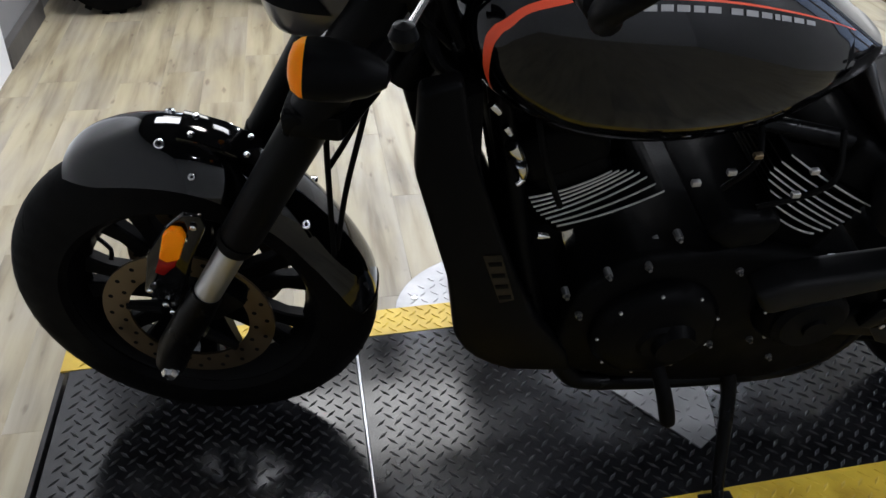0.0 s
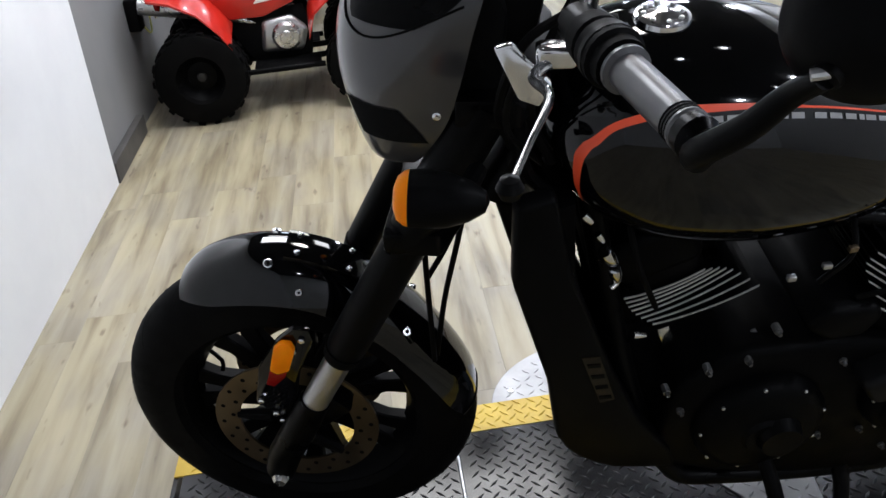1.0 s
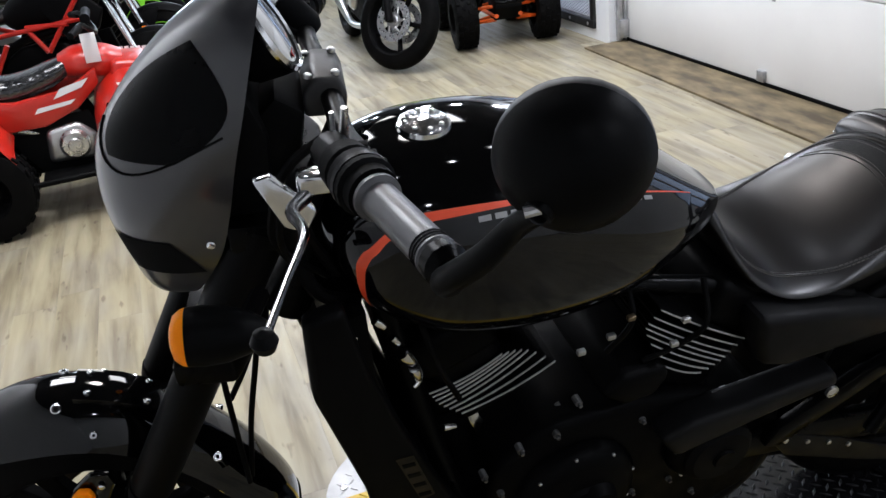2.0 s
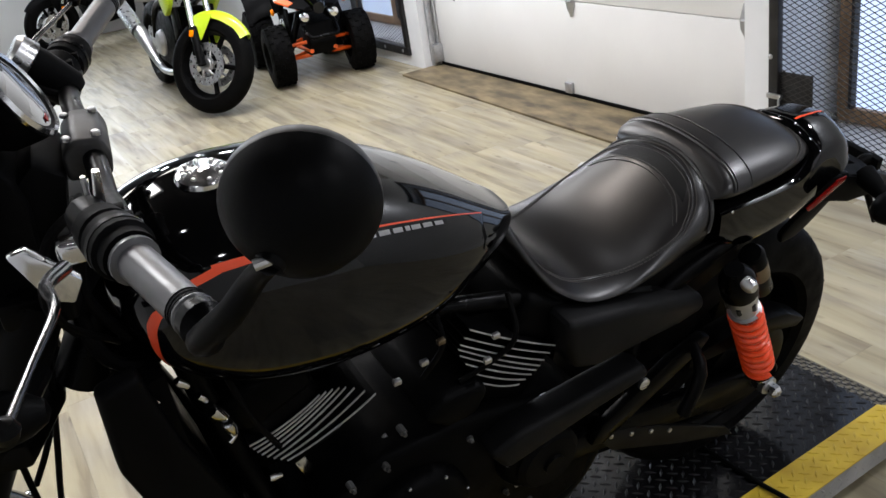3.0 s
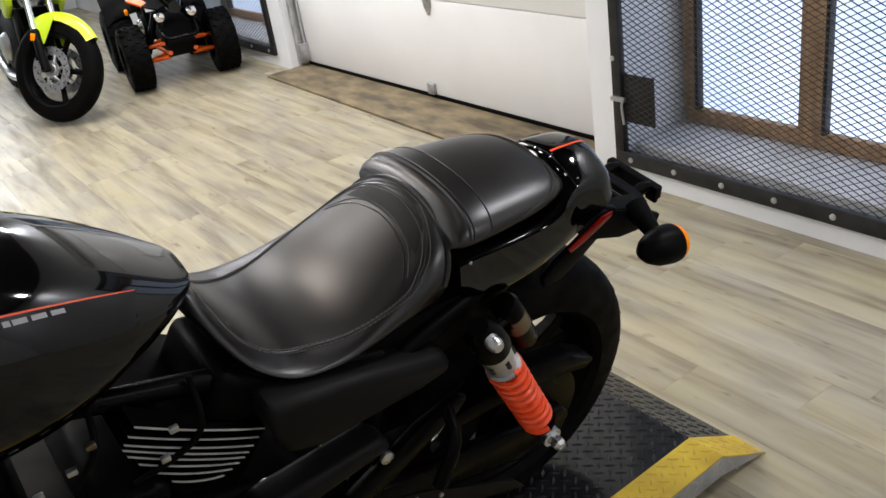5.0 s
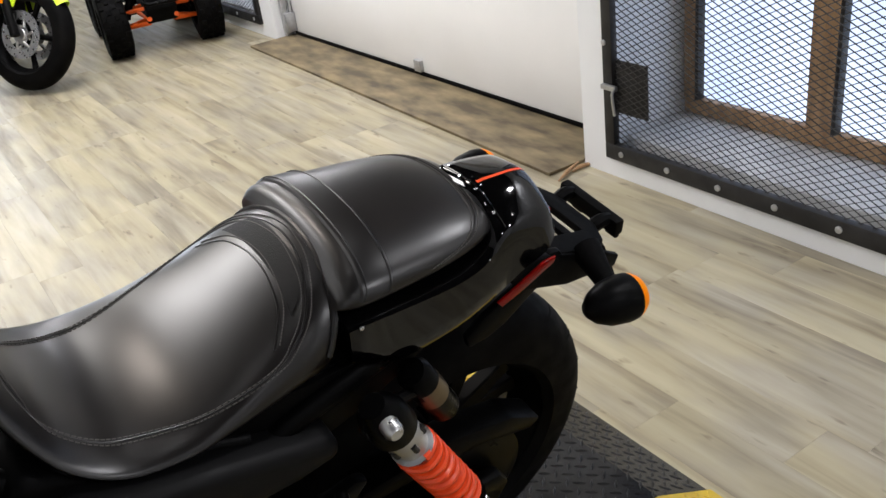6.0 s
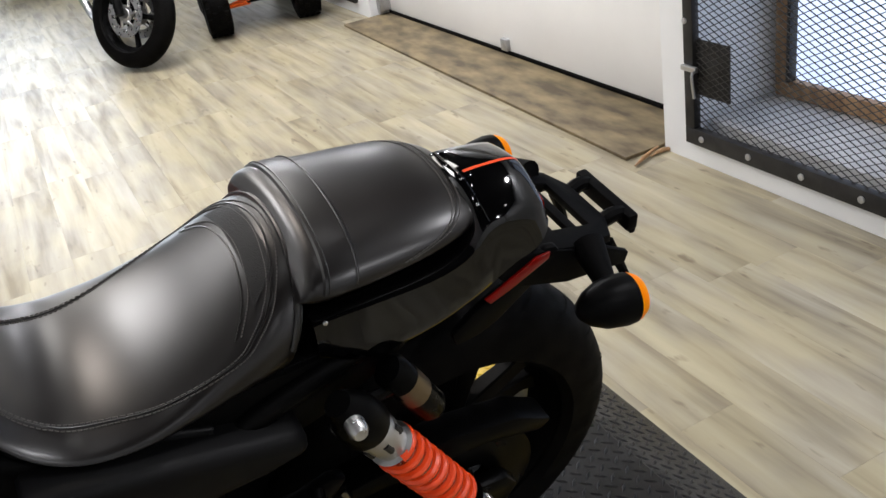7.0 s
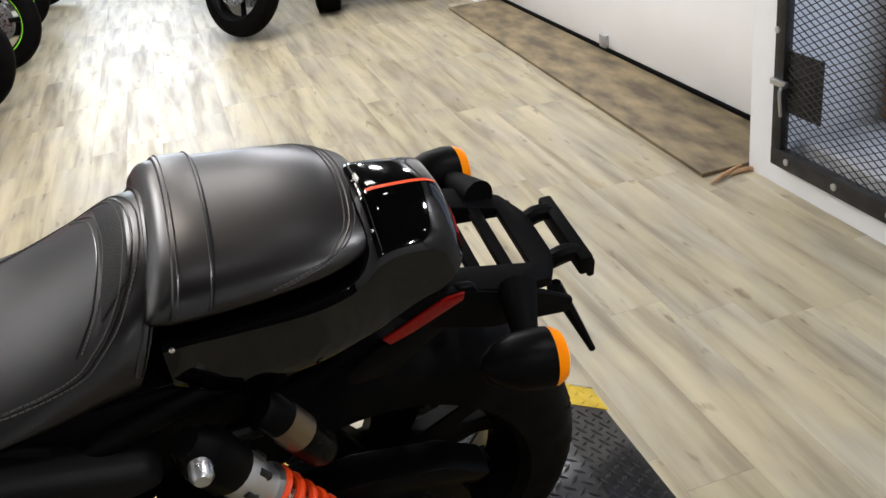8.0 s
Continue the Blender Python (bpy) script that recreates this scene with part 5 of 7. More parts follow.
# tail: stripe, bolts, light, rack, signals
stripe = bmesh.new()
rows = [[stripe.verts.new(tail_top(1.516 + 0.071 * k / 10, v, 0.0006)) for v in (-0.035, 0.035)] for k in range(11)]
for a, b in zip(rows, rows[1:]):
    stripe.faces.new((a[0], a[1], b[1], b[0]))
part("tail_stripe", stripe, RED_INK, tail, "orange-red tail stripe")
part("edge_bead", tube([tail_top(1.512, -0.92 + 1.84 * k / 16, 0.0004) for k in range(17)], 0.0011, 8), GLOSS, tail, "thin black bead along the cowl's front edge")
for v in (-0.62, -0.12, 0.35):
    part("bolt", bolt_head(tail_top(1.51, v), (-0.4, v * 0.5, 0.8), 0.0019, 0.002), CHROME, tail)
for s in (-1, 1):
    part("bolt", bolt_head((1.302, 0.136 * s - 0.004, 0.771), (0, s, 0.3), 0.0028, 0.003), CHROME, tail)
lamp_loops = []
for k in range(9):
    v = -0.9 + 1.8 * k / 8
    p = Vector((1.596 - 0.006 * v * v, -0.066 + 0.052 * v, 0.79))
    lamp_loops.append([p + Vector(q) for q in ((-0.008, 0, 0.012), (0.003, 0, 0.006), (0.005, 0, -0.01), (-0.002, 0, -0.022), (-0.01, 0, -0.022))])
part("tail_light", rings(bmesh.new(), lamp_loops), REDLENS, tail, "slim red tail light")
SLOPE = Matrix(((1, 0, 0, 0), (0, 1, 0, 0), (-0.3, 0, 1, 0.715 + 0.3 * 1.6), (0, 0, 0, 1)))
rack_bm = prism([(1.585, -0.09), (1.66, -0.092), (1.715, -0.078), (1.735, -0.04), (1.735, 0.04), (1.715, 0.078), (1.66, 0.092), (1.585, 0.09),
                 (1.585, 0.055), (1.7, 0.05), (1.7, -0.05), (1.585, -0.055)], 0.0, 0.014, 0.003, axis="z")
OVER = Matrix.Translation((-0.02, -0.042, 0.01))
rack = part("tail_rack", moved(rack_bm, SLOPE), MATTE, bike, "black slotted tail rack", m=OVER)
for x in (1.59, 1.627, 1.665):
    part("rack_bar", moved(box(x, x + 0.016, -0.06, 0.06, 0.001, 0.013, 0.003), SLOPE), MATTE, rack)
for s in (-1, 1):
    part("rack_side", prism([(1.52, 0.735), (1.6, 0.73), (1.7, 0.69), (1.735, 0.668), (1.73, 0.65), (1.69, 0.655), (1.64, 0.66), (1.56, 0.69)], 0.084 * s, 0.094 * s, 0.003), MATTE, bike, "black plastic rack side", m=OVER)
plate = part("plate_bracket", prism([(1.758, -0.06), (1.775, -0.06), (1.775, 0.06), (1.758, 0.06)], 0.664, 0.69, 0.004, axis="z"), MATTE, bike, "black licence plate bracket", m=OVER)
for s in (-1, 1):
    part("bracket_arm", tube([(1.72, 0.036 * s, 0.672), (1.745, 0.038 * s, 0.684), (1.765, 0.038 * s, 0.682)], [0.009, 0.011, 0.009], 10, 3), SATIN, plate)
    part("plate_hook", box(1.775, 1.784, 0.036 * s - 0.012, 0.036 * s + 0.012, 0.645, 0.67, 0.003), MATTE, plate)
    arm = tube([(1.725, 0.062 * s, 0.665), (1.745, 0.07 * s, 0.62), (1.77, 0.082 * s, 0.56)], [0.009, 0.007, 0.004], 8, 3)
    part("plate_stay", arm, MATTE, plate)
    stay_y = (-0.135, -0.123) if s < 0 else (0.02, 0.032)
    part("fender_stay", prism([(1.455, 0.66), (1.483, 0.682), (1.549, 0.719), (1.585, 0.742), (1.6, 0.739), (1.615, 0.716), (1.563, 0.686), (1.518, 0.653), (1.491, 0.642), (1.46, 0.64)], *stay_y, 0.004), SATIN, bike, "black fender stay")
    out_y = (-0.1395, -0.136) if s < 0 else (0.033, 0.0365)
    part("side_reflector", prism([(1.498, 0.703), (1.514, 0.71), (1.568, 0.737), (1.589, 0.738), (1.587, 0.728), (1.532, 0.702), (1.506, 0.693)], *out_y, 0.001), REDLENS, bike, "long red side reflector")
    ts = part("rear_turn_signal", lathe([(0.0, -0.06), (0.011, -0.056), (0.021, -0.044), (0.029, -0.025), (0.032, 0.0), (0.031, 0.011)], 28, "x", cap=False), SATIN, bike, "satin black bullet turn signal", m=Matrix.Translation((1.644 + 0.008 * s, 0.163 * s - 0.054, 0.7)) @ pose(0, 0, 0, 0, 6, 4 * s))
    part("lens", lathe([(0.0295, 0.009), (0.0295, 0.016), (0.025, 0.024), (0.014, 0.029), (0.0, 0.03), (0.0, 0.009)], 28, "x"), AMBER, ts, "amber lens")
    part("stalk", tube([(-0.005, -0.02 * s, 0.004), (0.0, -0.055 * s, 0.012), (0.005, -0.085 * s, 0.018)], [0.012, 0.017, 0.021], 14, 3), MATTE, ts)

# rear wheel, swingarm, belt
RAX = Vector((1.486, 0, 0.3))
rw = wheel("rear_wheel", RAX, 0.298, 0.078, 0.21, 7)
disc(0.13, 0.09, parent=rw, mat=STEEL)
pul = part("belt_pulley", lathe([(0.04, -0.11), (0.095, -0.112), (0.11, -0.108), (0.112, -0.085), (0.095, -0.08), (0.04, -0.08), (0.04, -0.11)], 40, "y"), FRAME_BLACK, rw, "black rear belt pulley")
part("drive_belt", prism([(0.9, 0.47), (1.49, 0.416), (1.49, 0.41), (0.9, 0.464)], -0.108, -0.086, 0.001), RUBBER, bike, "black rubber drive belt")
part("drive_belt", prism([(0.92, 0.33), (1.49, 0.194), (1.49, 0.188), (0.92, 0.324)], -0.108, -0.086, 0.001), RUBBER, bike, "black rubber drive belt")
for s in (-1, 1):
    part("swingarm", prism([(1.0, 0.4), (1.05, 0.415), (1.25, 0.372), (1.45, 0.335), (1.53, 0.33), (1.55, 0.3), (1.53, 0.262), (1.4, 0.268), (1.2, 0.32), (1.0, 0.36)], 0.118 * s, 0.145 * s, 0.007), FRAME_BLACK, bike, "black steel swingarm")
    part("axle_nut", tube([(RAX.x, 0.14 * s, 0.302), (RAX.x, 0.155 * s, 0.302), (RAX.x, 0.165 * s, 0.302)], [0.017, 0.017, 0.01], 6), STEEL, bike, "steel rear axle nut")
    # shock absorber
    top, bot = Vector((1.297, 0.178 * s, 0.67)), Vector((1.468, 0.168 * s, 0.326))
    d = (bot - top)
    at = lambda t: top + d * t
    sh = part("shock_body", tube([at(0.06), at(0.95)], 0.014, 16), STEEL, bike, "rear shock with an orange spring")
    part("upper_cap", tube([at(-0.05), at(0.0), at(0.03), at(0.12), at(0.135)], [0.016, 0.026, 0.03, 0.031, 0.028], 22), FRAME_BLACK, sh, "gloss black shock cap")
    part("preload_collar", tube([at(0.135), at(0.15), at(0.205), at(0.21), at(0.272), at(0.278)], [0.022, 0.026, 0.026, 0.023, 0.023, 0.029], 22), ALLOY, sh, "notched silver preload collar")
    for k in range(6):
        a = 2 * math.pi * k / 6
        u, w = frame_of(d)
        c = at(0.175) + (u * math.cos(a) + w * math.sin(a)) * 0.0245
        part("collar_notch", tube([c, c + d.normalized() * 0.016], 0.0045, 8), DARKSTEEL, sh)
    turns, n = 9.0, 190
    u, w = frame_of(d)
    coil = [at(0.285 + 0.55 * k / n) + (u * math.cos(2 * math.pi * turns * k / n) + w * math.sin(2 * math.pi * turns * k / n)) * 0.0255 for k in range(n + 1)]
    part("spring", tube(coil, 0.0056, 8), ORANGE, sh, "orange coil spring")
    part("spring_seat", tube([at(0.85), at(0.87)], [0.03, 0.026], 20), FRAME_BLACK, sh)
    part("lower_eye", tube([bot + Vector((0, -0.016, 0)), bot + Vector((0, 0.016, 0))], 0.019, 18), STEEL, sh, "steel lower shock eye")
    part("mount_bolt", tube([bot + Vector((0, 0.012 * s, 0)), bot + Vector((0, 0.034 * s, 0)), bot + Vector((0, 0.04 * s, 0))], [0.013, 0.013, 0.008], 6), STEEL, sh)
    part("mount_bolt", tube([top + Vector((0, 0.01 * s, 0)), top + Vector((0, 0.034 * s, 0)), top + Vector((0, 0.04 * s, 0))], [0.012, 0.012, 0.008], 14), STEEL, sh, "bright upper shock bolt")
    res = top + Vector((0.085, -0.03 * s, -0.035))
    rs = part("shock_reservoir", tube([res + Vector((-0.02, 0, 0.035)), res + Vector((-0.016, 0, 0.03)), res + Vector((0.03, 0, -0.06)), res + Vector((0.036, 0, -0.07))], [0.018, 0.022, 0.022, 0.016], 20), FRAME_BLACK, bike, "black remote shock reservoir")
    part("label_band", tube([res + Vector((-0.004, 0, 0.008)), res + Vector((0.012, 0, -0.024))], 0.0224, 20, cap=False), BRONZE, rs, "tan and orange label band")
    part("reservoir_bracket", tube([top, res], 0.008, 8), FRAME_BLACK, rs)

part("hugger", lathe([(0.335, -0.085), (0.345, -0.06), (0.35, 0.0), (0.345, 0.06), (0.335, 0.085), (0.331, 0.085), (0.341, 0.06), (0.346, 0.0), (0.341, -0.06), (0.331, -0.085)], 20, "y", RAX, arc=(math.radians(95), math.radians(185))), SATIN, bike, "satin black inner rear fender")
part("belt_guard", prism([(1.08, 0.37), (1.095, 0.392), (1.22, 0.33), (1.42, 0.205), (1.45, 0.165), (1.3, 0.232), (1.11, 0.33)], -0.148, -0.138, 0.003), BEAM, bike, "black lower belt guard")
for x, z in ((1.1, 0.375), (1.15, 0.352), (1.2, 0.328), (1.25, 0.3)):
    part("guard_bolt", bolt_head((x, -0.148, z), (0, -1, 0), 0.005, 0.004), STEEL, bike)
part("guard_bolt", bolt_head((1.13, -0.172, 0.512), (0, -1, 0), 0.011, 0.008), STEEL, bike, "bright swingarm pivot bolt")
part("upper_belt_guard", prism([(1.3, 0.44), (1.45, 0.45), (1.56, 0.425), (1.62, 0.385), (1.6, 0.37), (1.5, 0.4), (1.3, 0.41)], -0.125, -0.075, 0.006), SATIN, bike, "satin black upper belt guard")

# frame, engine, covers
ft = None
for s in (-1, 1):
    ft = tube([(0.44, 0.035 * s, 0.9), (0.47, 0.06 * s, 0.72), (0.53, 0.075 * s, 0.45), (0.6, 0.1 * s, 0.275), (0.68, 0.11 * s, 0.24), (0.95, 0.115 * s, 0.225), (1.06, 0.115 * s, 0.27), (1.12, 0.12 * s, 0.45), (1.16, 0.125 * s, 0.62), (1.3, 0.12 * s, 0.68), (1.5, 0.1 * s, 0.7)], 0.0165, 14, 5, bm=ft)
    ft = tube([(0.45, 0.04 * s, 0.88), (0.7, 0.06 * s, 0.78), (0.95, 0.09 * s, 0.72), (1.16, 0.12 * s, 0.66)], 0.015, 14, 4, bm=ft)
fr = part("frame", ft, FRAME_BLACK, bike, "black tubular steel frame")
part("head_tube", tube([HEAD - AXIS * 0.1, HEAD + AXIS * 0.11], 0.032, 20), FRAME_BLACK, bike)
part("warning_sticker", prism([(0.432, 0.616), (0.457, 0.614), (0.485, 0.517), (0.464, 0.513)], -0.1375, -0.1362, 0.0), STICKER, bike, "worn tan sticker with plain bars")
for k in range(4):
    z = 0.602 - k * 0.024
    x = 0.44 + k * 0.0068
    part("sticker_bar", prism([(x, z), (x + 0.018, z - 0.001), (x + 0.02, z - 0.009), (x + 0.002, z - 0.008)], -0.1384, -0.1377, 0.0), MATTE, bike)

SHROUD = [(0.342, 0.887), (0.34, 0.763), (0.39, 0.563), (0.406, 0.437), (0.42, 0.405), (0.439, 0.38), (0.465, 0.357), (0.496, 0.338), (0.55, 0.325), (0.6, 0.318), (0.585, 0.37), (0.53, 0.45), (0.48, 0.572), (0.415, 0.768), (0.39, 0.897)]
for s in (-1, 1):
    sp = part("radiator_shroud", prism(SHROUD, 0.105 * s, 0.136 * s, 0.009, segs=3), SATIN, bike, "satin black radiator shroud")
part("radiator", prism([(0.385, 0.85), (0.385, 0.74), (0.43, 0.54), (0.455, 0.41), (0.49, 0.42), (0.47, 0.55), (0.425, 0.75), (0.42, 0.86)], -0.105, 0.105, 0.004), ENGINE, bike, "black radiator")
part("chin_fairing", prism([(0.44, 0.4), (0.478, 0.328), (0.6, 0.262), (0.67, 0.262), (0.62, 0.33), (0.52, 0.4)], -0.105, 0.105, 0.01), SATIN, bike)

part("crankcase", prism([(0.55, 0.345), (0.6, 0.305), (0.67, 0.27), (0.8, 0.236), (0.95, 0.215), (1.08, 0.26), (1.1, 0.42), (1.02, 0.52), (0.9, 0.55), (0.8, 0.57), (0.66, 0.57), (0.58, 0.5)], -0.13, 0.14, 0.02, segs=3), ENGINE, bike, "black engine crankcase")
for (cx, cz, r, y1, nb) in ((0.71, 0.42, 0.1, -0.172, 9), (0.93, 0.43, 0.062, -0.17, 5)):
    cov = part("engine_cover", lathe([(0.0, y1), (r * 0.3, y1), (r * 0.36, y1 + 0.006), (r * 0.75, y1 + 0.008), (r * 0.9, y1 + 0.015), (r, y1 + 0.03), (r, -0.12), (0.0, -0.12)], 44, "y", (cx, 0, cz)), ENGINE, bike, "round black engine cover")
    for k in range(nb):
        a = 2 * math.pi * k / nb + 0.3
        part("cover_bolt", bolt_head((cx + r * 0.93 * math.cos(a), y1 + 0.02, cz + r * 0.93 * math.sin(a)), (0, -1, 0), 0.003, 0.004), ALLOY, cov, "steel cover bolt")
    part("cover_boss", tube([(cx + 0.02, y1 + 0.01, cz), (cx + 0.02, y1 - 0.012, cz)], [r * 0.38, r * 0.3], 24), ENGINE, cov)
for x, z in ((0.618, 0.545), (0.674, 0.556), (0.562, 0.51), (0.589, 0.459), (0.704, 0.613), (0.817, 0.529), (0.828, 0.617), (0.889, 0.352), (0.821, 0.351), (0.941, 0.295), (1.023, 0.387), (0.642, 0.377)):
    part("case_bolt", tube([(x, -0.12, z), (x, -0.134, z), (x, -0.1345, z), (x, -0.14, z)], [0.0058, 0.0058, 0.0036, 0.003], 10), DULL_STEEL, bike, "dull steel case bolt")


def cylinder(name, base, lean, n, face, left, right):
    """A finned cylinder: lean is its tilt from upright, positive to the rear; left and right give the fin ends, top to bottom."""
    c = part(name, moved(box(-0.055, 0.055, -0.07, 0.075, 0.0, 0.19, 0.02, 3), Matrix.Translation(base) @ Matrix.Rotation(radians(lean), 4, "Y")), ENGINE, bike, "black finned engine cylinder")
    for k in range(n):
        a, b = spline_at(left, k / (n - 1)), spline_at(right, k / (n - 1))
        edge = [a.lerp(b, j / 10) + Vector((0, 0, -0.005 * (1 - (j / 5 - 1) ** 2) * (1 if lean < 0 else 0.6))) for j in range(11)]
        bow = [0.002 * (1 - (j / 5 - 1) ** 2) for j in range(11)]
        loops = [[Vector((p.x, face - w, p.z + 0.0016)), Vector((p.x, face - w, p.z - 0.0016)), Vector((p.x, 0.085, p.z - 0.0016)), Vector((p.x, 0.085, p.z + 0.0016))] for p, w in zip(edge, bow)]
        fin = part("fin", rings(bmesh.new(), loops), ENGINE, c, "black cooling fin")
        loops = [[Vector((p.x, face - 0.0015 - w, p.z + 0.0014)), Vector((p.x, face - 0.0015 - w, p.z - 0.0014)), Vector((p.x, face + 0.002 - w, p.z - 0.0014)), Vector((p.x, face + 0.002 - w, p.z + 0.0014))] for p, w in zip(edge, bow)]
        part("machined_edge", rings(bmesh.new(), loops), FIN_EDGE, fin, "bright machined fin edge", smooth=False)
    part("cylinder_head", moved(box(-0.06, 0.06, -0.075, 0.08, 0.12, 0.2, 0.018, 3), Matrix.Translation(base) @ Matrix.Rotation(radians(lean), 4, "Y")), ENGINE, c)
    return c


def spline_at(points, u):
    pts = spline([(x, 0, z) for x, z in points], 12)
    f = u * (len(pts) - 1)
    i = min(int(f), len(pts) - 2)
    return pts[i].lerp(pts[i + 1], f - i)


cylinder("front_cylinder", Vector((0.6, -0.005, 0.582)), -22, 8, -0.078, [(0.501, 0.658), (0.518, 0.627), (0.548, 0.598)], [(0.608, 0.696), (0.631, 0.695), (0.655, 0.684), (0.691, 0.651)])
cylinder("rear_cylinder", Vector((0.885, -0.042, 0.545)), 30, 8, -0.128, [(0.818, 0.75), (0.803, 0.732), (0.799, 0.717), (0.814, 0.682), (0.842, 0.632)], [(0.973, 0.642), (0.951, 0.618), (0.934, 0.604), (0.908, 0.594)])
part("intake_cover", prism([(0.73, 0.63), (0.76, 0.66), (0.83, 0.655), (0.84, 0.635), (0.82, 0.6), (0.77, 0.595)], -0.15, 0.1, 0.012, segs=3), ENGINE, bike, "black intake cover")
part("airbox", prism([(0.43, 0.84), (0.46, 0.7), (0.5, 0.55), (0.6, 0.55), (0.66, 0.76), (0.7, 0.8), (0.5, 0.88)], -0.04, 0.08, 0.015, segs=3), ENGINE, bike, "black airbox between the cylinders")
part("shift_rod", tube([(0.634, -0.09, 0.543), (0.698, -0.09, 0.57)], 0.0036, 10), DULL_STEEL, bike, "grey metal shift rod")
part("horn_bracket", prism([(0.559, 0.58), (0.578, 0.579), (0.589, 0.548), (0.576, 0.528), (0.566, 0.553)], -0.068, -0.05, 0.003), CHROME, bike, "bright polished bracket")
for p, q, r in (((0.402, -0.1, 0.826), (0.41, -0.1, 0.812), 0.006), ((0.43, -0.1, 0.838), (0.441, -0.1, 0.824), 0.007), ((0.45, -0.1, 0.803), (0.458, -0.1, 0.79), 0.006), ((0.459, -0.105, 0.778), (0.474, -0.1, 0.752), 0.012), ((0.475, -0.105, 0.745), (0.481, -0.1, 0.719), 0.01), ((0.472, -0.105, 0.71), (0.484, -0.1, 0.716), 0.005), ((0.511, -0.105, 0.612), (0.53, -0.1, 0.602), 0.006)):
    part("coolant_fitting", tube([p, Vector(p).lerp(Vector(q), 0.3), q], [r * 0.8, r * 0.92, r * 0.64], 12), CHROME, bike, "bright coolant fitting")
for pts in ([(0.74, -0.13, 0.7), (0.77, -0.135, 0.75), (0.78, -0.1, 0.78)], [(0.8, -0.13, 0.66), (0.86, -0.135, 0.68), (0.893, -0.135, 0.71), (0.9, -0.1, 0.76)], [(0.48, -0.1, 0.85), (0.5, -0.12, 0.76), (0.53, -0.12, 0.68)]):
    part("cable", tube(pts, 0.0042, 8, 5), RUBBER, bike, "black rubber cable")
for p in ((0.767, -0.135, 0.76), (0.74, -0.135, 0.735), (0.7, -0.13, 0.715), (0.84, -0.14, 0.69), (0.96, -0.125, 0.535), (0.86, -0.13, 0.72)):
    part("clip", box(p[0] - 0.006, p[0] + 0.006, p[1] - 0.005, p[1] + 0.003, p[2] - 0.004, p[2] + 0.004, 0.0015), BRONZE if p[0] == 0.767 else ALLOY, bike, "small metal clip")

part("side_cover", prism([(0.965, 0.712), (1.1, 0.684), (1.25, 0.642), (1.258, 0.61), (1.2, 0.598), (1.03, 0.594), (0.985, 0.61), (0.968, 0.66)], -0.168, -0.1, 0.016, segs=3), BEAM, bike, "matte black side cover")
part("side_cover", prism([(0.965, 0.715), (1.235, 0.668), (1.235, 0.64), (1.18, 0.6), (1.045, 0.622), (1.02, 0.612), (0.967, 0.69)], 0.07, 0.112, 0.016, segs=3), MATTE, bike, "matte black side cover")
part("seat_base", prism([(0.95, 0.74), (1.0, 0.665), (1.26, 0.665), (1.5, 0.69), (1.5, 0.72), (1.3, 0.7), (1.0, 0.685)], -0.11, 0.11, 0.01), MATTE, bike)
part("belt_cover", prism([(0.83, 0.515), (0.875, 0.537), (1.13, 0.553), (1.145, 0.522), (1.02, 0.5), (0.93, 0.482), (0.86, 0.468)], -0.175, -0.12, 0.012, segs=3), BEAM, bike, "dull black belt cover beam")
part("sprocket_cover", lathe([(0.0, -0.176), (0.05, -0.176), (0.06, -0.168), (0.064, -0.12), (0.0, -0.12)], 32, "y", (0.945, 0, 0.435)), MATTE, bike, "round matte black sprocket cover")
part("footrest_bracket", prism([(1.04, 0.4), (1.07, 0.39), (1.27, 0.505), (1.29, 0.53), (1.27, 0.54), (1.2, 0.52), (1.06, 0.44)], -0.165, -0.145, 0.006), FRAME_BLACK, bike, "black footrest bracket")
part("passenger_peg", tube([(1.25, -0.16, 0.53), (1.235, -0.2, 0.5), (1.2, -0.21, 0.43)], [0.009, 0.012, 0.012], 12, 3), FRAME_BLACK, bike, "folded black passenger peg")
part("rider_peg", tube([(0.728, -0.15, 0.345), (0.735, -0.19, 0.315), (0.75, -0.205, 0.258), (0.75, -0.206, 0.252)], [0.011, 0.0125, 0.013, 0.011], 14, 3), RUBBER, bike, "black rubber footpeg")
part("peg_end", tube([(0.75, -0.205, 0.256), (0.7505, -0.2065, 0.248)], 0.009, 12), STEEL, bike)
stand = part("side_stand", tube([(0.89, -0.12, 0.24), (0.892, -0.15, 0.2), (0.872, -0.235, 0.1), (0.865, -0.268, 0.075)], [0.015, 0.013, 0.011, 0.01], 14, 4), FRAME_BLACK, bike, "black steel side stand")
part("stand_foot", moved(box(-0.03, 0.03, -0.018, 0.018, -0.005, 0.003, 0.003), Matrix.Translation((0.865, -0.27, 0.072)) @ Matrix.Rotation(radians(-LEAN_ANGLE), 4, "X")), FRAME_BLACK, stand)
part("exhaust", tube([(0.6, 0.13, 0.55), (0.57, 0.17, 0.38), (0.63, 0.16, 0.25), (0.85, 0.16, 0.21), (1.1, 0.18, 0.22), (1.5, 0.19, 0.32)], [0.022, 0.026, 0.04, 0.048, 0.055, 0.055], 18, 5), FRAME_BLACK, bike, "black exhaust on the far side")
part("caliper", box(1.36, 1.43, 0.085, 0.12, 0.33, 0.4, 0.01), FRAME_BLACK, bike)
part("wiring", tube([(0.4, 0.0, 1.0), (0.36, -0.05, 0.95), (0.37, -0.07, 0.88), (0.42, -0.06, 0.84)], 0.009, 8, 4), RUBBER, bike)
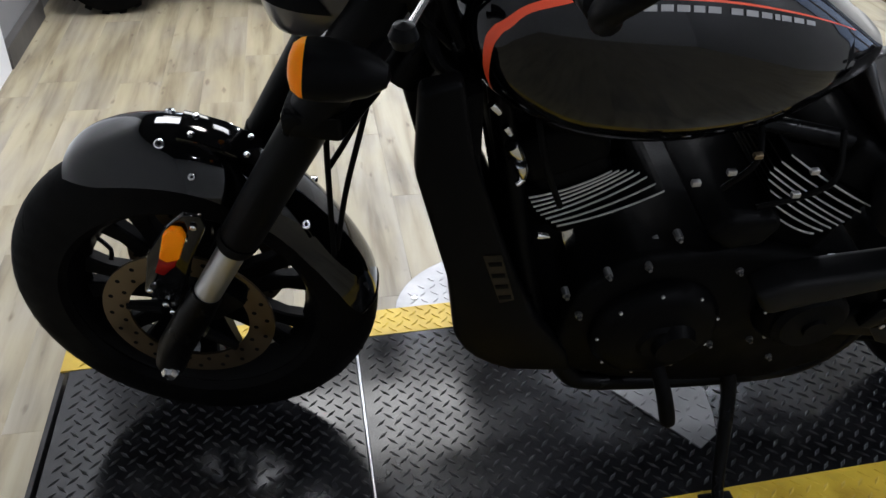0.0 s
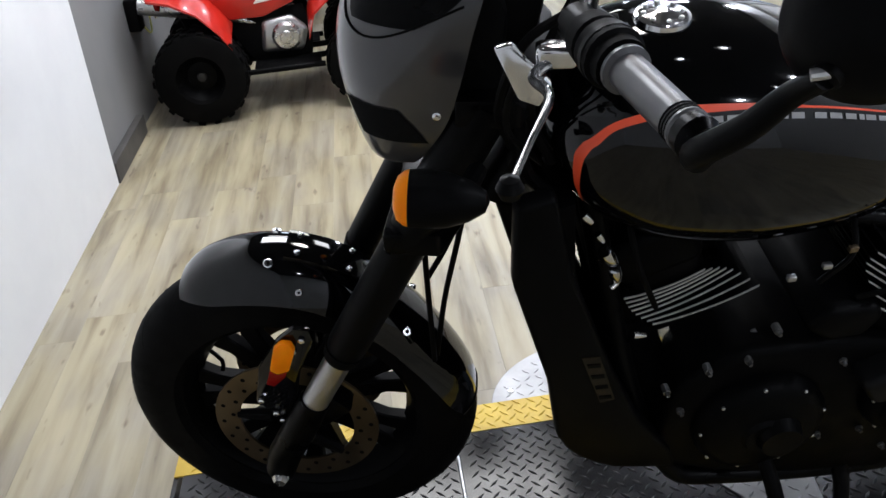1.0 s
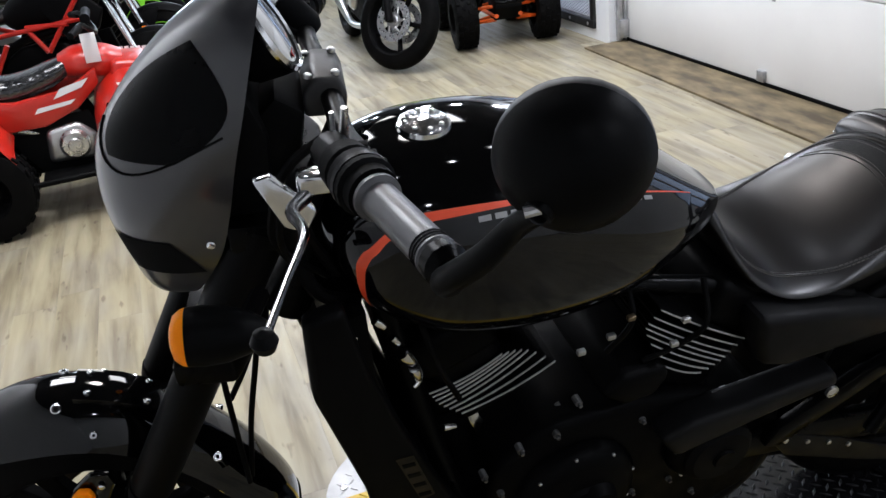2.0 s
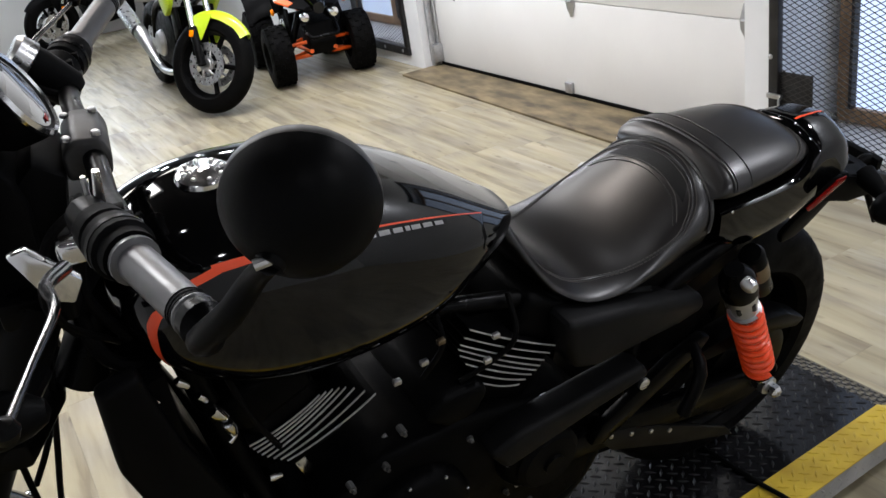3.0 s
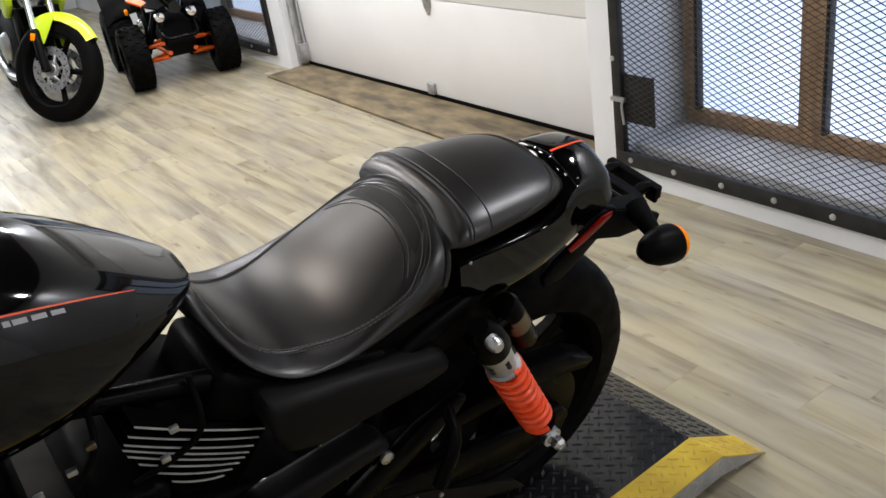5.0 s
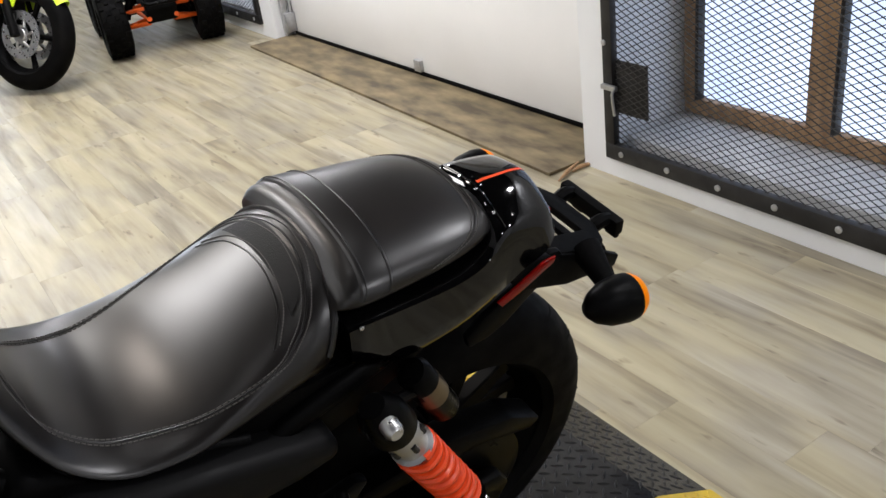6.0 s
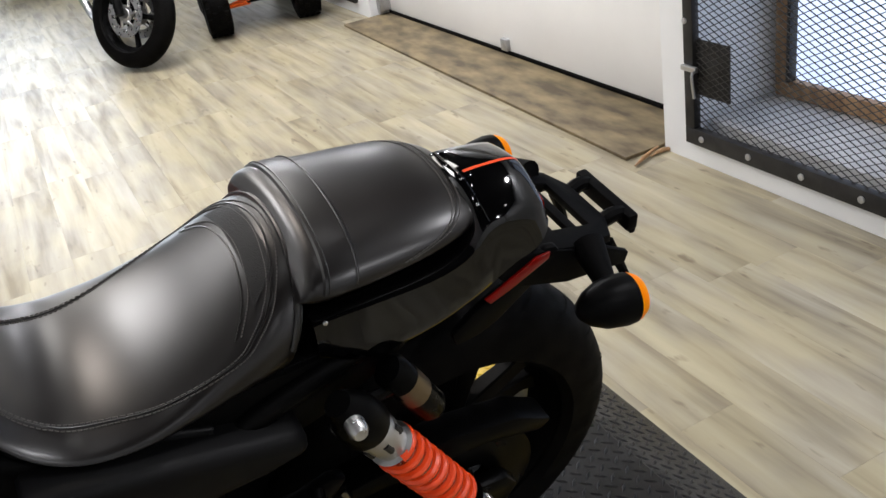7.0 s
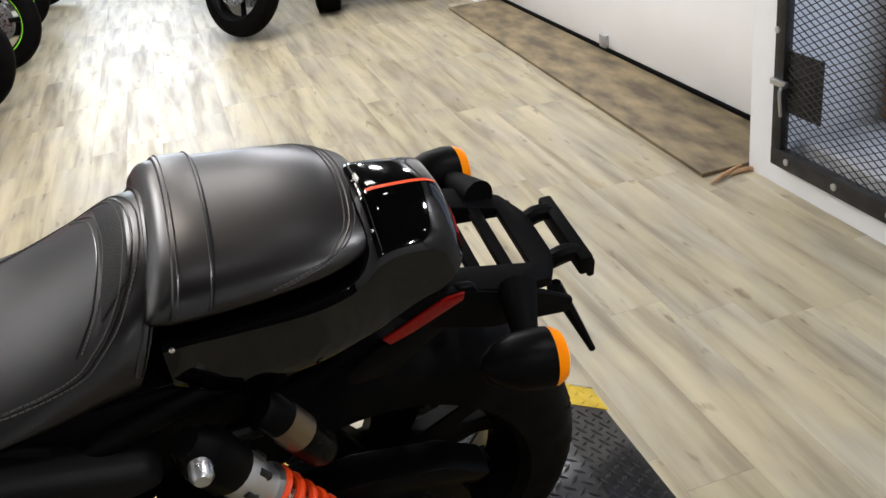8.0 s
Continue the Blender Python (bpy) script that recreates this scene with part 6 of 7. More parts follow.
for s in (-1, 1):
    part("inner_panel", prism([(1.08, 0.6), (1.08, 0.7), (1.3, 0.7), (1.42, 0.68), (1.36, 0.64), (1.3, 0.61), (1.2, 0.58)], 0.112 * s, 0.122 * s, 0.003), SATIN, bike, "satin black inner panel")

# ---- other vehicles in the showroom ----
def knobby(R, hw, rim, name, parent, at, ribs=18):
    prof = [(rim, -hw), (R * 0.8, -hw * 1.02), (R * 0.93, -hw * 0.92), (R * 0.965, -hw * 0.7), (R * 0.975, 0), (R * 0.965, hw * 0.7), (R * 0.93, hw * 0.92), (R * 0.8, hw * 1.02), (rim, hw), (rim - 0.01, hw * 0.8), (rim - 0.01, -hw * 0.8), (rim, -hw)]
    w = part(name, lathe(prof, 36, "y"), RUBBER, parent, "black knobby tyre", m=at)
    bm = None
    for i in range(ribs):
        for k, y in enumerate((-0.72, -0.25, 0.25, 0.72)):
            a = 2 * math.pi * (i + 0.5 * (k % 2)) / ribs
            b2 = box(R * 0.95, R, (y - 0.17) * hw, (y + 0.17) * hw, -0.017, 0.017, 0.003, 1)
            bm = merge(bm, moved(b2, Matrix.Rotation(a, 4, "Y")))
    tagged(part("tread", bm, RUBBER, w), kind="stuff")
    part("rim", lathe([(rim, -hw * 0.8), (rim * 0.85, -hw * 0.6), (rim * 0.6, -hw * 0.2), (0.03, -hw * 0.25), (0.0, -hw * 0.3), (0.0, hw * 0.3), (rim * 0.6, hw * 0.2), (rim * 0.85, hw * 0.6), (rim, hw * 0.8)], 28, "y"), SATIN, w, "black steel rim")
    part("hub_cap", lathe([(0.0, -hw * 0.42), (0.022, -hw * 0.4), (0.026, -hw * 0.2), (0.026, hw * 0.2), (0.022, hw * 0.4), (0.0, hw * 0.42)], 16, "y"), DARKSTEEL, w)
    return w


def road_wheel(name, parent, at, R=0.3, hw=0.055, rim=0.215, spokes=5, disc_r=0.13, rim_mat=None, stripe=None):
    w = part(name, tyre(R, hw, rim, 48), RUBBER, parent, "black road tyre", m=at)
    part("rim", lathe([(rim + 0.003, -hw * 0.8), (rim - 0.018, -hw * 0.5), (rim - 0.03, 0), (rim - 0.018, hw * 0.5), (rim + 0.003, hw * 0.8), (rim - 0.008, hw * 0.8), (rim - 0.036, 0), (rim - 0.008, -hw * 0.8), (rim + 0.003, -hw * 0.8)], 44, "y"), rim_mat or SATIN, w)
    if stripe:
        for s in (-1, 1):
            part("rim_stripe", lathe([(rim + 0.002, s * hw * 0.86), (rim - 0.016, s * hw * 0.84), (rim - 0.016, s * hw * 0.8), (rim + 0.002, s * hw * 0.8)], 44, "y"), stripe, w, "bright green rim stripe")
    for i in range(spokes):
        a = 2 * math.pi * i / spokes
        d = Vector((math.cos(a), 0, math.sin(a)))
        part("spoke", tube([d * 0.03, d * 0.1, d * (rim - 0.025)], [0.022, 0.014, 0.017], 8), rim_mat or SATIN, w)
    for s in (-1, 1):
        dk = part("brake_disc", lathe([(disc_r * 0.62, s * 0.058), (disc_r, s * 0.058), (disc_r, s * 0.062), (disc_r * 0.62, s * 0.062), (disc_r * 0.62, s * 0.058)], 40, "y"), STEEL, w, "bright steel brake disc")
        holes = None
        for i in range(20):
            a = 2 * math.pi * i / 20
            r = disc_r * (0.74 if i % 2 else 0.88)
            p = Vector((r * math.cos(a), s * 0.0575, r * math.sin(a)))
            holes = tube([p, p + Vector((0, s * 0.005, 0))], 0.005, 7, bm=holes)
        tagged(part("drilling", holes, GROOVE, dk), kind="stuff")
        for i in range(6):
            a = 2 * math.pi * i / 6
            part("disc_arm", tube([(0.045 * math.cos(a), s * 0.0595, 0.045 * math.sin(a)), (disc_r * 0.66 * math.cos(a + 0.3), s * 0.0595, disc_r * 0.66 * math.sin(a + 0.3))], [0.009, 0.006], 8), ALLOY, dk)
        part("disc_carrier", lathe([(0.0, s * 0.066), (0.03, s * 0.066), (0.034, s * 0.061), (0.052, s * 0.06), (0.052, s * 0.057), (0.0, s * 0.05)], 24, "y"), ALLOY, w)
    return w


def street_bike(m, paint, label, steer=0.0, stripe=None, fender_paint=None, trellis=None):
    """A small naked street bike: x forward, wheels on z = 0."""
    b = thing("street_motorcycle", m, label=label, category="motorcycle", group="parked motorcycles")
    road_wheel("rear_wheel", b, pose(-0.66, 0, 0.3), hw=0.065, stripe=stripe)
    rk = math.radians(25)
    ax = Vector((-math.sin(rk), 0, math.cos(rk)))
    pv = Vector((0.42, 0, 0.85))
    st = Matrix.Translation(pv) @ Matrix.Rotation(radians(steer), 4, ax) @ Matrix.Translation(-pv)
    road_wheel("front_wheel", b, st @ pose(0.66, 0, 0.3), stripe=stripe)
    for s in (-1, 1):
        leg = part("fork_leg", tube([(0.655, 0.09 * s, 0.29), (0.56, 0.09 * s, 0.5), (0.555, 0.09 * s, 0.51)], [0.026, 0.026, 0.02], 14), SATIN, b, "black fork leg", m=st)
        part("fork_tube", tube([(0.56, 0.09 * s, 0.5), (0.39, 0.09 * s, 0.92)], 0.019, 14), CHROME, leg, "chrome fork tube")
        part("reflector", box(0.555, 0.585, 0.115 * s - 0.004, 0.115 * s + 0.004, 0.45, 0.49, 0.003), AMBER, leg, "amber reflector")
        part("caliper", box(0.57, 0.63, 0.075 * s - 0.02, 0.075 * s + 0.02, 0.34, 0.42, 0.008), FRAME_BLACK, leg)
    fl = []
    for k in range(15):
        a = math.radians(126 - k * 6.2)
        r = 0.33
        d = Vector((math.cos(a), 0, math.sin(a)))
        w = 0.07 * (0.6 + 0.4 * math.sin(math.pi * min(1, (k + 2) / 13)))
        fl.append([Vector((0.66, 0, 0.3)) + d * (r - 0.05 * abs(u) ** 2.5) + Vector((0, u * w, 0)) for u in [-1 + j / 4 for j in range(9)]] + [Vector((0.66, 0, 0.3)) + d * (r - 0.005 - 0.05 * abs(u) ** 2.5) + Vector((0, u * (w - 0.004), 0)) for u in [1 - j / 4 for j in range(9)]])
    part("front_fender", rings(bmesh.new(), fl), fender_paint or paint, b, "painted front fender", m=st)
    for s in (-1, 1):
        part("fender_mount", prism([(0.56, 0.42), (0.62, 0.44), (0.68, 0.6), (0.6, 0.6), (0.53, 0.55)], 0.072 * s, 0.08 * s, 0.004), fender_paint or paint, b, m=st)
    part("headlight", lathe([(0.0, 0.09), (0.05, 0.08), (0.075, 0.05), (0.08, 0.0), (0.06, -0.06), (0.0, -0.08)], 24, "x"), CLEAR, b, "headlight", m=st @ pose(0.5, 0, 0.86))
    part("headlight_mask", prism([(0.5, 0.78), (0.56, 0.82), (0.5, 0.98), (0.42, 1.02), (0.4, 0.9)], -0.09, 0.09, 0.02, segs=3), paint, b, "painted headlight mask", m=st)
    bar = part("handlebar", tube([(0.26, 0.37, 1.0), (0.33, 0.22, 1.03), (0.38, 0.06, 1.0), (0.38, -0.06, 1.0), (0.33, -0.22, 1.03), (0.26, -0.37, 1.0)], 0.011, 10, 4), FRAME_BLACK, b, m=st)
    for s in (-1, 1):
        part("grip", tube([(0.29, 0.28 * s, 1.015), (0.255, 0.38 * s, 0.998)], 0.016, 12), RUBBER, bar)
        part("mirror", moved(box(-0.008, 0.008, -0.05, 0.05, -0.03, 0.03, 0.007), Matrix.Translation((0.33, 0.3 * s, 1.16))), MATTE, bar)
        part("mirror_stem", tube([(0.33, 0.24 * s, 1.03), (0.33, 0.3 * s, 1.15)], 0.005, 8), MATTE, bar)
        part("turn_signal", lathe([(0.0, -0.03), (0.018, -0.02), (0.02, 0.0), (0.0, 0.006)], 14, "x"), AMBER, b, "amber turn signal", m=st @ pose(0.47, 0.17 * s, 0.84))
    table = [(-0.14, 0.07, 0.72, 0.8), (-0.08, 0.12, 0.68, 0.86), (0.05, 0.16, 0.66, 0.93), (0.2, 0.17, 0.68, 0.95), (0.3, 0.14, 0.74, 0.92), (0.36, 0.08, 0.8, 0.88)]
    part("fuel_tank", rings(bmesh.new(), [superring(x, 0, lo + (hi - lo) * 0.45, hw, ((hi - lo) * 0.55, (hi - lo) * 0.45), 2.4, 24) for x, hw, lo, hi in smooth_table(table)]), paint, b, "painted fuel tank")
    for s in (-1, 1):
        part("tank_shroud", prism([(0.1, 0.82), (0.36, 0.84), (0.46, 0.76), (0.42, 0.66), (0.3, 0.58), (0.22, 0.64)], 0.13 * s, 0.17 * s, 0.012, segs=2), paint, b, "painted radiator shroud")
        part("radiator_guard", prism([(0.28, 0.62), (0.38, 0.64), (0.42, 0.5), (0.32, 0.42)], 0.1 * s, 0.13 * s, 0.01), SATIN, b)
    seat_t = [(-0.78, 0.06, 0.84, 0.87), (-0.7, 0.11, 0.8, 0.88), (-0.5, 0.13, 0.76, 0.86), (-0.3, 0.14, 0.72, 0.8), (-0.12, 0.09, 0.72, 0.8)]
    part("seat", rings(bmesh.new(), [superring(x, 0, (lo + hi) / 2, hw, (hi - lo) / 2, 2.6, 20) for x, hw, lo, hi in smooth_table(seat_t)]), LEATHER, b, "black seat")
    part("tail", prism([(-0.4, 0.74), (-0.7, 0.8), (-0.86, 0.86), (-0.84, 0.8), (-0.68, 0.72), (-0.45, 0.66)], -0.09, 0.09, 0.02, segs=3), paint, b)
    part("engine", prism([(-0.2, 0.25), (0.12, 0.22), (0.3, 0.32), (0.32, 0.5), (0.2, 0.62), (-0.05, 0.6), (-0.22, 0.5)], -0.13, 0.13, 0.03, segs=3), ENGINE, b, "black engine")
    part("engine_cover", lathe([(0.0, -0.17), (0.07, -0.165), (0.09, -0.14), (0.09, -0.12), (0.0, -0.12)], 24, "y", (-0.02, 0, 0.38)), ALLOY, b)
    part("frame", tube([(0.4, 0, 0.85), (0.25, 0.12, 0.7), (-0.1, 0.13, 0.6), (-0.25, 0.12, 0.4)], 0.022, 10, 4, bm=tube([(0.4, 0, 0.85), (0.25, -0.12, 0.7), (-0.1, -0.13, 0.6), (-0.25, -0.12, 0.4)], 0.022, 10, 4)), FRAME_BLACK, b)
    for s in (-1, 1):
        part("swingarm", prism([(-0.2, 0.42), (-0.66, 0.33), (-0.7, 0.3), (-0.66, 0.27), (-0.2, 0.35)], 0.085 * s, 0.11 * s, 0.006), ALLOY, b)
    ex = part("exhaust", tube([(0.26, -0.08, 0.45), (0.3, -0.12, 0.25), (0.0, -0.15, 0.2), (-0.2, -0.17, 0.28), (-0.42, -0.19, 0.42), (-0.8, -0.22, 0.58)], [0.02, 0.02, 0.022, 0.03, 0.05, 0.052], 16, 5), ALLOY, b, "brushed exhaust silencer")
    part("heat_shield", tube([(-0.42, -0.196, 0.425), (-0.68, -0.216, 0.535)], 0.054, 16, cap=False), STEEL, ex)
    part("side_stand", tube([(-0.05, 0.1, 0.24), (-0.1, 0.22, 0.02)], 0.011, 10), FRAME_BLACK, b)
    if trellis:
        for s in (-1, 1):
            for p, q in (((0.36, 0.86), (0.12, 0.56)), ((0.34, 0.72), (-0.2, 0.66)), ((0.12, 0.56), (0.02, 0.7)), ((-0.2, 0.66), (-0.7, 0.82)), ((-0.1, 0.62), (-0.24, 0.4)), ((0.26, 0.7), (0.02, 0.7))):
                part("trellis_tube", tube([(p[0], 0.175 * s, p[1]), (q[0], 0.165 * s, q[1])], 0.014, 10), trellis, b, "painted frame tube")
            part("tail_graphic", prism([(-0.72, 0.8), (-0.5, 0.74), (-0.42, 0.78), (-0.6, 0.85)], 0.145 * s, 0.15 * s, 0.002), WHITE_PLASTIC, b, "white and grey tail graphic")
    return b


street_bike(pose(1.78, 5.33, 0, 0, 0, -90) @ pose(0, 0, 0, -6) @ Matrix.Scale(1.06, 4), NEON, "lime-yellow and black naked motorcycle parked on the floor", 38, None)
street_bike(pose(-0.4, 4.3, 0, 0, 0, -18) @ pose(0, 0, 0, -5), SATIN, "black and white motorcycle with red frame tubes", 8, None, SATIN, RED_PLASTIC)
street_bike(pose(-0.35, 5.2, 0, 0, 0, -16) @ pose(0, 0, 0, -5), GLOSS, "black motorcycle with green-striped rims parked in a row", 8, NEON_GREEN, SATIN)
street_bike(pose(-0.38, 6.35, 0, 0, 0, -16) @ pose(0, 0, 0, -5), NEON_GREEN, "bright green and black motorcycle parked in a row", 8, NEON_GREEN)
street_bike(pose(-0.28, 7.4, 0, 0, 0, -16) @ pose(0, 0, 0, -5), NEON_GREEN, "green motorcycle parked at the end of the row", 8, NEON_GREEN)
street_bike(pose(2.0, 8.9, 0, 0, 0, -165) @ pose(0, 0, 0, -5), SATIN, "dark motorcycle with an orange frame at the far end", 8, None, SATIN, ORANGE_TUBE)


def quad_bike(m, paint, accent, label, tube_mat, wrap=True, fender=None):
    """A youth quad: x forward, y left."""
    q = thing("quad_bike", m, label=label, category="quad bike", group="quad bikes")
    for x, y, R, hw, name in ((-0.42, -0.29, 0.235, 0.105, "rear_wheel"), (-0.42, 0.29, 0.235, 0.105, "rear_wheel"), (0.43, -0.31, 0.225, 0.085, "front_wheel"), (0.43, 0.31, 0.225, 0.085, "front_wheel")):
        knobby(R, hw, 0.12, name, q, pose(x, y, R))
    # swept fenders
    for s in (-1, 1):
        rear = [[Vector((x, s * y, z)) for y in (0.1, 0.2, 0.3, 0.38)] for x, z in ((-0.6, 0.69), (-0.5, 0.665), (-0.38, 0.6), (-0.29, 0.5), (-0.24, 0.42))]
        for i, loop in enumerate(rear):
            for j, v in enumerate(loop):
                v.z += (0.03, 0.02, 0.0, -0.05)[j]
        bm = rings(bmesh.new(), [lp + [v - Vector((0, 0, 0.01)) for v in reversed(lp)] for lp in rear])
        f = part("rear_fender", bm, paint, q, "glossy swept rear fender")
        part("fender_decal", prism([(-0.58, -0.34 if s < 0 else 0.2), (-0.42, -0.33 if s < 0 else 0.19), (-0.45, -0.22 if s < 0 else 0.33), (-0.57, -0.2 if s < 0 else 0.34)], 0.0, 0.003, axis="z", bm=None), accent, f, m=Matrix.Translation((0, 0, 0.565)) @ pose(0, 0, 0, 0, 14, 0))
        if fender:
            wing = []
            for x, y0, y1, z, t in ((0.1, 0.09, 0.13, 0.66, 0.05), (0.22, 0.1, 0.2, 0.68, 0.05), (0.36, 0.1, 0.27, 0.66, 0.04), (0.5, 0.09, 0.27, 0.625, 0.03), (0.62, 0.08, 0.2, 0.59, 0.022), (0.7, 0.06, 0.11, 0.56, 0.014)):
                wing.append([Vector((x, s * y0, z + t)), Vector((x, s * (y0 + y1) / 2, z + t * 0.9)), Vector((x, s * y1, z)), Vector((x, s * y1 * 0.96, z - 0.015)), Vector((x, s * y0, z - 0.02))])
            part("front_wing", rings(bmesh.new(), wing), SATIN, q, "black sweeping front wing")
            part("wing_graphic", rings(bmesh.new(), [[lp[1] + Vector((0, 0, 0.003)), lp[2] + Vector((0, s * 0.003, 0.004)), lp[2] + Vector((0, s * 0.003, -0.006))] for lp in wing[:4]]), WHITE_PLASTIC, q, "white wing graphic")
            part("wing_graphic", rings(bmesh.new(), [[lp[1].lerp(lp[2], 0.35) + Vector((0, 0, 0.004)), lp[2] + Vector((0, s * 0.004, 0.004)), lp[2] + Vector((0, s * 0.004, -0.008))] for lp in wing[3:5]]), ORANGE_TUBE, q, "orange wing tip")
        else:
            front = [[Vector((x, s * y, z)) for y in (0.1, 0.2, 0.3, 0.38)] for x, z in ((0.14, 0.42), (0.18, 0.54), (0.3, 0.64), (0.45, 0.65), (0.62, 0.6), (0.7, 0.56))]
            for loop in front:
                for j, v in enumerate(loop):
                    v.z += (0.05, 0.03, 0.0, -0.04)[j]
            part("front_fender", rings(bmesh.new(), [lp + [v - Vector((0, 0, 0.01)) for v in reversed(lp)] for lp in front]), paint, q, "glossy front fender")
            part("front_decal", prism([(0.28, 0.655), (0.6, 0.625), (0.66, 0.6), (0.5, 0.6), (0.3, 0.62)], 0.385 * s, 0.388 * s, 0.0), accent, q, "white fender graphic")
            for k in range(6):
                part("lettering_bar", box(0.33 + k * 0.03, 0.352 + k * 0.03, 0.381 * s - 0.002, 0.381 * s + 0.002, 0.664 - k * 0.004, 0.684 - k * 0.004), accent, q, "plain lettering bar")
        part("side_panel", prism([(-0.5, 0.66), (-0.2, 0.6), (0.05, 0.62), (0.2, 0.7), (0.2, 0.62), (0.08, 0.52), (-0.08, 0.46), (-0.3, 0.46), (-0.42, 0.55)], 0.13 * s, 0.17 * s, 0.012, segs=2), paint, q, "glossy side panel")
        part("panel_decal", prism([(-0.02, 0.585), (0.12, 0.62), (0.16, 0.66), (0.02, 0.63)], 0.1715 * s, 0.173 * s, 0.0), accent, q)
        part("panel_decal", prism([(-0.12, 0.53), (0.05, 0.55), (0.08, 0.57), (-0.1, 0.555)], 0.1715 * s, 0.173 * s, 0.0), accent, q)
        part("frame_guard", prism([(-0.3, 0.48), (0.12, 0.5), (0.16, 0.4), (0.14, 0.24), (-0.14, 0.23), (-0.18, 0.26)], 0.12 * s, 0.14 * s, 0.006), MATTE, q, "black frame guard")
        part("footboard", box(-0.16, 0.18, 0.16 * s - 0.04, 0.3 * s if s > 0 else 0.16 * s + 0.04, 0.21, 0.235, 0.006) if s > 0 else box(-0.16, 0.18, -0.3, -0.12, 0.21, 0.235, 0.006), MATTE, q, "black footboard")
        part("nerf_bar", tube([(-0.2, 0.3 * s, 0.22), (0.2, 0.3 * s, 0.225)], 0.014, 10), FRAME_BLACK, q)
        part("headlight", lathe([(0.0, 0.03), (0.03, 0.02), (0.036, 0.0), (0.03, -0.02), (0.0, -0.03)], 20, "x"), CHROME, q, "round headlight", m=pose(0.66, 0.11 * s, 0.5))
        part("marker_lamp", lathe([(0.0, 0.02 * s), (0.02, 0.018 * s), (0.026, 0.0), (0.0, -0.01 * s)], 16, "y"), AMBER, q, "round amber lamp", m=pose(0.34, 0.27 * s, 0.53))
        part("tail_lamp", lathe([(0.0, -0.03), (0.03, -0.02), (0.035, 0.0), (0.0, 0.01)], 18, "x"), REDLENS, q, "round red tail lamp", m=pose(-0.56, 0.27 * s, 0.6))
        for z in (0.2, 0.3):
            part("suspension_arm", tube([(0.36, 0.08 * s, z), (0.43, 0.24 * s, z - 0.02)], 0.014, 10), tube_mat, q, "painted suspension arm")
            part("suspension_arm", tube([(0.52, 0.08 * s, z), (0.43, 0.24 * s, z - 0.02)], 0.014, 10), tube_mat, q)
        part("front_shock", tube([(0.42, 0.1 * s, 0.5), (0.44, 0.22 * s, 0.24)], 0.026, 12), FRAME_BLACK, q)
        part("grip", tube([(0.18, 0.24 * s, 0.9), (0.14, 0.36 * s, 0.89)], 0.017, 12), RUBBER, q)
    part("engine", prism([(-0.12, 0.27), (0.1, 0.26), (0.14, 0.38), (0.06, 0.46), (-0.1, 0.44)], -0.16, 0.16, 0.03, segs=3), ALLOY if not fender else ENGINE, q, "engine block")
    part("engine_cover", lathe([(0.0, -0.2), (0.03, -0.198), (0.035, -0.188), (0.06, -0.185), (0.075, -0.165), (0.075, -0.15), (0.0, -0.15)], 28, "y", (0.02, 0, 0.35)), STEEL, q, "round bright engine cover")
    if not fender:
        part("front_cowl", prism([(0.28, 0.72), (0.45, 0.7), (0.66, 0.58), (0.72, 0.5), (0.64, 0.5), (0.4, 0.56), (0.26, 0.62)], -0.18, 0.18, 0.03, segs=3), paint, q, "front cowl")
    part("bumper", tube([(0.6, -0.12, 0.42), (0.72, -0.1, 0.36), (0.74, 0, 0.36), (0.72, 0.1, 0.36), (0.6, 0.12, 0.42)], 0.014, 10, 4), FRAME_BLACK, q, "black front bumper tube")
    part("frame", tube([(0.6, 0.09, 0.24), (0.0, 0.11, 0.22), (-0.4, 0.08, 0.3), (-0.5, 0.06, 0.5)], 0.016, 10, 4, bm=tube([(0.6, -0.09, 0.24), (0.0, -0.11, 0.22), (-0.4, -0.08, 0.3), (-0.5, -0.06, 0.5)], 0.016, 10, 4)), tube_mat, q, "tubular frame")
    part("axle", tube([(-0.42, -0.27, 0.225), (-0.42, 0.27, 0.225)], 0.02, 12), FRAME_BLACK, q)
    st = [(-0.66, 0.07, 0.68, 0.72), (-0.6, 0.11, 0.64, 0.75), (-0.4, 0.13, 0.6, 0.735), (-0.2, 0.13, 0.58, 0.7), (0.0, 0.11, 0.62, 0.74), (0.12, 0.08, 0.7, 0.77)]
    seat_q = part("seat", rings(bmesh.new(), [superring(x, 0, (lo + hi) / 2, hw, (hi - lo) / 2, 2.8, 24) for x, hw, lo, hi in smooth_table(st)]), SHRINK if wrap else LEATHER, q, "seat still in clear plastic wrap")
    part("tank_cover", rings(bmesh.new(), [superring(x, 0, (lo + hi) / 2, hw, (hi - lo) / 2, 2.6, 20) for x, hw, lo, hi in smooth_table([(0.04, 0.08, 0.66, 0.76), (0.12, 0.12, 0.64, 0.79), (0.25, 0.13, 0.62, 0.78), (0.34, 0.08, 0.64, 0.74)])]), paint, q)
    part("handlebar", tube([(0.14, -0.36, 0.89), (0.19, -0.2, 0.91), (0.24, -0.08, 0.85), (0.24, 0.08, 0.85), (0.19, 0.2, 0.91), (0.14, 0.36, 0.89)], 0.012, 10, 4), FRAME_BLACK, q)
    part("bar_pad", tube([(0.215, -0.13, 0.925), (0.22, 0.13, 0.925)], 0.024, 14), ORANGE_TUBE if fender else MATTE, q, "handlebar pad")
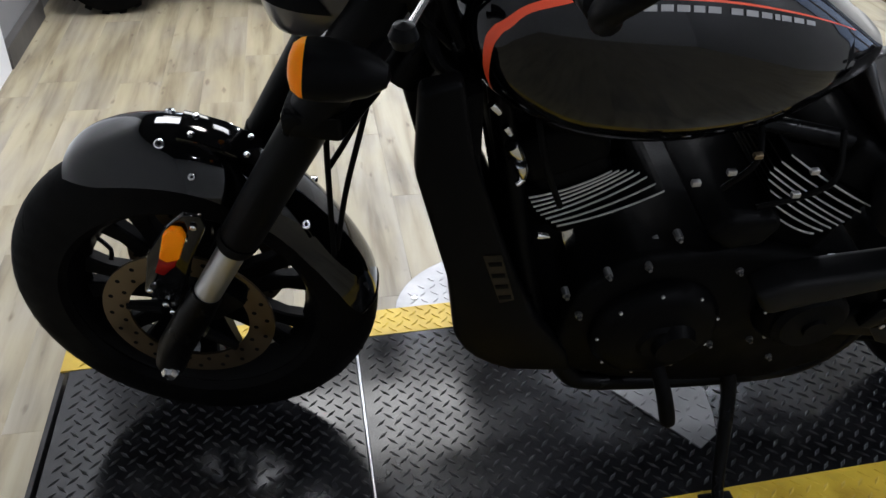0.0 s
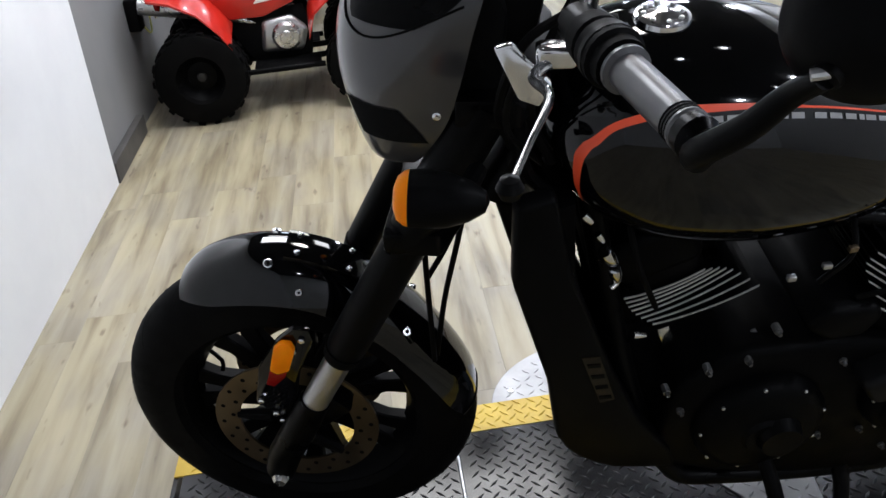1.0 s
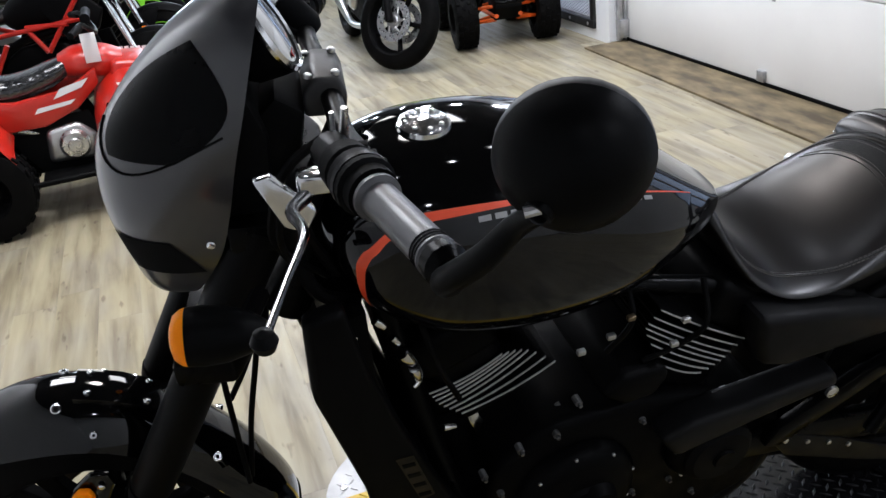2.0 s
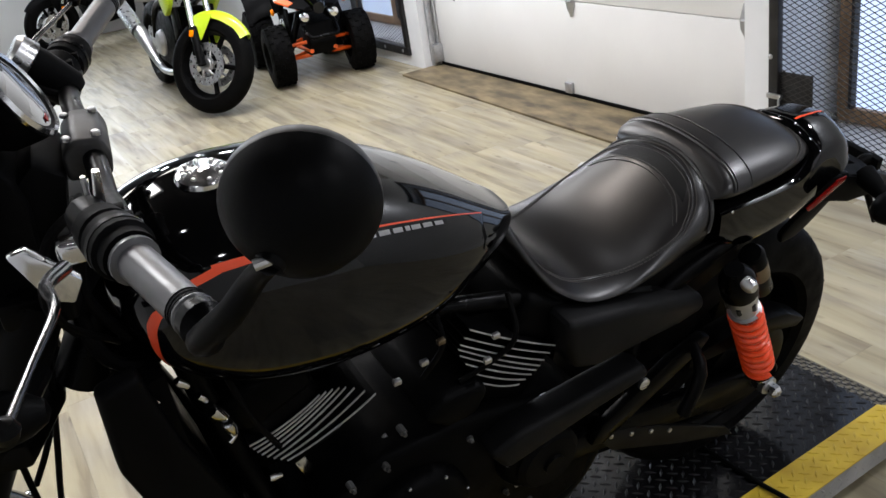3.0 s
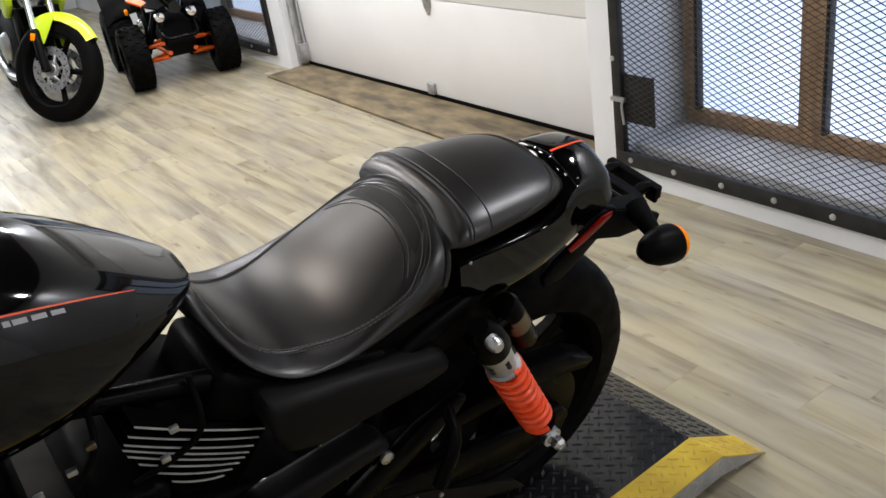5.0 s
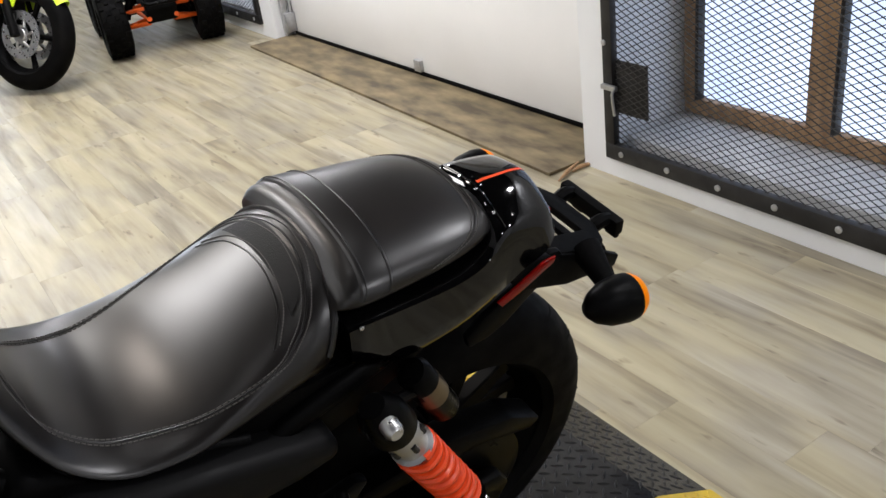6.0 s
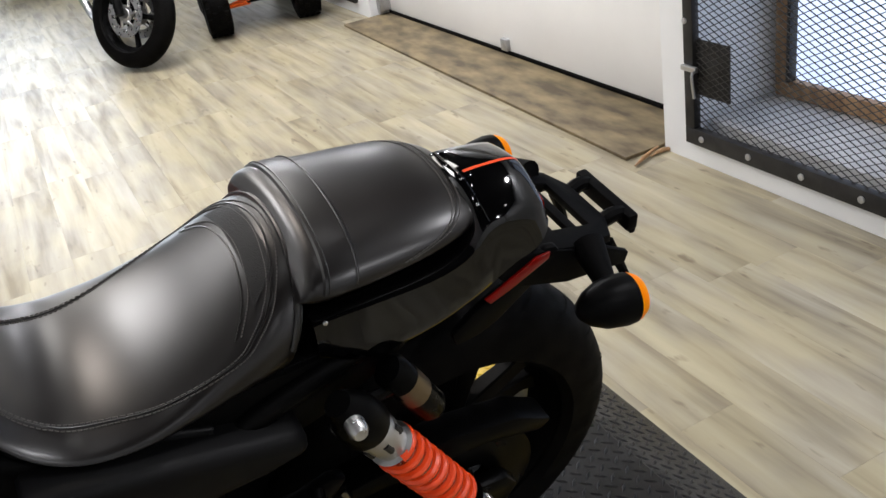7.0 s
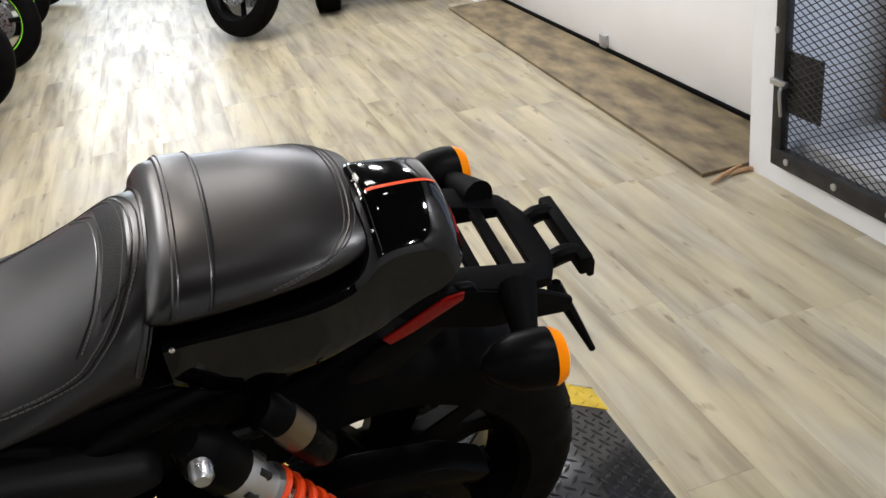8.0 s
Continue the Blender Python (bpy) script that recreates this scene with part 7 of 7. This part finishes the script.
    if fender:
        nose = [(0.2, 0.075, 0.66, 0.8), (0.32, 0.09, 0.62, 0.79), (0.46, 0.09, 0.57, 0.74), (0.6, 0.07, 0.53, 0.66), (0.7, 0.04, 0.51, 0.59)]
        part("nose_cowl", rings(bmesh.new(), [superring(x, 0, (lo + hi) / 2, hw, (hi - lo) / 2, 2.4, 20) for x, hw, lo, hi in smooth_table(nose)]), GLOSS, q, "gloss black nose cowl")
        part("steering_shroud", prism([(0.2, 0.78), (0.27, 0.79), (0.31, 0.86), (0.26, 0.92), (0.22, 0.88)], -0.055, 0.055, 0.01), NEON, q, "yellow steering shroud")
        part("skid_plate", prism([(0.1, 0.2), (0.55, 0.2), (0.64, 0.3), (0.6, 0.44), (0.2, 0.46)], -0.1, 0.1, 0.01), MATTE, q, "black skid plate")
    part("exhaust", tube([(-0.1, -0.12, 0.42), (-0.35, -0.14, 0.5), (-0.42, -0.15, 0.53), (-0.68, -0.15, 0.58)], [0.018, 0.02, 0.045, 0.045], 14, 3), STEEL, q, "bright exhaust silencer")
    if wrap and paint is RED_PLASTIC:
        part("hang_tag", box(0.17, 0.24, -0.142, -0.138, 0.72, 0.86, 0.001), WHITE_PLASTIC, q, "white paper hang tag")
    return q


quad_bike(pose(-0.24, 3.22, 0, 0, 0, 2) @ Matrix.Scale(0.93, 4), RED_PLASTIC, WHITE_PLASTIC, "red and black youth quad with a plastic-wrapped seat", FRAME_BLACK)
quad_bike(pose(2.705, 5.24, 0, 0, 0, -99.4) @ Matrix.Scale(0.95, 4), SATIN, WHITE_PLASTIC, "black and white youth quad with orange frame tubes", ORANGE_TUBE, True, SATIN)

# ---- floor planks ----
rng = random.Random(4)
PW, PL = 0.152, 0.914
plank_mesh = {}
x = X_WEST
while x < 3.27:
    w = min(PW, 3.28 - x)
    y = Y_SOUTH - rng.random() * PL
    while y < Y_NORTH:
        a, b = max(y, Y_SOUTH), min(y + PL, Y_NORTH)
        if b - a > 0.02:
            key = (round(w, 3), round(b - a, 3))
            if key not in plank_mesh:
                plank_mesh[key] = to_mesh("plank", box(0.0001, w - 0.0001, 0.0001, b - a - 0.0001, -0.006, 0.0, 0.0004, 1), PLANK, False)
            ob = new("plank", plank_mesh[key])
            ob.parent = floor
            ob.matrix_basis = pose(x, a, 0)
        y += PL
    x += PW
